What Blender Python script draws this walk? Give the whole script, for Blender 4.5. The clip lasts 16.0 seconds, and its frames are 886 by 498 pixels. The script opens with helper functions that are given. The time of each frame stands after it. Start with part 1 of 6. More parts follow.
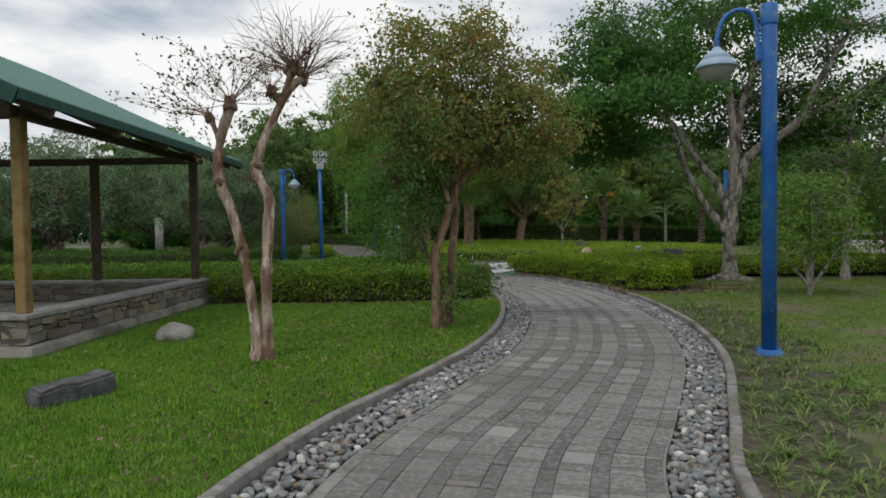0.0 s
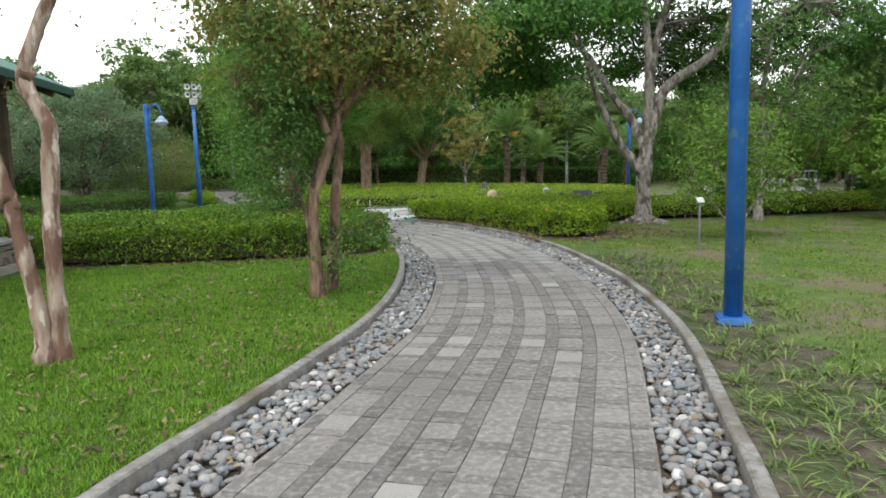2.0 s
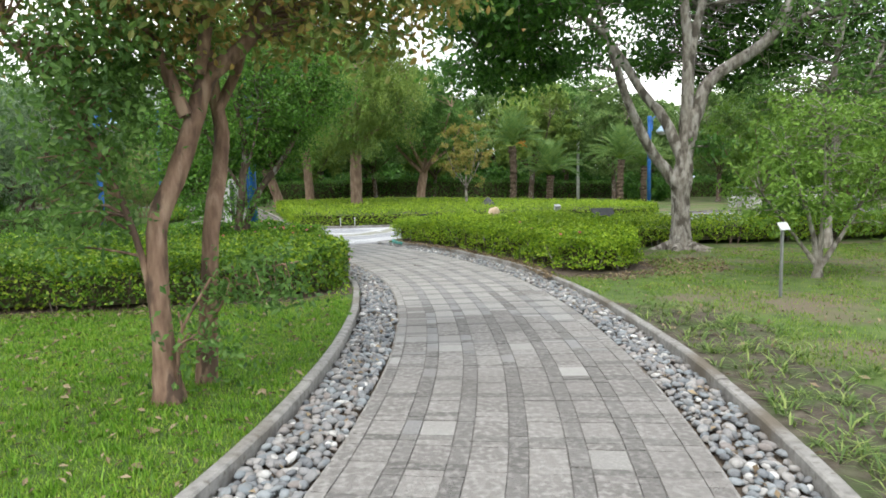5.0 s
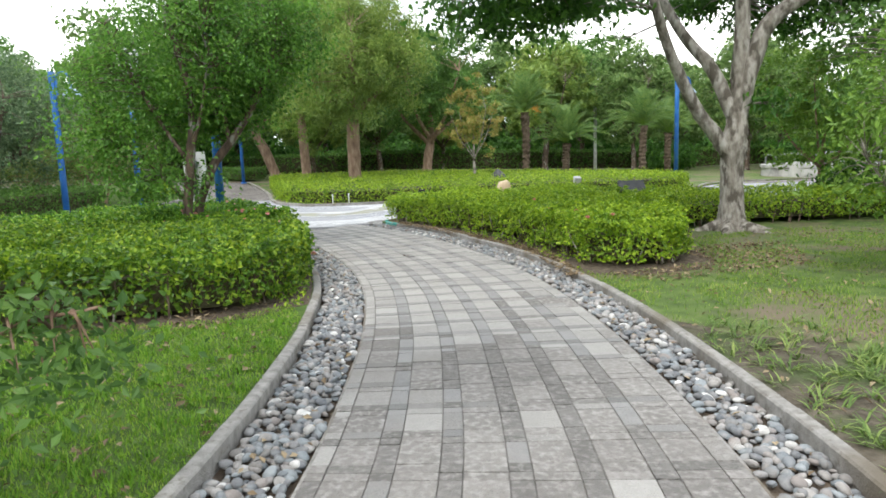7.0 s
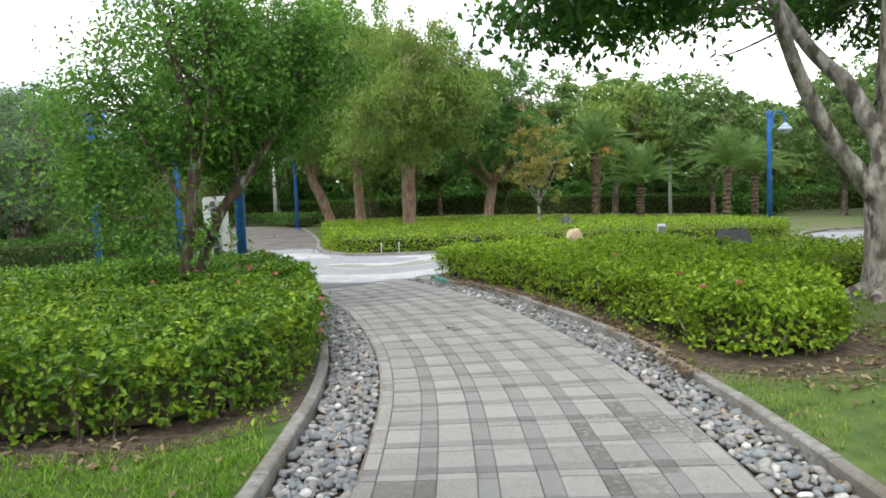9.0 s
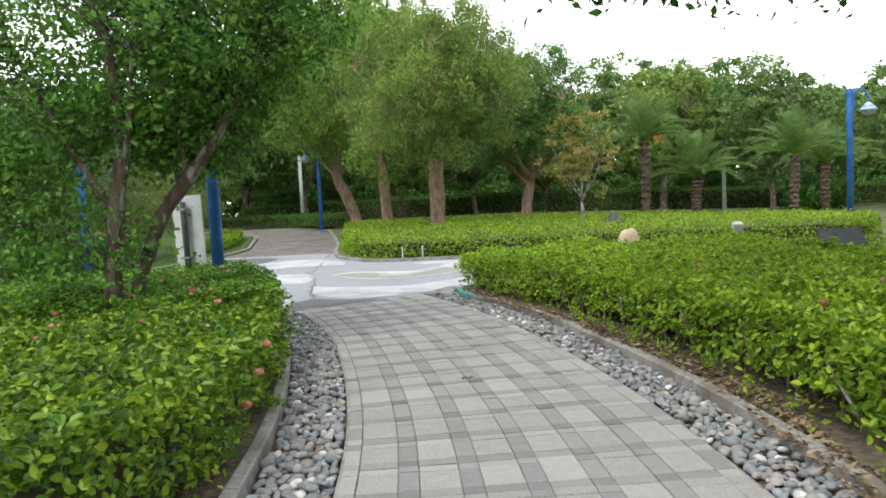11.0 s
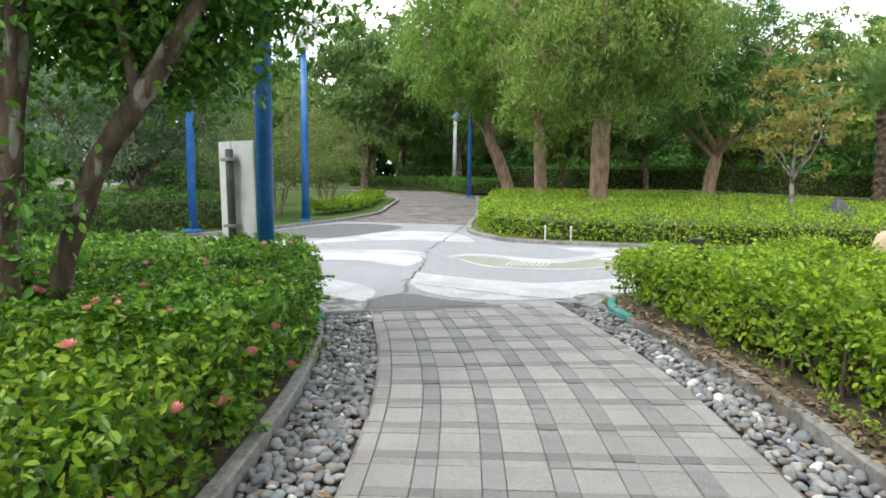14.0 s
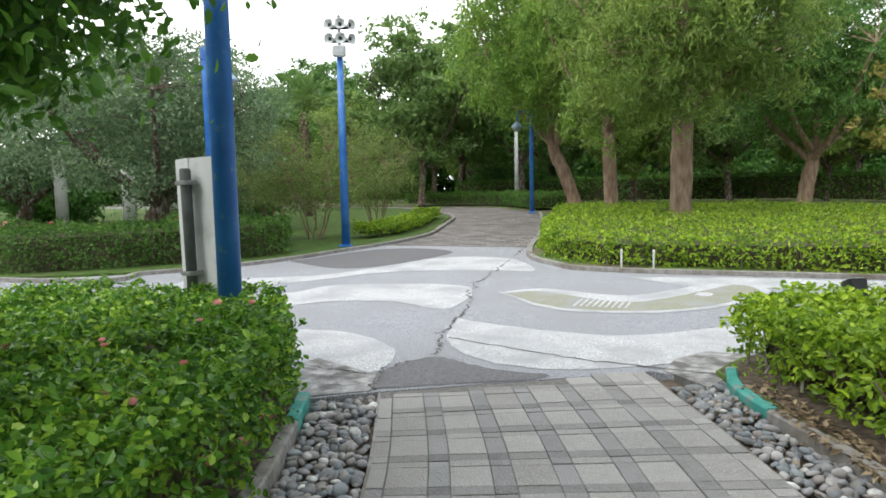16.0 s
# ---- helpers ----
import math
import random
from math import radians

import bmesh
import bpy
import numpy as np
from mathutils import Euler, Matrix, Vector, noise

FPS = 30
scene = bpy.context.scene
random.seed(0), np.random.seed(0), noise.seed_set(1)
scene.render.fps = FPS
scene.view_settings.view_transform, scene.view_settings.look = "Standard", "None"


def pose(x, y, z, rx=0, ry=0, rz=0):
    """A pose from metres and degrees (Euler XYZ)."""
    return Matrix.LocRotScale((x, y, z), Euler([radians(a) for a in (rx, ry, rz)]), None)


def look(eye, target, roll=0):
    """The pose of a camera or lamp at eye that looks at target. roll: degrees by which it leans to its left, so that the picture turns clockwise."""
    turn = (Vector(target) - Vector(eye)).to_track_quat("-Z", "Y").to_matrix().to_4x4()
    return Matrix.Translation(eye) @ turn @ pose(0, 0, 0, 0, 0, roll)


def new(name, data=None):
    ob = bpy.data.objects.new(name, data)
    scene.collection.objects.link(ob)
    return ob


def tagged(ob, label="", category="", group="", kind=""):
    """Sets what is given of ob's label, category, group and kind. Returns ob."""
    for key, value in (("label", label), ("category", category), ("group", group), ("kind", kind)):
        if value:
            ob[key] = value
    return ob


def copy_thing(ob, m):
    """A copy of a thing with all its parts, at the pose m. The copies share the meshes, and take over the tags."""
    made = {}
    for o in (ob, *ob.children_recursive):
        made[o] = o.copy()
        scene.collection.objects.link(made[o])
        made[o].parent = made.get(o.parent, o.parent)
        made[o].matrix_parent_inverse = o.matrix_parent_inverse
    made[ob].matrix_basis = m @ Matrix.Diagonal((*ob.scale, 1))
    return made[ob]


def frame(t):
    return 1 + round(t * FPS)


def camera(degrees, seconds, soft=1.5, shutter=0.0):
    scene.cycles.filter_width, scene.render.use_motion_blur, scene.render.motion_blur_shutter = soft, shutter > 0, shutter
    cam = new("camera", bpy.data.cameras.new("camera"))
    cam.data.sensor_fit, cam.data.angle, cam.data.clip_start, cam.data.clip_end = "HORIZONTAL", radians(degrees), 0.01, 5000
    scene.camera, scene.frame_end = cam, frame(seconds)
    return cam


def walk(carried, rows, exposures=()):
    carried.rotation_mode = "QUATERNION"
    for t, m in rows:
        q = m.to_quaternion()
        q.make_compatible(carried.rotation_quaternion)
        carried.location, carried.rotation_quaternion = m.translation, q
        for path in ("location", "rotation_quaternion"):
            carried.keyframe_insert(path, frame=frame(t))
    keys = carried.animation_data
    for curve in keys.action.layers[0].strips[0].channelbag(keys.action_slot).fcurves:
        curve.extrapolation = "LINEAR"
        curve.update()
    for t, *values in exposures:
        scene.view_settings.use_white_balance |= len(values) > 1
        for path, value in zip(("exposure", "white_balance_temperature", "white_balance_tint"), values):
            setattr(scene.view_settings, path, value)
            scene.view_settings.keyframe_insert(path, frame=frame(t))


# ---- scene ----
cam = camera(67.8, 16.0, soft=1.7)
METRES, EYE, TILT, LEAN, TURN = 18.3, 1.59, 0.55, 0.0, 0.0
ROWS = [
    (0.0, 0.0, 0.0, 0.0, -0.03, -2.26, 0.83),
    (0.5, 0.0011, 0.0304, -0.0023, -4.69, -4.84, 2.51),
    (1.0, 0.007, 0.0581, -0.003, -4.4, -3.74, 3.34),
    (1.5, 0.0107, 0.0866, -0.0027, -5.89, -4.85, 1.18),
    (2.0, 0.0139, 0.1157, -0.0036, -8.6, -7.31, 1.34),
    (2.5, 0.0235, 0.146, -0.0018, -7.77, -5.44, 1.13),
    (3.0, 0.0275, 0.1749, -0.0043, -10.02, -4.36, 0.67),
    (3.5, 0.0361, 0.2064, -0.005, -8.76, -3.27, 1.81),
    (4.0, 0.0459, 0.237, -0.005, -8.47, -5.74, 1.49),
    (6.5, 0.0923, 0.3979, -0.0103, -7.19, -6.47, 1.1),
    (7.0, 0.0989, 0.4307, -0.0097, -6.81, -8.51, 1.92),
    (7.5, 0.1072, 0.4603, -0.0098, -2.68, -9.23, 1.93),
    (8.0, 0.1122, 0.4919, -0.0094, -4.8, -8.93, 2.14),
    (8.5, 0.1185, 0.5223, -0.0096, -0.42, -6.89, 3.27),
    (9.0, 0.1189, 0.5536, -0.011, -1.25, -4.48, 2.07),
    (9.5, 0.122, 0.587, -0.0108, -0.72, -6.18, 1.96),
    (12.0, 0.1419, 0.7435, -0.0161, 7.13, -3.42, 2.7),
    (12.5, 0.1447, 0.7728, -0.0148, 10.56, -4.45, 1.53),
    (13.0, 0.1428, 0.8033, -0.0167, 11.7, -7.15, 0.61),
    (13.5, 0.1418, 0.8333, -0.0161, 18.46, -7.16, 0.71),
    (14.0, 0.1362, 0.8634, -0.0174, 16.36, -6.95, -0.34),
    (14.5, 0.1315, 0.893, -0.0183, 20.41, -5.41, 1.22),
    (15.0, 0.1231, 0.9219, -0.0175, 23.22, -5.36, 0.28),
    (15.5, 0.1169, 0.9511, -0.017, 21.31, -6.44, 1.94),
    (16.0, 0.115, 0.9784, -0.0157, 21.99, -5.68, 1.37),
]
EXPOSURES = [(0.0, -0.85), (0.5, -0.4), (1.0, -0.1), (1.5, 0.02), (2.5, 0.22), (3.5, 0.38), (7.0, 0.67), (9.5, 0.45), (12.5, 0.58), (14.5, 0.74), (15.4, 0.70), (16.0, 0.5)]
walk(cam, [(t, pose(0, 0, EYE, TILT, LEAN, TURN) @ pose(METRES * x, METRES * y, METRES * z, 90 + pitch, roll, yaw)) for t, x, y, z, yaw, pitch, roll in ROWS], exposures=EXPOSURES)

# ---- world and light ----
world = bpy.data.worlds.new("overcast_sky")
scene.world = world
world.use_nodes = True
wn, wl = world.node_tree.nodes, world.node_tree.links
wn.clear()
w_out = wn.new("ShaderNodeOutputWorld")
w_sky = wn.new("ShaderNodeTexSky")
w_sky.sky_type = "NISHITA"
w_sky.sun_disc = False
w_sky.sun_elevation = radians(52)
w_sky.sun_rotation = radians(215)
w_sky.air_density, w_sky.dust_density = 1.0, 2.0
w_bg = wn.new("ShaderNodeBackground")
w_bg.inputs["Strength"].default_value = 0.10
wl.new(w_sky.outputs["Color"], w_bg.inputs["Color"])
w_co = wn.new("ShaderNodeTexCoord")
w_map = wn.new("ShaderNodeMapping")
w_map.inputs["Scale"].default_value = (1.0, 1.0, 2.6)
wl.new(w_co.outputs["Generated"], w_map.inputs["Vector"])
w_noise = wn.new("ShaderNodeTexNoise")
w_noise.inputs["Scale"].default_value = 1.9
w_noise.inputs["Detail"].default_value = 7.0
w_noise.inputs["Roughness"].default_value = 0.55
wl.new(w_map.outputs["Vector"], w_noise.inputs["Vector"])
w_tone = wn.new("ShaderNodeValToRGB")
w_tone.color_ramp.elements[0].position, w_tone.color_ramp.elements[0].color = 0.40, (0.40, 0.47, 0.56, 1)
w_tone.color_ramp.elements[1].position, w_tone.color_ramp.elements[1].color = 0.54, (1.0, 1.0, 0.99, 1)
wl.new(w_noise.outputs["Fac"], w_tone.inputs["Fac"])
w_cloud = wn.new("ShaderNodeBackground")
w_cloud.inputs["Strength"].default_value = 1.95
wl.new(w_tone.outputs["Color"], w_cloud.inputs["Color"])
w_mix = wn.new("ShaderNodeMixShader")
w_mix.inputs["Fac"].default_value = 0.86
wl.new(w_bg.outputs["Background"], w_mix.inputs[1])
wl.new(w_cloud.outputs["Background"], w_mix.inputs[2])
wl.new(w_mix.outputs["Shader"], w_out.inputs["Surface"])

sun_data = bpy.data.lights.new("sun", "SUN")
sun_data.energy, sun_data.angle, sun_data.color = 1.4, radians(22), (1.0, 0.96, 0.9)
sun = new("sun", sun_data)
sun.matrix_world = look((-12, -16, 30), (0, 4, 0))


# ---- materials ----
def mat(name, stops, scale=6.0, rough=0.8, bump=0.2, bump_scale=None, detail=6.0, pieces=0.0, metal=0.0, thin=0.0, stain=None, stain_scale=0.7, stain_edge=(0.5, 0.62), spec=0.3, world=False, stretch=None, scuff=None, scuff_scale=30.0, scuff_edge=(0.52, 0.66)):
    """A procedural surface. stops: colours from low to high of a mix of noise and per-piece chance; thin: share of light let through."""
    m = bpy.data.materials.new(name)
    m.use_nodes = True
    n, l = m.node_tree.nodes, m.node_tree.links
    n.clear()
    out = n.new("ShaderNodeOutputMaterial")
    bsdf = n.new("ShaderNodeBsdfPrincipled")
    where = n.new("ShaderNodeNewGeometry").outputs["Position"] if world else n.new("ShaderNodeTexCoord").outputs["Object"]
    if stretch:
        mp = n.new("ShaderNodeMapping")
        mp.inputs["Scale"].default_value = stretch
        l.new(where, mp.inputs["Vector"])
        where = mp.outputs["Vector"]
    noi = n.new("ShaderNodeTexNoise")
    noi.inputs["Scale"].default_value, noi.inputs["Detail"].default_value = scale, detail
    l.new(where, noi.inputs["Vector"])
    fac = noi.outputs["Fac"]
    if pieces > 0:
        geo, inf = n.new("ShaderNodeNewGeometry"), n.new("ShaderNodeObjectInfo")
        add = n.new("ShaderNodeMath")
        add.operation = "ADD"
        l.new(geo.outputs["Random Per Island"], add.inputs[0])
        l.new(inf.outputs["Random"], add.inputs[1])
        fr = n.new("ShaderNodeMath")
        fr.operation = "FRACT"
        l.new(add.outputs[0], fr.inputs[0])
        mx = n.new("ShaderNodeMix")
        mx.inputs[0].default_value = pieces
        l.new(fac, mx.inputs[2])
        l.new(fr.outputs[0], mx.inputs[3])
        fac = mx.outputs[0]
    ramp = n.new("ShaderNodeValToRGB")
    lo, hi = (0.3, 0.7) if pieces == 0 else (0.3 * (1 - pieces) + 0.02, 1 - 0.3 * (1 - pieces) - 0.02)
    els = ramp.color_ramp.elements
    while len(els) < len(stops):
        els.new(0.5)
    for i, c in enumerate(stops):
        els[i].position = lo + (hi - lo) * i / (len(stops) - 1)
    for i, c in enumerate(stops):
        els[i].color = (*c, 1)
    l.new(fac, ramp.inputs["Fac"])
    col = ramp.outputs["Color"]
    for tint, size_, edge in ((scuff, scuff_scale, scuff_edge), (stain, stain_scale, stain_edge)):
        if not tint:
            continue
        n2 = n.new("ShaderNodeTexNoise")
        n2.inputs["Scale"].default_value, n2.inputs["Detail"].default_value = size_, 5.0
        l.new(where, n2.inputs["Vector"])
        r2 = n.new("ShaderNodeMapRange")
        r2.inputs["From Min"].default_value, r2.inputs["From Max"].default_value = edge
        l.new(n2.outputs["Fac"], r2.inputs["Value"])
        m2 = n.new("ShaderNodeMix")
        m2.data_type = "RGBA"
        l.new(r2.outputs["Result"], m2.inputs[0])
        l.new(col, m2.inputs[6])
        m2.inputs[7].default_value = (*tint, 1)
        col = m2.outputs[2]
    l.new(col, bsdf.inputs["Base Color"])
    bsdf.inputs["Roughness"].default_value, bsdf.inputs["Metallic"].default_value = rough, metal
    bsdf.inputs["Specular IOR Level"].default_value = spec
    if bump > 0:
        n3 = n.new("ShaderNodeTexNoise")
        n3.inputs["Scale"].default_value, n3.inputs["Detail"].default_value = bump_scale or scale * 4, 4.0
        l.new(where, n3.inputs["Vector"])
        b = n.new("ShaderNodeBump")
        b.inputs["Strength"].default_value, b.inputs["Distance"].default_value = bump, 0.02
        l.new(n3.outputs["Fac"], b.inputs["Height"])
        l.new(b.outputs["Normal"], bsdf.inputs["Normal"])
    shader = bsdf.outputs["BSDF"]
    if thin > 0:
        tr = n.new("ShaderNodeBsdfTranslucent")
        l.new(col, tr.inputs["Color"])
        ms = n.new("ShaderNodeMixShader")
        ms.inputs["Fac"].default_value = thin
        l.new(shader, ms.inputs[1])
        l.new(tr.outputs["BSDF"], ms.inputs[2])
        shader = ms.outputs["Shader"]
    l.new(shader, out.inputs["Surface"])
    return m


def leaves_mat(name, stops, rough=0.45, thin=0.38, pieces=0.42, scale=1.3):
    stops = [(1.24 * r, 1.44 * g_, 0.96 * b_) for r, g_, b_ in stops]
    return mat(name, stops, scale=scale, rough=rough, bump=0, pieces=pieces, thin=thin, spec=0.35, detail=2.0)


M_LAWN = mat("lawn_soil", [(0.035, 0.06, 0.014), (0.06, 0.11, 0.02), (0.09, 0.15, 0.03)], 5.0, 0.95, 0.6, 60, stain=(0.10, 0.10, 0.045), stain_scale=0.9, stain_edge=(0.58, 0.74))
M_DRY = mat("worn_lawn_soil", [(0.05, 0.085, 0.022), (0.085, 0.135, 0.032), (0.125, 0.17, 0.045)], 4.0, 0.95, 0.6, 50, stain=(0.15, 0.125, 0.085), stain_scale=0.6, stain_edge=(0.46, 0.6))
M_EARTH = mat("bare_earth", [(0.05, 0.042, 0.03), (0.09, 0.076, 0.056), (0.14, 0.122, 0.092)], 11, 0.95, 0.9, 40, stain=(0.06, 0.085, 0.03), stain_scale=2.2, stain_edge=(0.48, 0.62))
M_SOIL = mat("bed_soil", [(0.05, 0.038, 0.027), (0.098, 0.076, 0.056), (0.16, 0.128, 0.094)], 16.0, 0.95, 0.9, 45)
M_GRASS = leaves_mat("grass_blades", [(0.06, 0.11, 0.014), (0.115, 0.20, 0.022), (0.18, 0.275, 0.035), (0.29, 0.30, 0.085)], 0.55, 0.38, 0.62, 1.1)
M_TURF = leaves_mat("grass_tufts", [(0.04, 0.085, 0.012), (0.085, 0.17, 0.02), (0.14, 0.25, 0.03), (0.22, 0.31, 0.05)], 0.5, 0.4, 0.6, 1.1)
M_LEAF_STEM = leaves_mat("fresh_green_leaves", [(0.04, 0.08, 0.03), (0.072, 0.13, 0.044), (0.11, 0.18, 0.06), (0.16, 0.225, 0.08)], 0.42, 0.46)
M_GRASS_DRY = leaves_mat("thin_grass_blades", [(0.055, 0.10, 0.016), (0.10, 0.17, 0.026), (0.17, 0.225, 0.05), (0.25, 0.25, 0.09)], 0.6, 0.34, 0.55, 1.0)
M_TUFT = leaves_mat("strap_leaves", [(0.045, 0.076, 0.024), (0.082, 0.124, 0.038), (0.14, 0.18, 0.065), (0.24, 0.25, 0.11)], 0.5, 0.25, 0.7)
M_LITTER = mat("dry_leaves", [(0.07, 0.05, 0.03), (0.15, 0.108, 0.064), (0.25, 0.19, 0.115), (0.36, 0.29, 0.185)], 4, 0.8, 0, pieces=0.8, thin=0.1)
M_JOINT = mat("joint_sand", [(0.105, 0.1, 0.092), (0.20, 0.191, 0.178)], 30, 0.95, 0.4, 120)
M_PAVE_L = mat("light_paver", [(0.245, 0.238, 0.226), (0.308, 0.301, 0.287), (0.362, 0.354, 0.338)], 14, 0.85, 0.75, 70, pieces=0.45, stain=(0.19, 0.178, 0.165), stain_scale=0.45, stain_edge=(0.5, 0.78), world=True, scuff=(0.39, 0.378, 0.355), scuff_scale=60, scuff_edge=(0.5, 0.75))
M_PAVE_D = mat("dark_paver", [(0.195, 0.194, 0.191), (0.24, 0.24, 0.237), (0.282, 0.281, 0.276)], 14, 0.85, 0.75, 70, pieces=0.45, stain=(0.245, 0.232, 0.216), stain_scale=0.5, stain_edge=(0.5, 0.75), world=True, scuff=(0.28, 0.27, 0.257), scuff_scale=60, scuff_edge=(0.52, 0.75))
M_PAVE_M = mat("mid_grey_paver", [(0.19, 0.187, 0.183), (0.232, 0.229, 0.223), (0.275, 0.27, 0.262)], 14, 0.85, 0.75, 70, pieces=0.45, stain=(0.17, 0.16, 0.15), stain_scale=0.45, stain_edge=(0.48, 0.74), world=True, scuff=(0.27, 0.26, 0.247), scuff_scale=60, scuff_edge=(0.52, 0.75))
M_PAVE_X = mat("slate_grey_paver", [(0.14, 0.139, 0.137), (0.176, 0.175, 0.172), (0.213, 0.211, 0.208)], 14, 0.85, 0.75, 70, pieces=0.45, world=True, scuff=(0.22, 0.215, 0.207), scuff_scale=60, scuff_edge=(0.56, 0.7))
M_PAVE_LW = mat("worn_light_paver", [(0.158, 0.15, 0.141), (0.215, 0.205, 0.194), (0.268, 0.257, 0.243)], 16, 0.85, 0.85, 60, pieces=0.4, stain=(0.17, 0.16, 0.15), stain_scale=0.42, stain_edge=(0.47, 0.72), world=True, scuff=(0.37, 0.358, 0.34), scuff_scale=22, scuff_edge=(0.46, 0.76))
M_PAVE_DW = mat("worn_dark_paver", [(0.118, 0.113, 0.107), (0.158, 0.152, 0.144), (0.20, 0.193, 0.183)], 16, 0.85, 0.85, 60, pieces=0.4, stain=(0.145, 0.137, 0.128), stain_scale=0.42, stain_edge=(0.47, 0.72), world=True, scuff=(0.31, 0.30, 0.285), scuff_scale=22, scuff_edge=(0.48, 0.78))
M_KERB = mat("kerb_concrete", [(0.19, 0.184, 0.173), (0.265, 0.257, 0.243), (0.335, 0.326, 0.308)], 14, 0.9, 0.45, 90, stain=(0.145, 0.125, 0.098), stain_scale=1.4, stain_edge=(0.49, 0.66), scuff=(0.16, 0.148, 0.128), scuff_scale=20, scuff_edge=(0.56, 0.72), world=True)
M_TEAL = mat("teal_paint", [(0.03, 0.20, 0.17), (0.05, 0.27, 0.23), (0.10, 0.32, 0.28)], 9, 0.7, 0.2, 60, stain=(0.22, 0.24, 0.22), stain_scale=6, stain_edge=(0.6, 0.7))
M_PEBBLE = mat("river_stones", [(0.11, 0.122, 0.135), (0.24, 0.24, 0.24), (0.16, 0.18, 0.195), (0.34, 0.33, 0.315), (0.20, 0.19, 0.178), (0.19, 0.215, 0.23), (0.28, 0.305, 0.315), (0.145, 0.152, 0.16), (0.26, 0.255, 0.25), (0.225, 0.2, 0.185), (0.36, 0.355, 0.34), (0.66, 0.66, 0.64)], 25, 0.8, 0.25, 120, pieces=0.85)
M_PLAZA = mat("grey_aggregate", [(0.13, 0.14, 0.158), (0.32, 0.334, 0.362), (0.54, 0.555, 0.58)], 70, 0.85, 0.8, 220, stain=(0.32, 0.33, 0.348), stain_scale=0.8, scuff=(0.52, 0.53, 0.545), scuff_scale=45, scuff_edge=(0.62, 0.68))
M_PLAZA_W = mat("white_aggregate", [(0.25, 0.262, 0.28), (0.55, 0.565, 0.58), (0.84, 0.84, 0.845)], 75, 0.85, 0.8, 220, stain=(0.40, 0.412, 0.43), stain_scale=1.6, stain_edge=(0.44, 0.66), scuff=(0.30, 0.31, 0.325), scuff_scale=45, scuff_edge=(0.60, 0.66))
M_PLAZA_D = mat("dark_aggregate", [(0.09, 0.09, 0.095), (0.14, 0.14, 0.145), (0.20, 0.20, 0.205)], 60, 0.85, 0.5, 220)
M_PLAZA_G = mat("olive_aggregate", [(0.20, 0.21, 0.16), (0.28, 0.285, 0.22), (0.36, 0.36, 0.29)], 70, 0.85, 0.6, 220, stain=(0.30, 0.31, 0.30), stain_scale=2.5)
M_CRACK = mat("crack_dirt", [(0.06, 0.055, 0.05), (0.16, 0.155, 0.145)], 25, 0.95, 0.5, 90)
M_APRON = mat("rough_apron_concrete", [(0.15, 0.15, 0.15), (0.26, 0.26, 0.255), (0.42, 0.42, 0.41)], 9, 0.9, 0.8, 40, stain=(0.12, 0.115, 0.11), stain_scale=4)
M_BRICK = mat("far_path_paving", [(0.13, 0.12, 0.115), (0.19, 0.175, 0.165), (0.25, 0.235, 0.22)], 3.5, 0.9, 0.3, 30, pieces=0.5)
bn, bl = M_BRICK.node_tree.nodes, M_BRICK.node_tree.links
b_tex, b_co = bn.new("ShaderNodeTexBrick"), bn.new("ShaderNodeTexCoord")
b_tex.inputs["Scale"].default_value, b_tex.inputs["Mortar Size"].default_value = 1.0, 0.018
b_tex.inputs["Brick Width"].default_value, b_tex.inputs["Row Height"].default_value = 0.42, 0.21
b_tex.inputs["Color1"].default_value, b_tex.inputs["Color2"].default_value = (0.115, 0.105, 0.10, 1), (0.25, 0.235, 0.22, 1)
b_tex.inputs["Mortar"].default_value = (0.075, 0.07, 0.065, 1)
bl.new(b_co.outputs["Object"], b_tex.inputs["Vector"])
bl.new(b_tex.outputs["Color"], [x for x in bn if x.type == "BSDF_PRINCIPLED"][0].inputs["Base Color"])
M_BLUE = mat("blue_enamel", [(0.013, 0.095, 0.325), (0.019, 0.125, 0.405), (0.035, 0.17, 0.455)], 3.0, 0.40, 0.05, 30, stain=(0.08, 0.19, 0.34), stain_scale=9, stain_edge=(0.6, 0.66), spec=0.5)
M_SHADE = mat("pale_blue_shade", [(0.28, 0.40, 0.52), (0.36, 0.48, 0.60)], 6, 0.4, 0.05, spec=0.5)
M_BOWL = mat("frosted_bowl", [(0.42, 0.43, 0.40), (0.52, 0.53, 0.50)], 5, 0.25, 0.0, thin=0.3, spec=0.5)
M_BARK_PINK = mat("smooth_pink_bark", [(0.22, 0.15, 0.115), (0.36, 0.272, 0.215), (0.48, 0.395, 0.33)], 14, 0.8, 0.6, 40, stain=(0.18, 0.105, 0.075), stain_scale=9.0, stain_edge=(0.49, 0.57), stretch=(1, 1, 0.3), scuff=(0.60, 0.52, 0.45), scuff_scale=16, scuff_edge=(0.57, 0.63))
M_BARK_RED = mat("reddish_bark", [(0.13, 0.08, 0.056), (0.245, 0.155, 0.108), (0.36, 0.25, 0.18)], 14, 0.9, 0.9, 30, stain=(0.11, 0.072, 0.054), stain_scale=8, stain_edge=(0.52, 0.6), stretch=(1, 1, 0.3))
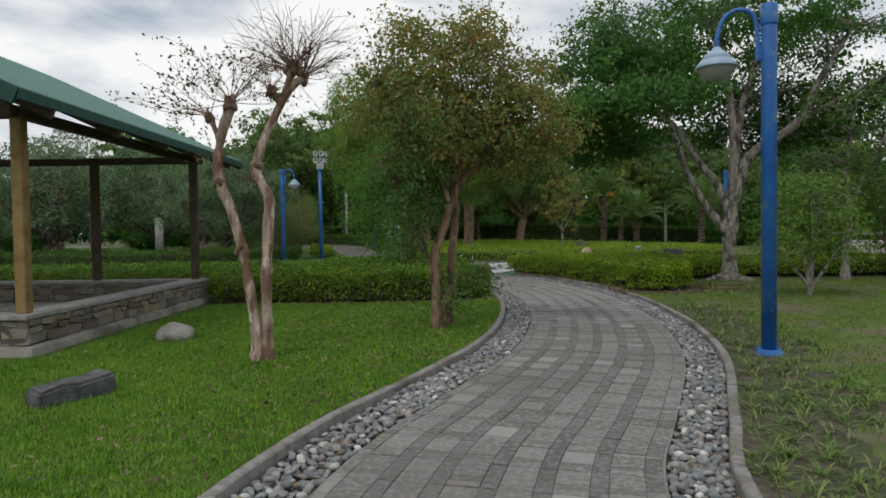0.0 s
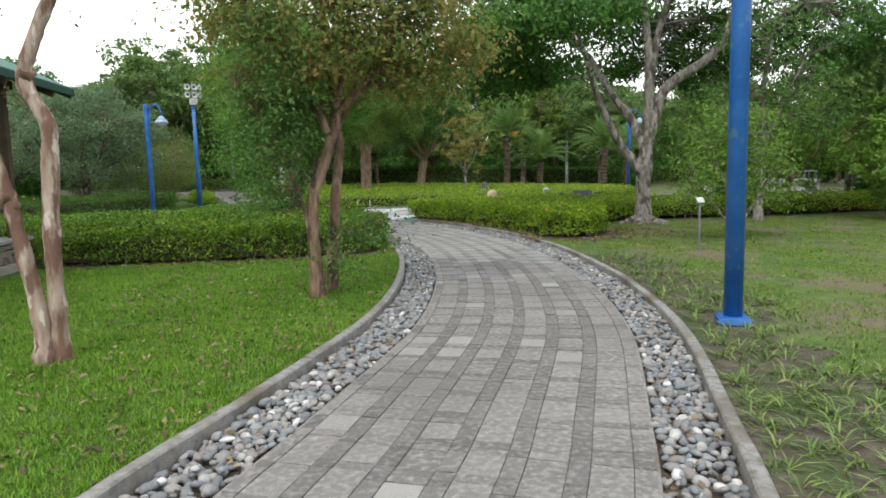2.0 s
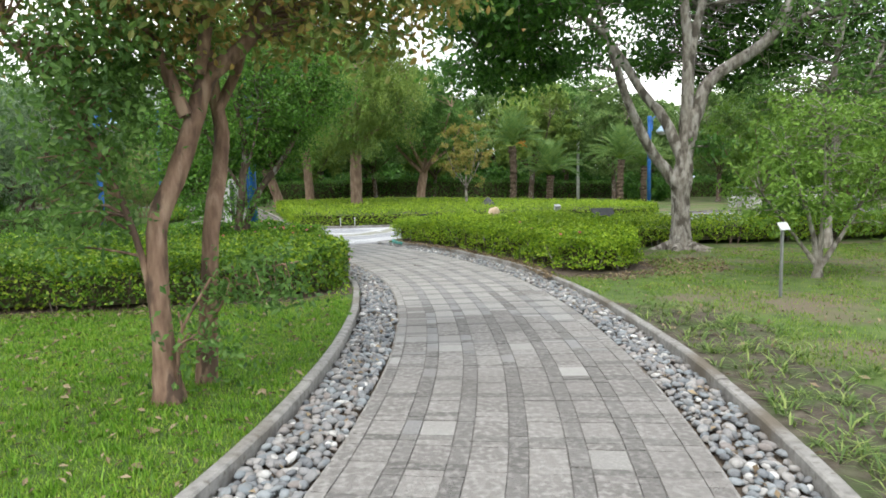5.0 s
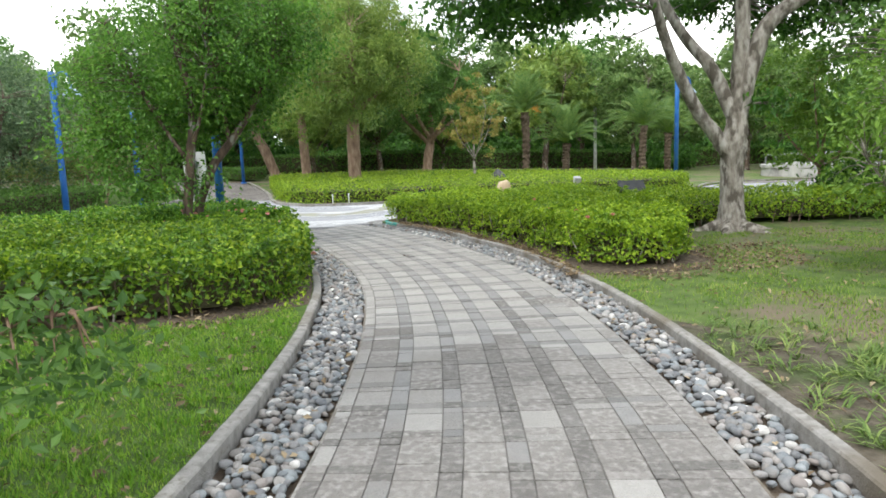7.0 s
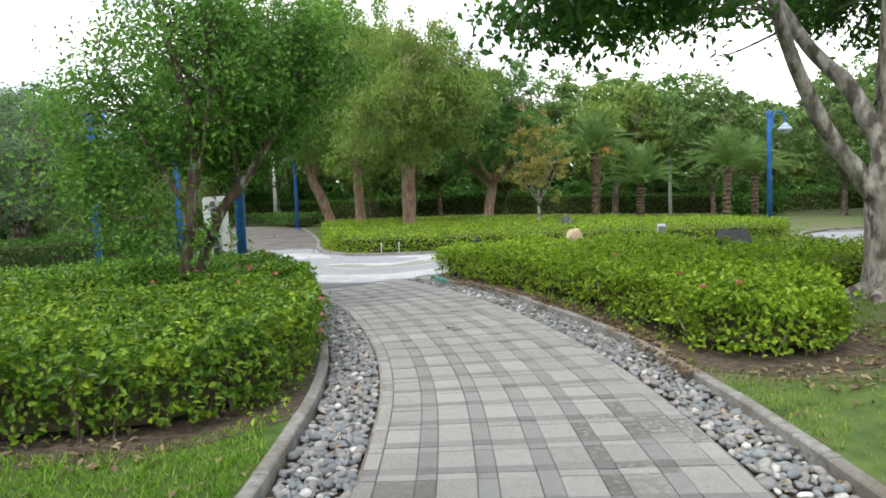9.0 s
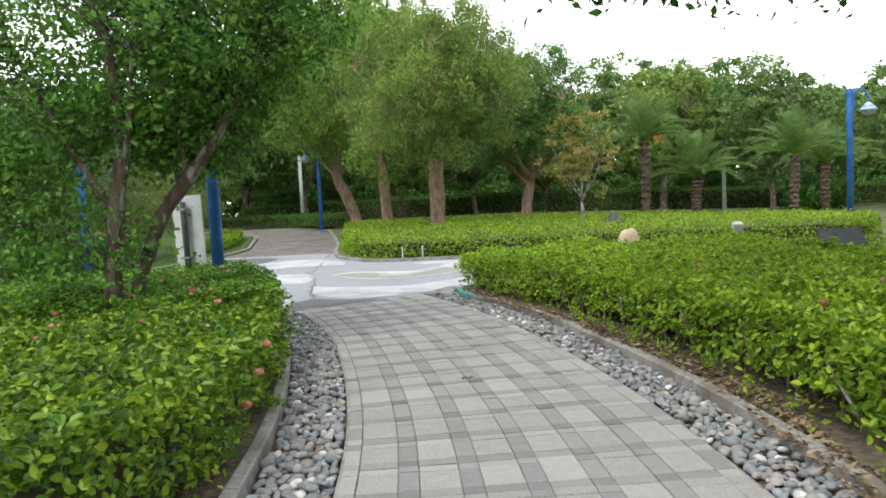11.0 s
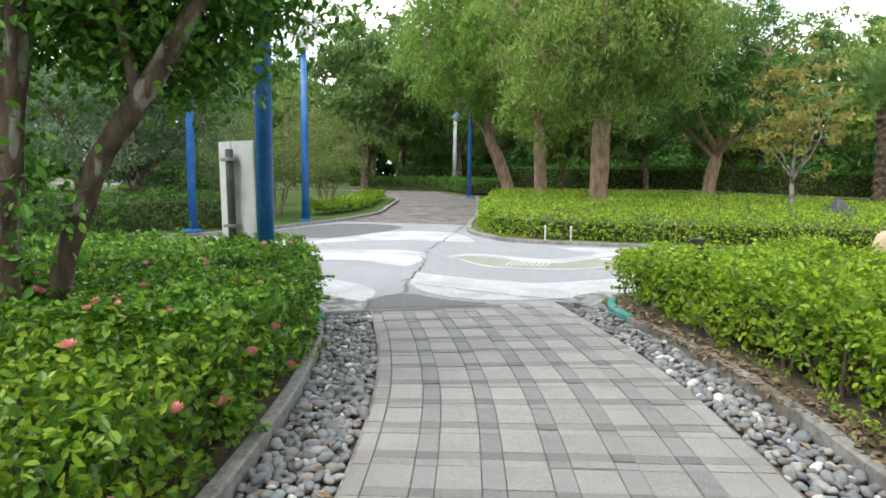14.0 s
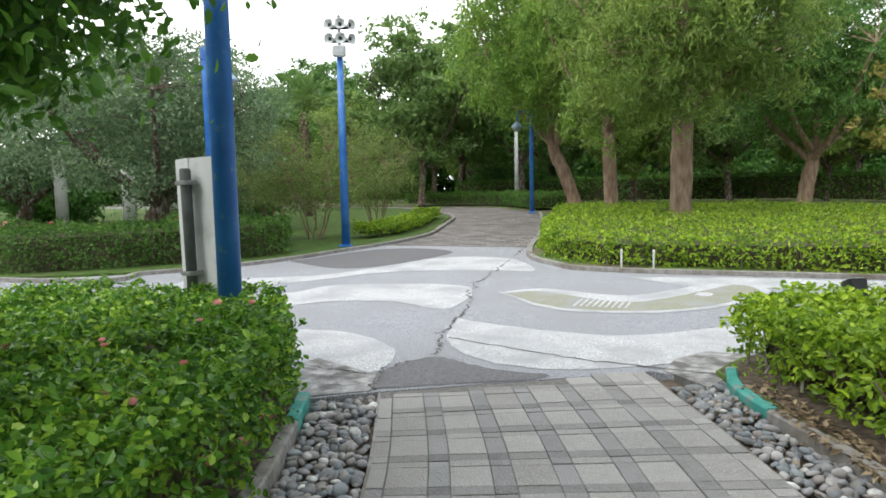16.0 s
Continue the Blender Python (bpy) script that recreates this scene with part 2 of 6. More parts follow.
M_BARK_GREY = mat("grey_bark", [(0.12, 0.105, 0.086), (0.235, 0.213, 0.182), (0.37, 0.347, 0.306)], 12, 0.9, 1.0, 34, stain=(0.095, 0.083, 0.067), stain_scale=7, stain_edge=(0.51, 0.62), stretch=(1, 1, 0.45), scuff=(0.39, 0.37, 0.335), scuff_scale=8, scuff_edge=(0.5, 0.66))
M_BARK_DARK = mat("dark_lichened_bark", [(0.05, 0.037, 0.028), (0.11, 0.078, 0.058), (0.18, 0.13, 0.098)], 12, 0.9, 0.9, 34, stain=(0.27, 0.255, 0.23), stain_scale=9.0, stain_edge=(0.55, 0.61), stretch=(1, 1, 0.35))
M_BARK_TAN = mat("tan_bark", [(0.15, 0.098, 0.07), (0.25, 0.17, 0.12), (0.34, 0.255, 0.185)], 9, 0.9, 0.9, 26, stretch=(1, 1, 0.3))
M_BARK_PALM = mat("fibrous_palm_bark", [(0.045, 0.032, 0.022), (0.09, 0.066, 0.046), (0.16, 0.125, 0.09)], 12, 0.95, 1.0, 30)
M_LEAF_BRONZE = leaves_mat("bronzing_leaves", [(0.05, 0.086, 0.03), (0.09, 0.135, 0.045), (0.14, 0.18, 0.06), (0.19, 0.195, 0.075), (0.24, 0.185, 0.08), (0.30, 0.18, 0.08), (0.33, 0.155, 0.07)], thin=0.46, pieces=0.5)
M_LEAF_PURPLE = leaves_mat("dusky_twig_leaves", [(0.06, 0.035, 0.035), (0.12, 0.08, 0.07), (0.09, 0.10, 0.05)])
M_LEAF_DEEP = leaves_mat("deep_green_leaves", [(0.022, 0.055, 0.014), (0.038, 0.092, 0.022), (0.062, 0.142, 0.03), (0.105, 0.20, 0.038)])
M_LEAF_HEDGE = leaves_mat("glossy_dark_leaves", [(0.035, 0.085, 0.022), (0.07, 0.15, 0.034), (0.115, 0.215, 0.048), (0.175, 0.28, 0.062)], 0.36, 0.46)
M_LEAF_MID = leaves_mat("mid_green_leaves", [(0.038, 0.08, 0.028), (0.07, 0.135, 0.042), (0.105, 0.18, 0.058), (0.15, 0.22, 0.078)])
M_LEAF_WILLOW = leaves_mat("willowy_leaves", [(0.065, 0.105, 0.034), (0.125, 0.172, 0.054), (0.19, 0.235, 0.075), (0.27, 0.295, 0.10)], pieces=0.35, scale=0.8)
M_LEAF_LIGHT = leaves_mat("light_feathery_leaves", [(0.06, 0.11, 0.032), (0.12, 0.19, 0.05), (0.20, 0.27, 0.07), (0.28, 0.335, 0.10)], pieces=0.35, scale=0.8)
M_LEAF_SHRUB = leaves_mat("dull_olive_shrub_leaves", [(0.07, 0.095, 0.036), (0.12, 0.15, 0.056), (0.17, 0.20, 0.08), (0.24, 0.255, 0.115)])
M_LEAF_FAR = leaves_mat("woodland_leaves", [(0.055, 0.092, 0.04), (0.098, 0.15, 0.062), (0.145, 0.198, 0.086), (0.195, 0.24, 0.11)])
M_LEAF_OLIVE = leaves_mat("olive_grey_leaves", [(0.05, 0.085, 0.06), (0.09, 0.13, 0.094), (0.15, 0.19, 0.145), (0.21, 0.25, 0.20)])
M_LEAF_GOLD = leaves_mat("yellowing_leaves", [(0.13, 0.15, 0.04), (0.20, 0.19, 0.06), (0.26, 0.18, 0.08), (0.30, 0.24, 0.10)])
M_LEAF_LIME = leaves_mat("lime_shrub_leaves", [(0.08, 0.14, 0.03), (0.13, 0.20, 0.045), (0.18, 0.26, 0.06)])
M_PALM = leaves_mat("palm_leaflets", [(0.06, 0.105, 0.05), (0.10, 0.16, 0.07), (0.15, 0.21, 0.09), (0.22, 0.25, 0.10)])
M_HEDGE = leaves_mat("hedge_leaves", [(0.024, 0.056, 0.011), (0.055, 0.11, 0.017), (0.10, 0.17, 0.022), (0.17, 0.235, 0.028), (0.30, 0.33, 0.042)], 0.36, 0.38, 0.62, 1.6)
M_HEDGE_FLOWER = leaves_mat("flowering_hedge_leaves", [(0.024, 0.064, 0.014), (0.052, 0.12, 0.022), (0.09, 0.18, 0.03), (0.16, 0.26, 0.038), (0.30, 0.37, 0.052)], 0.26, 0.36, 0.62, 1.8)
M_HEDGE_LIME = leaves_mat("lime_hedge_leaves", [(0.06, 0.112, 0.015), (0.135, 0.205, 0.022), (0.23, 0.30, 0.03), (0.36, 0.41, 0.045)], 0.4, 0.4, 0.6, 1.6)
M_HEDGE_DARK = leaves_mat("dark_hedge_leaves", [(0.024, 0.06, 0.014), (0.05, 0.105, 0.024), (0.085, 0.155, 0.036), (0.13, 0.21, 0.05)], 0.45)
M_TWIG = mat("hedge_twigs", [(0.03, 0.034, 0.014), (0.065, 0.062, 0.03), (0.10, 0.085, 0.055)], 14, 0.95, 0.6, 50)
M_PETAL = mat("coral_petals", [(0.60, 0.17, 0.18), (0.76, 0.31, 0.30), (0.82, 0.46, 0.43)], 8, 0.6, 0, pieces=0.7, thin=0.3)
M_FRUIT = mat("orange_dates", [(0.45, 0.20, 0.03), (0.60, 0.30, 0.05)], 9, 0.6, 0, pieces=0.6)
M_STONE = mat("wall_stone", [(0.10, 0.085, 0.07), (0.17, 0.145, 0.115), (0.235, 0.205, 0.165), (0.20, 0.19, 0.17), (0.31, 0.235, 0.15)], 8, 0.9, 0.9, 30, pieces=0.65)
M_MORTAR = mat("dark_mortar", [(0.06, 0.055, 0.048), (0.12, 0.11, 0.10)], 20, 0.95, 0.5, 60)
M_FOOT = mat("footing_concrete", [(0.24, 0.225, 0.195), (0.33, 0.31, 0.275), (0.40, 0.38, 0.34)], 4, 0.9, 0.35, 50, stain=(0.17, 0.155, 0.125), stain_scale=2)
M_CAP = mat("wall_cap_concrete", [(0.22, 0.215, 0.205), (0.31, 0.305, 0.29), (0.37, 0.365, 0.35)], 6, 0.9, 0.35, 60)
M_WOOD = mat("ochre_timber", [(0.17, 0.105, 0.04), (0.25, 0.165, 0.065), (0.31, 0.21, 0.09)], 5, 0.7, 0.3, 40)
# the same timber with the shade under the roof painted into its colour
M_WOOD_SHADE = mat("shaded_timber", [(0.06, 0.045, 0.03), (0.10, 0.075, 0.05)], 5, 0.8, 0.3, 40)
M_SHINGLE = mat("green_shingle", [(0.075, 0.17, 0.14), (0.125, 0.24, 0.205), (0.18, 0.30, 0.26)], 22, 0.9, 0.8, 60, stretch=(1, 1, 1))
M_FASCIA = mat("dark_green_fascia", [(0.012, 0.055, 0.045), (0.02, 0.08, 0.065)], 6, 0.6, 0.1)
M_SOFFIT = mat("pale_soffit", [(0.20, 0.19, 0.17), (0.27, 0.26, 0.235)], 4, 0.85, 0.1)
M_ROCK = mat("grey_rock", [(0.16, 0.155, 0.14), (0.27, 0.26, 0.235), (0.36, 0.35, 0.31)], 5, 0.9, 0.7, 22)
M_BASALT = mat("dark_block_stone", [(0.055, 0.058, 0.06), (0.10, 0.10, 0.105), (0.15, 0.15, 0.15)], 7, 0.9, 0.6, 30)
M_SAND = mat("sandstone", [(0.36, 0.27, 0.18), (0.47, 0.37, 0.25), (0.54, 0.44, 0.32)], 5, 0.9, 0.4, 40)
M_SLAB = mat("black_slab", [(0.035, 0.037, 0.04), (0.07, 0.072, 0.075)], 6, 0.5, 0.1)
M_WHITE = mat("white_coated_metal", [(0.50, 0.52, 0.52), (0.62, 0.63, 0.63)], 3, 0.45, 0.05, stain=(0.42, 0.44, 0.43), stain_scale=3)
M_GREYPOST = mat("grey_green_post", [(0.035, 0.042, 0.04), (0.07, 0.08, 0.075)], 9, 0.5, 0.1)
M_STEEL = mat("galvanised_steel", [(0.22, 0.23, 0.23), (0.32, 0.33, 0.33)], 8, 0.4, 0.1, metal=0.6)
M_BLACK = mat("black_housing", [(0.015, 0.016, 0.017), (0.03, 0.032, 0.034)], 8, 0.5, 0.05)
M_GLASS = mat("lamp_lens", [(0.30, 0.31, 0.32), (0.42, 0.43, 0.44)], 8, 0.12, 0.0, spec=0.6)
M_WALLW = mat("weathered_white_wall", [(0.34, 0.34, 0.33), (0.47, 0.47, 0.45), (0.55, 0.55, 0.53)], 2.5, 0.9, 0.2, 20, stain=(0.22, 0.22, 0.21), stain_scale=1.0)
M_GROUND = mat("woodland_ground", [(0.035, 0.05, 0.018), (0.06, 0.08, 0.03), (0.09, 0.085, 0.05)], 0.8, 0.95, 0.5, 12)


# ---- mesh tools ----
rng = np.random.default_rng(7)


def mesh_np(name, verts, faces, mats, index=None, smooth=False):
    """A mesh from arrays: verts (n, 3), faces (m, k)."""
    verts, faces = np.asarray(verts, np.float32), np.asarray(faces, np.int32)
    me = bpy.data.meshes.new(name)
    k = faces.shape[1]
    me.vertices.add(len(verts))
    me.vertices.foreach_set("co", verts.ravel())
    me.loops.add(faces.size)
    me.loops.foreach_set("vertex_index", faces.ravel())
    me.polygons.add(len(faces))
    me.polygons.foreach_set("loop_start", np.arange(0, faces.size, k, dtype=np.int32))
    me.polygons.foreach_set("loop_total", np.full(len(faces), k, np.int32))
    if index is not None:
        me.polygons.foreach_set("material_index", np.asarray(index, np.int32))
    me.polygons.foreach_set("use_smooth", np.full(len(faces), smooth))
    for m in mats if isinstance(mats, (list, tuple)) else [mats]:
        me.materials.append(m)
    me.update(calc_edges=True)
    return me


def link(name, me, parent=None, label="", m=None):
    ob = new(name, me)
    if parent:
        ob.parent = parent
    if m is not None:
        ob.matrix_basis = m
    if label:
        ob["label"] = label
    return ob


def part(name, bm, material, parent, label="", smooth=False, m=None):
    me = bpy.data.meshes.new(name)
    if smooth:
        for f in bm.faces:
            f.smooth = True
    bm.to_mesh(me)
    bm.free()
    me.materials.append(material)
    return link(name, me, parent, label, m)


def thing(name, label, category, group="", m=None, kind=""):
    ob = new(name)
    ob.empty_display_size = 0.1
    if m is not None:
        ob.matrix_basis = m
    return tagged(ob, label, category, group, kind)


def box_bm(size, at=(0, 0, 0), bevel=0.0, turn=None, taper=1.0):
    bm = bmesh.new()
    bmesh.ops.create_cube(bm, size=1)
    for v in bm.verts:
        k = taper if v.co.z > 0 else 1.0
        v.co = Vector((v.co.x * size[0] * k, v.co.y * size[1] * k, v.co.z * size[2]))
    if bevel > 0:
        bmesh.ops.bevel(bm, geom=bm.edges[:], offset=bevel, segments=2, affect="EDGES")
    mm = Matrix.Translation(at) @ (turn or Matrix())
    bmesh.ops.transform(bm, matrix=mm, verts=bm.verts)
    return bm


def lathe_bm(profile, sides=20, at=(0, 0, 0), turn=None):
    """A turned body: profile is (radius, z) from the bottom up."""
    bm = bmesh.new()
    rings = []
    for r, z in profile:
        rings.append([bm.verts.new((max(r, 1e-4) * math.cos(2 * math.pi * i / sides), max(r, 1e-4) * math.sin(2 * math.pi * i / sides), z)) for i in range(sides)])
    for a, b in zip(rings, rings[1:]):
        for i in range(sides):
            bm.faces.new((a[i], a[(i + 1) % sides], b[(i + 1) % sides], b[i]))
    bm.faces.new(rings[0][::-1])
    bm.faces.new(rings[-1])
    bmesh.ops.transform(bm, matrix=Matrix.Translation(at) @ (turn or Matrix()), verts=bm.verts)
    return bm


def tubes(paths, sides=7, rough=0.0):
    """Verts and quads of many tapered tubes; a path is (points, radii)."""
    vs, fs, base = [], [], 0
    ang = np.arange(sides) * 2 * math.pi / sides
    for pts, rad in paths:
        pts, rad = np.asarray(pts, float), np.asarray(rad, float)
        tan = np.gradient(pts, axis=0)
        tan /= np.linalg.norm(tan, axis=1)[:, None] + 1e-9
        ref = np.array([1.0, 0.13, 0.0]) if abs(tan[0][2]) > 0.5 else np.array([0.0, 0.1, 1.0])
        u = np.cross(tan, ref)
        u /= np.linalg.norm(u, axis=1)[:, None] + 1e-9
        w = np.cross(tan, u)
        r = rad[:, None] * (1 + rough * rng.normal(size=(len(pts), sides)))
        ring = pts[:, None, :] + r[..., None] * (np.cos(ang)[None, :, None] * u[:, None, :] + np.sin(ang)[None, :, None] * w[:, None, :])
        vs.append(ring.reshape(-1, 3))
        n = len(pts)
        i = np.arange(n - 1)[:, None] * sides
        j = np.arange(sides)[None, :]
        a = base + i + j
        b = base + i + (j + 1) % sides
        fs.append(np.stack([a, b, b + sides, a + sides], -1).reshape(-1, 4))
        base += n * sides
    return np.concatenate(vs), np.concatenate(fs)


def smooth_path(ctrl, n):
    """Catmull-Rom through the control points, n points in all."""
    c = np.asarray(ctrl, float)
    c = np.vstack([2 * c[0] - c[1], c, 2 * c[-1] - c[-2]])
    t = np.linspace(0, len(c) - 3 - 1e-6, n)
    i, f = t.astype(int), (t % 1)[:, None]
    p0, p1, p2, p3 = c[i], c[i + 1], c[i + 2], c[i + 3]
    return 0.5 * (2 * p1 + (p2 - p0) * f + (2 * p0 - 5 * p1 + 4 * p2 - p3) * f ** 2 + (3 * p1 - p0 - 3 * p2 + p3) * f ** 3)


def leaf_quads(centres, size, aspect=0.5, up=0.5, out=None, droop=0.0, oval=False):
    """One folded leaf at each centre: four corners, or a rounder one of six."""
    n = len(centres)
    nor = rng.normal(size=(n, 3))
    nor /= np.linalg.norm(nor, axis=1)[:, None]
    nor[:, 2] += up
    if out is not None:
        nor += out
    nor /= np.linalg.norm(nor, axis=1)[:, None] + 1e-9
    d = rng.normal(size=(n, 3))
    d[:, 2] -= droop
    d -= (d * nor).sum(1)[:, None] * nor
    d /= np.linalg.norm(d, axis=1)[:, None] + 1e-9
    w = np.cross(nor, d)
    s = (size[0] + (size[1] - size[0]) * rng.random(n))[:, None]
    a = centres - d * s * 0.5
    tip = centres + d * s * 0.5 - nor * s * 0.08
    mid = centres - d * s * 0.06
    lft = mid + w * s * aspect * 0.5 + nor * s * 0.08
    rgt = mid - w * s * aspect * 0.5 + nor * s * 0.08
    if oval:
        back, fore = centres - d * s * 0.2, centres + d * s * 0.2
        w = w * s * aspect * 0.5
        lift_ = nor * s * 0.1
        v = np.stack([a, back - w * 0.92 + lift_, fore - w * 0.86 + lift_ * 0.7, tip, fore + w * 0.86 + lift_ * 0.7, back + w * 0.92 + lift_], 1).reshape(-1, 3)
        k = 6 * np.arange(n)[:, None]
        return v, np.concatenate([k + np.array([[0, 1, 2, 3]]), k + np.array([[3, 4, 5, 0]])])
    v = np.stack([a, rgt, tip, lft], 1).reshape(-1, 3)
    f = np.arange(4 * n).reshape(-1, 4)
    return v, f


def clump_points(lobes, per, spread, tall=0.6):
    """Clump centres over the shells of ellipsoid lobes (x, y, z, rx, ry, rz, clumps), the leaf centres round them and the way out of the lobe."""
    cs, mids = [], []
    for x, y, z, rx, ry, rz, k in lobes:
        d = rng.normal(size=(k, 3))
        d /= np.linalg.norm(d, axis=1)[:, None]
        r = 0.45 + 0.6 * rng.random(k) ** 0.6
        cs.append(np.array([x, y, z]) + d * r[:, None] * np.array([rx, ry, rz]))
        mids.append(np.tile([x, y, z - 0.3 * rz], (k, 1)))
    cs, mids = np.concatenate(cs), np.concatenate(mids)
    k = rng.integers(int(per * 0.5), int(per * 1.5) + 1, len(cs))
    rep = np.repeat(np.arange(len(cs)), k)
    sp = spread * (0.6 + 0.8 * rng.random(len(cs)))
    pts = cs[rep] + rng.normal(size=(len(rep), 3)) * sp[rep][:, None] * np.array([1, 1, tall])
    out = pts - mids[rep]
    return cs, pts, 0.95 * out / (np.linalg.norm(out, axis=1)[:, None] + 1e-9)


def twigs_to(cs, limbs, r0=0.02, share=1.0):
    """Thin bent branches from the nearest limb point to clump centres."""
    lp = np.concatenate([np.asarray(p)[len(p) // 3:] for p, _ in limbs])
    paths = []
    for c in cs:
        if rng.random() > share:
            continue
        dd = lp - c
        cost = np.linalg.norm(dd, axis=1) + 0.5 * np.maximum(dd[:, 2], 0)
        s = lp[np.argmin(cost)]
        mid = (s + c) / 2 + rng.normal(size=3) * 0.08 * np.linalg.norm(c - s) + np.array([0, 0, 0.06])
        paths.append((smooth_path([s, mid, c], 6), np.linspace(r0, r0 * 0.25, 6)))
    return paths


def tree(name, label, at, limbs, lobes, bark, leaf, per, spread, size, aspect=0.5, up=0.4, droop=0.3, twig=0.02, share=1.0, sides=10, extra=None, category="tree", group="", tall=0.6, oval=False):
    """limbs: lists of control points (x, y, z, radius) from the foot of the tree."""
    t = thing(name, label, category, group, Matrix.Translation(at))
    paths = []
    for ctrl in limbs:
        p = smooth_path(ctrl, 5 * len(ctrl))
        p[1:, :3] += rng.normal(size=(len(p) - 1, 3)) * np.array([0.03, 0.03, 0.004]) * p[1:, 3:4]
        paths.append((p[:, :3], np.maximum(p[:, 3], 0.006)))
    v, f = tubes(paths, sides, 0.035)
    link("trunk", mesh_np("trunk", v, f, bark, smooth=True), t)
    cs, pts, out = clump_points(lobes, per, spread, tall)
    tw = twigs_to(cs, paths, twig, share)
    if tw:
        v, f = tubes(tw, 4)
        link("branchwork", mesh_np("branchwork", v, f, bark, smooth=True), t)["kind"] = "stuff"
    v, f = leaf_quads(pts, size, aspect, up, out, droop=droop, oval=oval)
    link("crown", mesh_np("crown", v, f, leaf), t)
    for lb2, leaf2, per2, sp2, sz2 in extra or ():
        cs2, pts2, out2 = clump_points(lb2, per2, sp2)
        v, f = tubes(twigs_to(cs2, paths, twig, share), 4)
        link("branchwork", mesh_np("branchwork", v, f, bark, smooth=True), t)["kind"] = "stuff"
        v, f = leaf_quads(pts2, sz2, aspect, up, out2, droop=droop)
        link("lower_crown", mesh_np("lower_crown", v, f, leaf2), t, "greener lower foliage")
    return t


# ---- plan ----
CENTRE = [(-0.6, -9), (-0.6, -4.5), (-0.42, -1), (-0.12, 2), (0.37, 4.39), (0.95, 5.85), (1.88, 8.2), (2.44, 10.52), (2.71, 12.6), (2.79, 14.0), (2.77, 15.6), (2.54, 17.41), (2.01, 19.63), (1.44, 21.21), (0.74, 22.72)]
_line = smooth_path(CENTRE, 1500)
_arc = np.concatenate([[0], np.cumsum(np.linalg.norm(np.diff(_line, axis=0), axis=1))])
LENGTH = float(_arc[-1])
_tan = np.gradient(_line, _arc, axis=0)


def on_path(s, d):
    """The plan point s metres along the path and d metres to the right of its middle."""
    x, y = np.interp(s, _arc, _line[:, 0]), np.interp(s, _arc, _line[:, 1])
    tx, ty = np.interp(s, _arc, _tan[:, 0]), np.interp(s, _arc, _tan[:, 1])
    k = np.hypot(tx, ty)
    return x + d * ty / k, y - d * tx / k


def heading(s):
    return math.atan2(-np.interp(s, _arc, _tan[:, 0]), np.interp(s, _arc, _tan[:, 1]))


def s_at(y):
    return float(np.interp(y, _line[:, 1], _arc))


HALF = 1.045
KERB_L, KERB_R = 0.57, 0.50
LAWN_Z = 0.045


def rise(y, x=0.0):
    """The ground climbs gently beyond the crossing, less so to the east."""
    return 0.02 * np.clip(np.asarray(y, float) - 24, 0, 25) * np.clip((22 - np.asarray(x, float)) / 16, 0, 1)


def stand(x, y, sink=0.02):
    return (x, y, LAWN_Z - sink + float(rise(y, x)))


def drape(bm):
    for yy in (24, 28, 33, 40, 49):
        bmesh.ops.bisect_plane(bm, geom=bm.verts[:] + bm.edges[:] + bm.faces[:], plane_co=(0, yy, 0), plane_no=(0, 1, 0))
    for xx in (6, 11, 16, 22):
        bmesh.ops.bisect_plane(bm, geom=bm.verts[:] + bm.edges[:] + bm.faces[:], plane_co=(xx, 0, 0), plane_no=(1, 0, 0))
    for v in bm.verts:
        v.co.z += float(rise(v.co.y, v.co.x))


def kerb_line(side, inset=0.0, n=90):
    s = np.linspace(0, LENGTH - 0.35 if side < 0 else LENGTH - 0.1, n)
    grav = (KERB_L if side < 0 else KERB_R) - inset
    return np.stack(on_path(s, side * (HALF + grav)), -1)


def slab(name, outline, top, thick, material, label, category="", kind="structure", parent=None):
    bm = bmesh.new()
    vs = [bm.verts.new((x, y, top)) for x, y in outline]
    f = bm.faces.new(vs)
    bm.normal_update()
    if f.normal.z < 0:
        f.normal_flip()
    r = bmesh.ops.extrude_face_region(bm, geom=[f])
    for v in [g for g in r["geom"] if isinstance(g, bmesh.types.BMVert)]:
        v.co.z -= thick
    bmesh.ops.recalc_face_normals(bm, faces=bm.faces[:])
    bmesh.ops.triangulate(bm, faces=bm.faces[:])
    drape(bm)
    ob = part(name, bm, material, parent)
    if not parent:
        tagged(ob, label, category or name, kind=kind)
    return ob


# ---- ground and paving ----
bm = bmesh.new()
bmesh.ops.create_grid(bm, x_segments=20, y_segments=20, size=900)
tagged(part("ground", bm, M_GROUND, None, m=Matrix.Translation((0, 0, -0.11))), "dark leaf-strewn earth stretching to the woods", "ground", kind="structure")

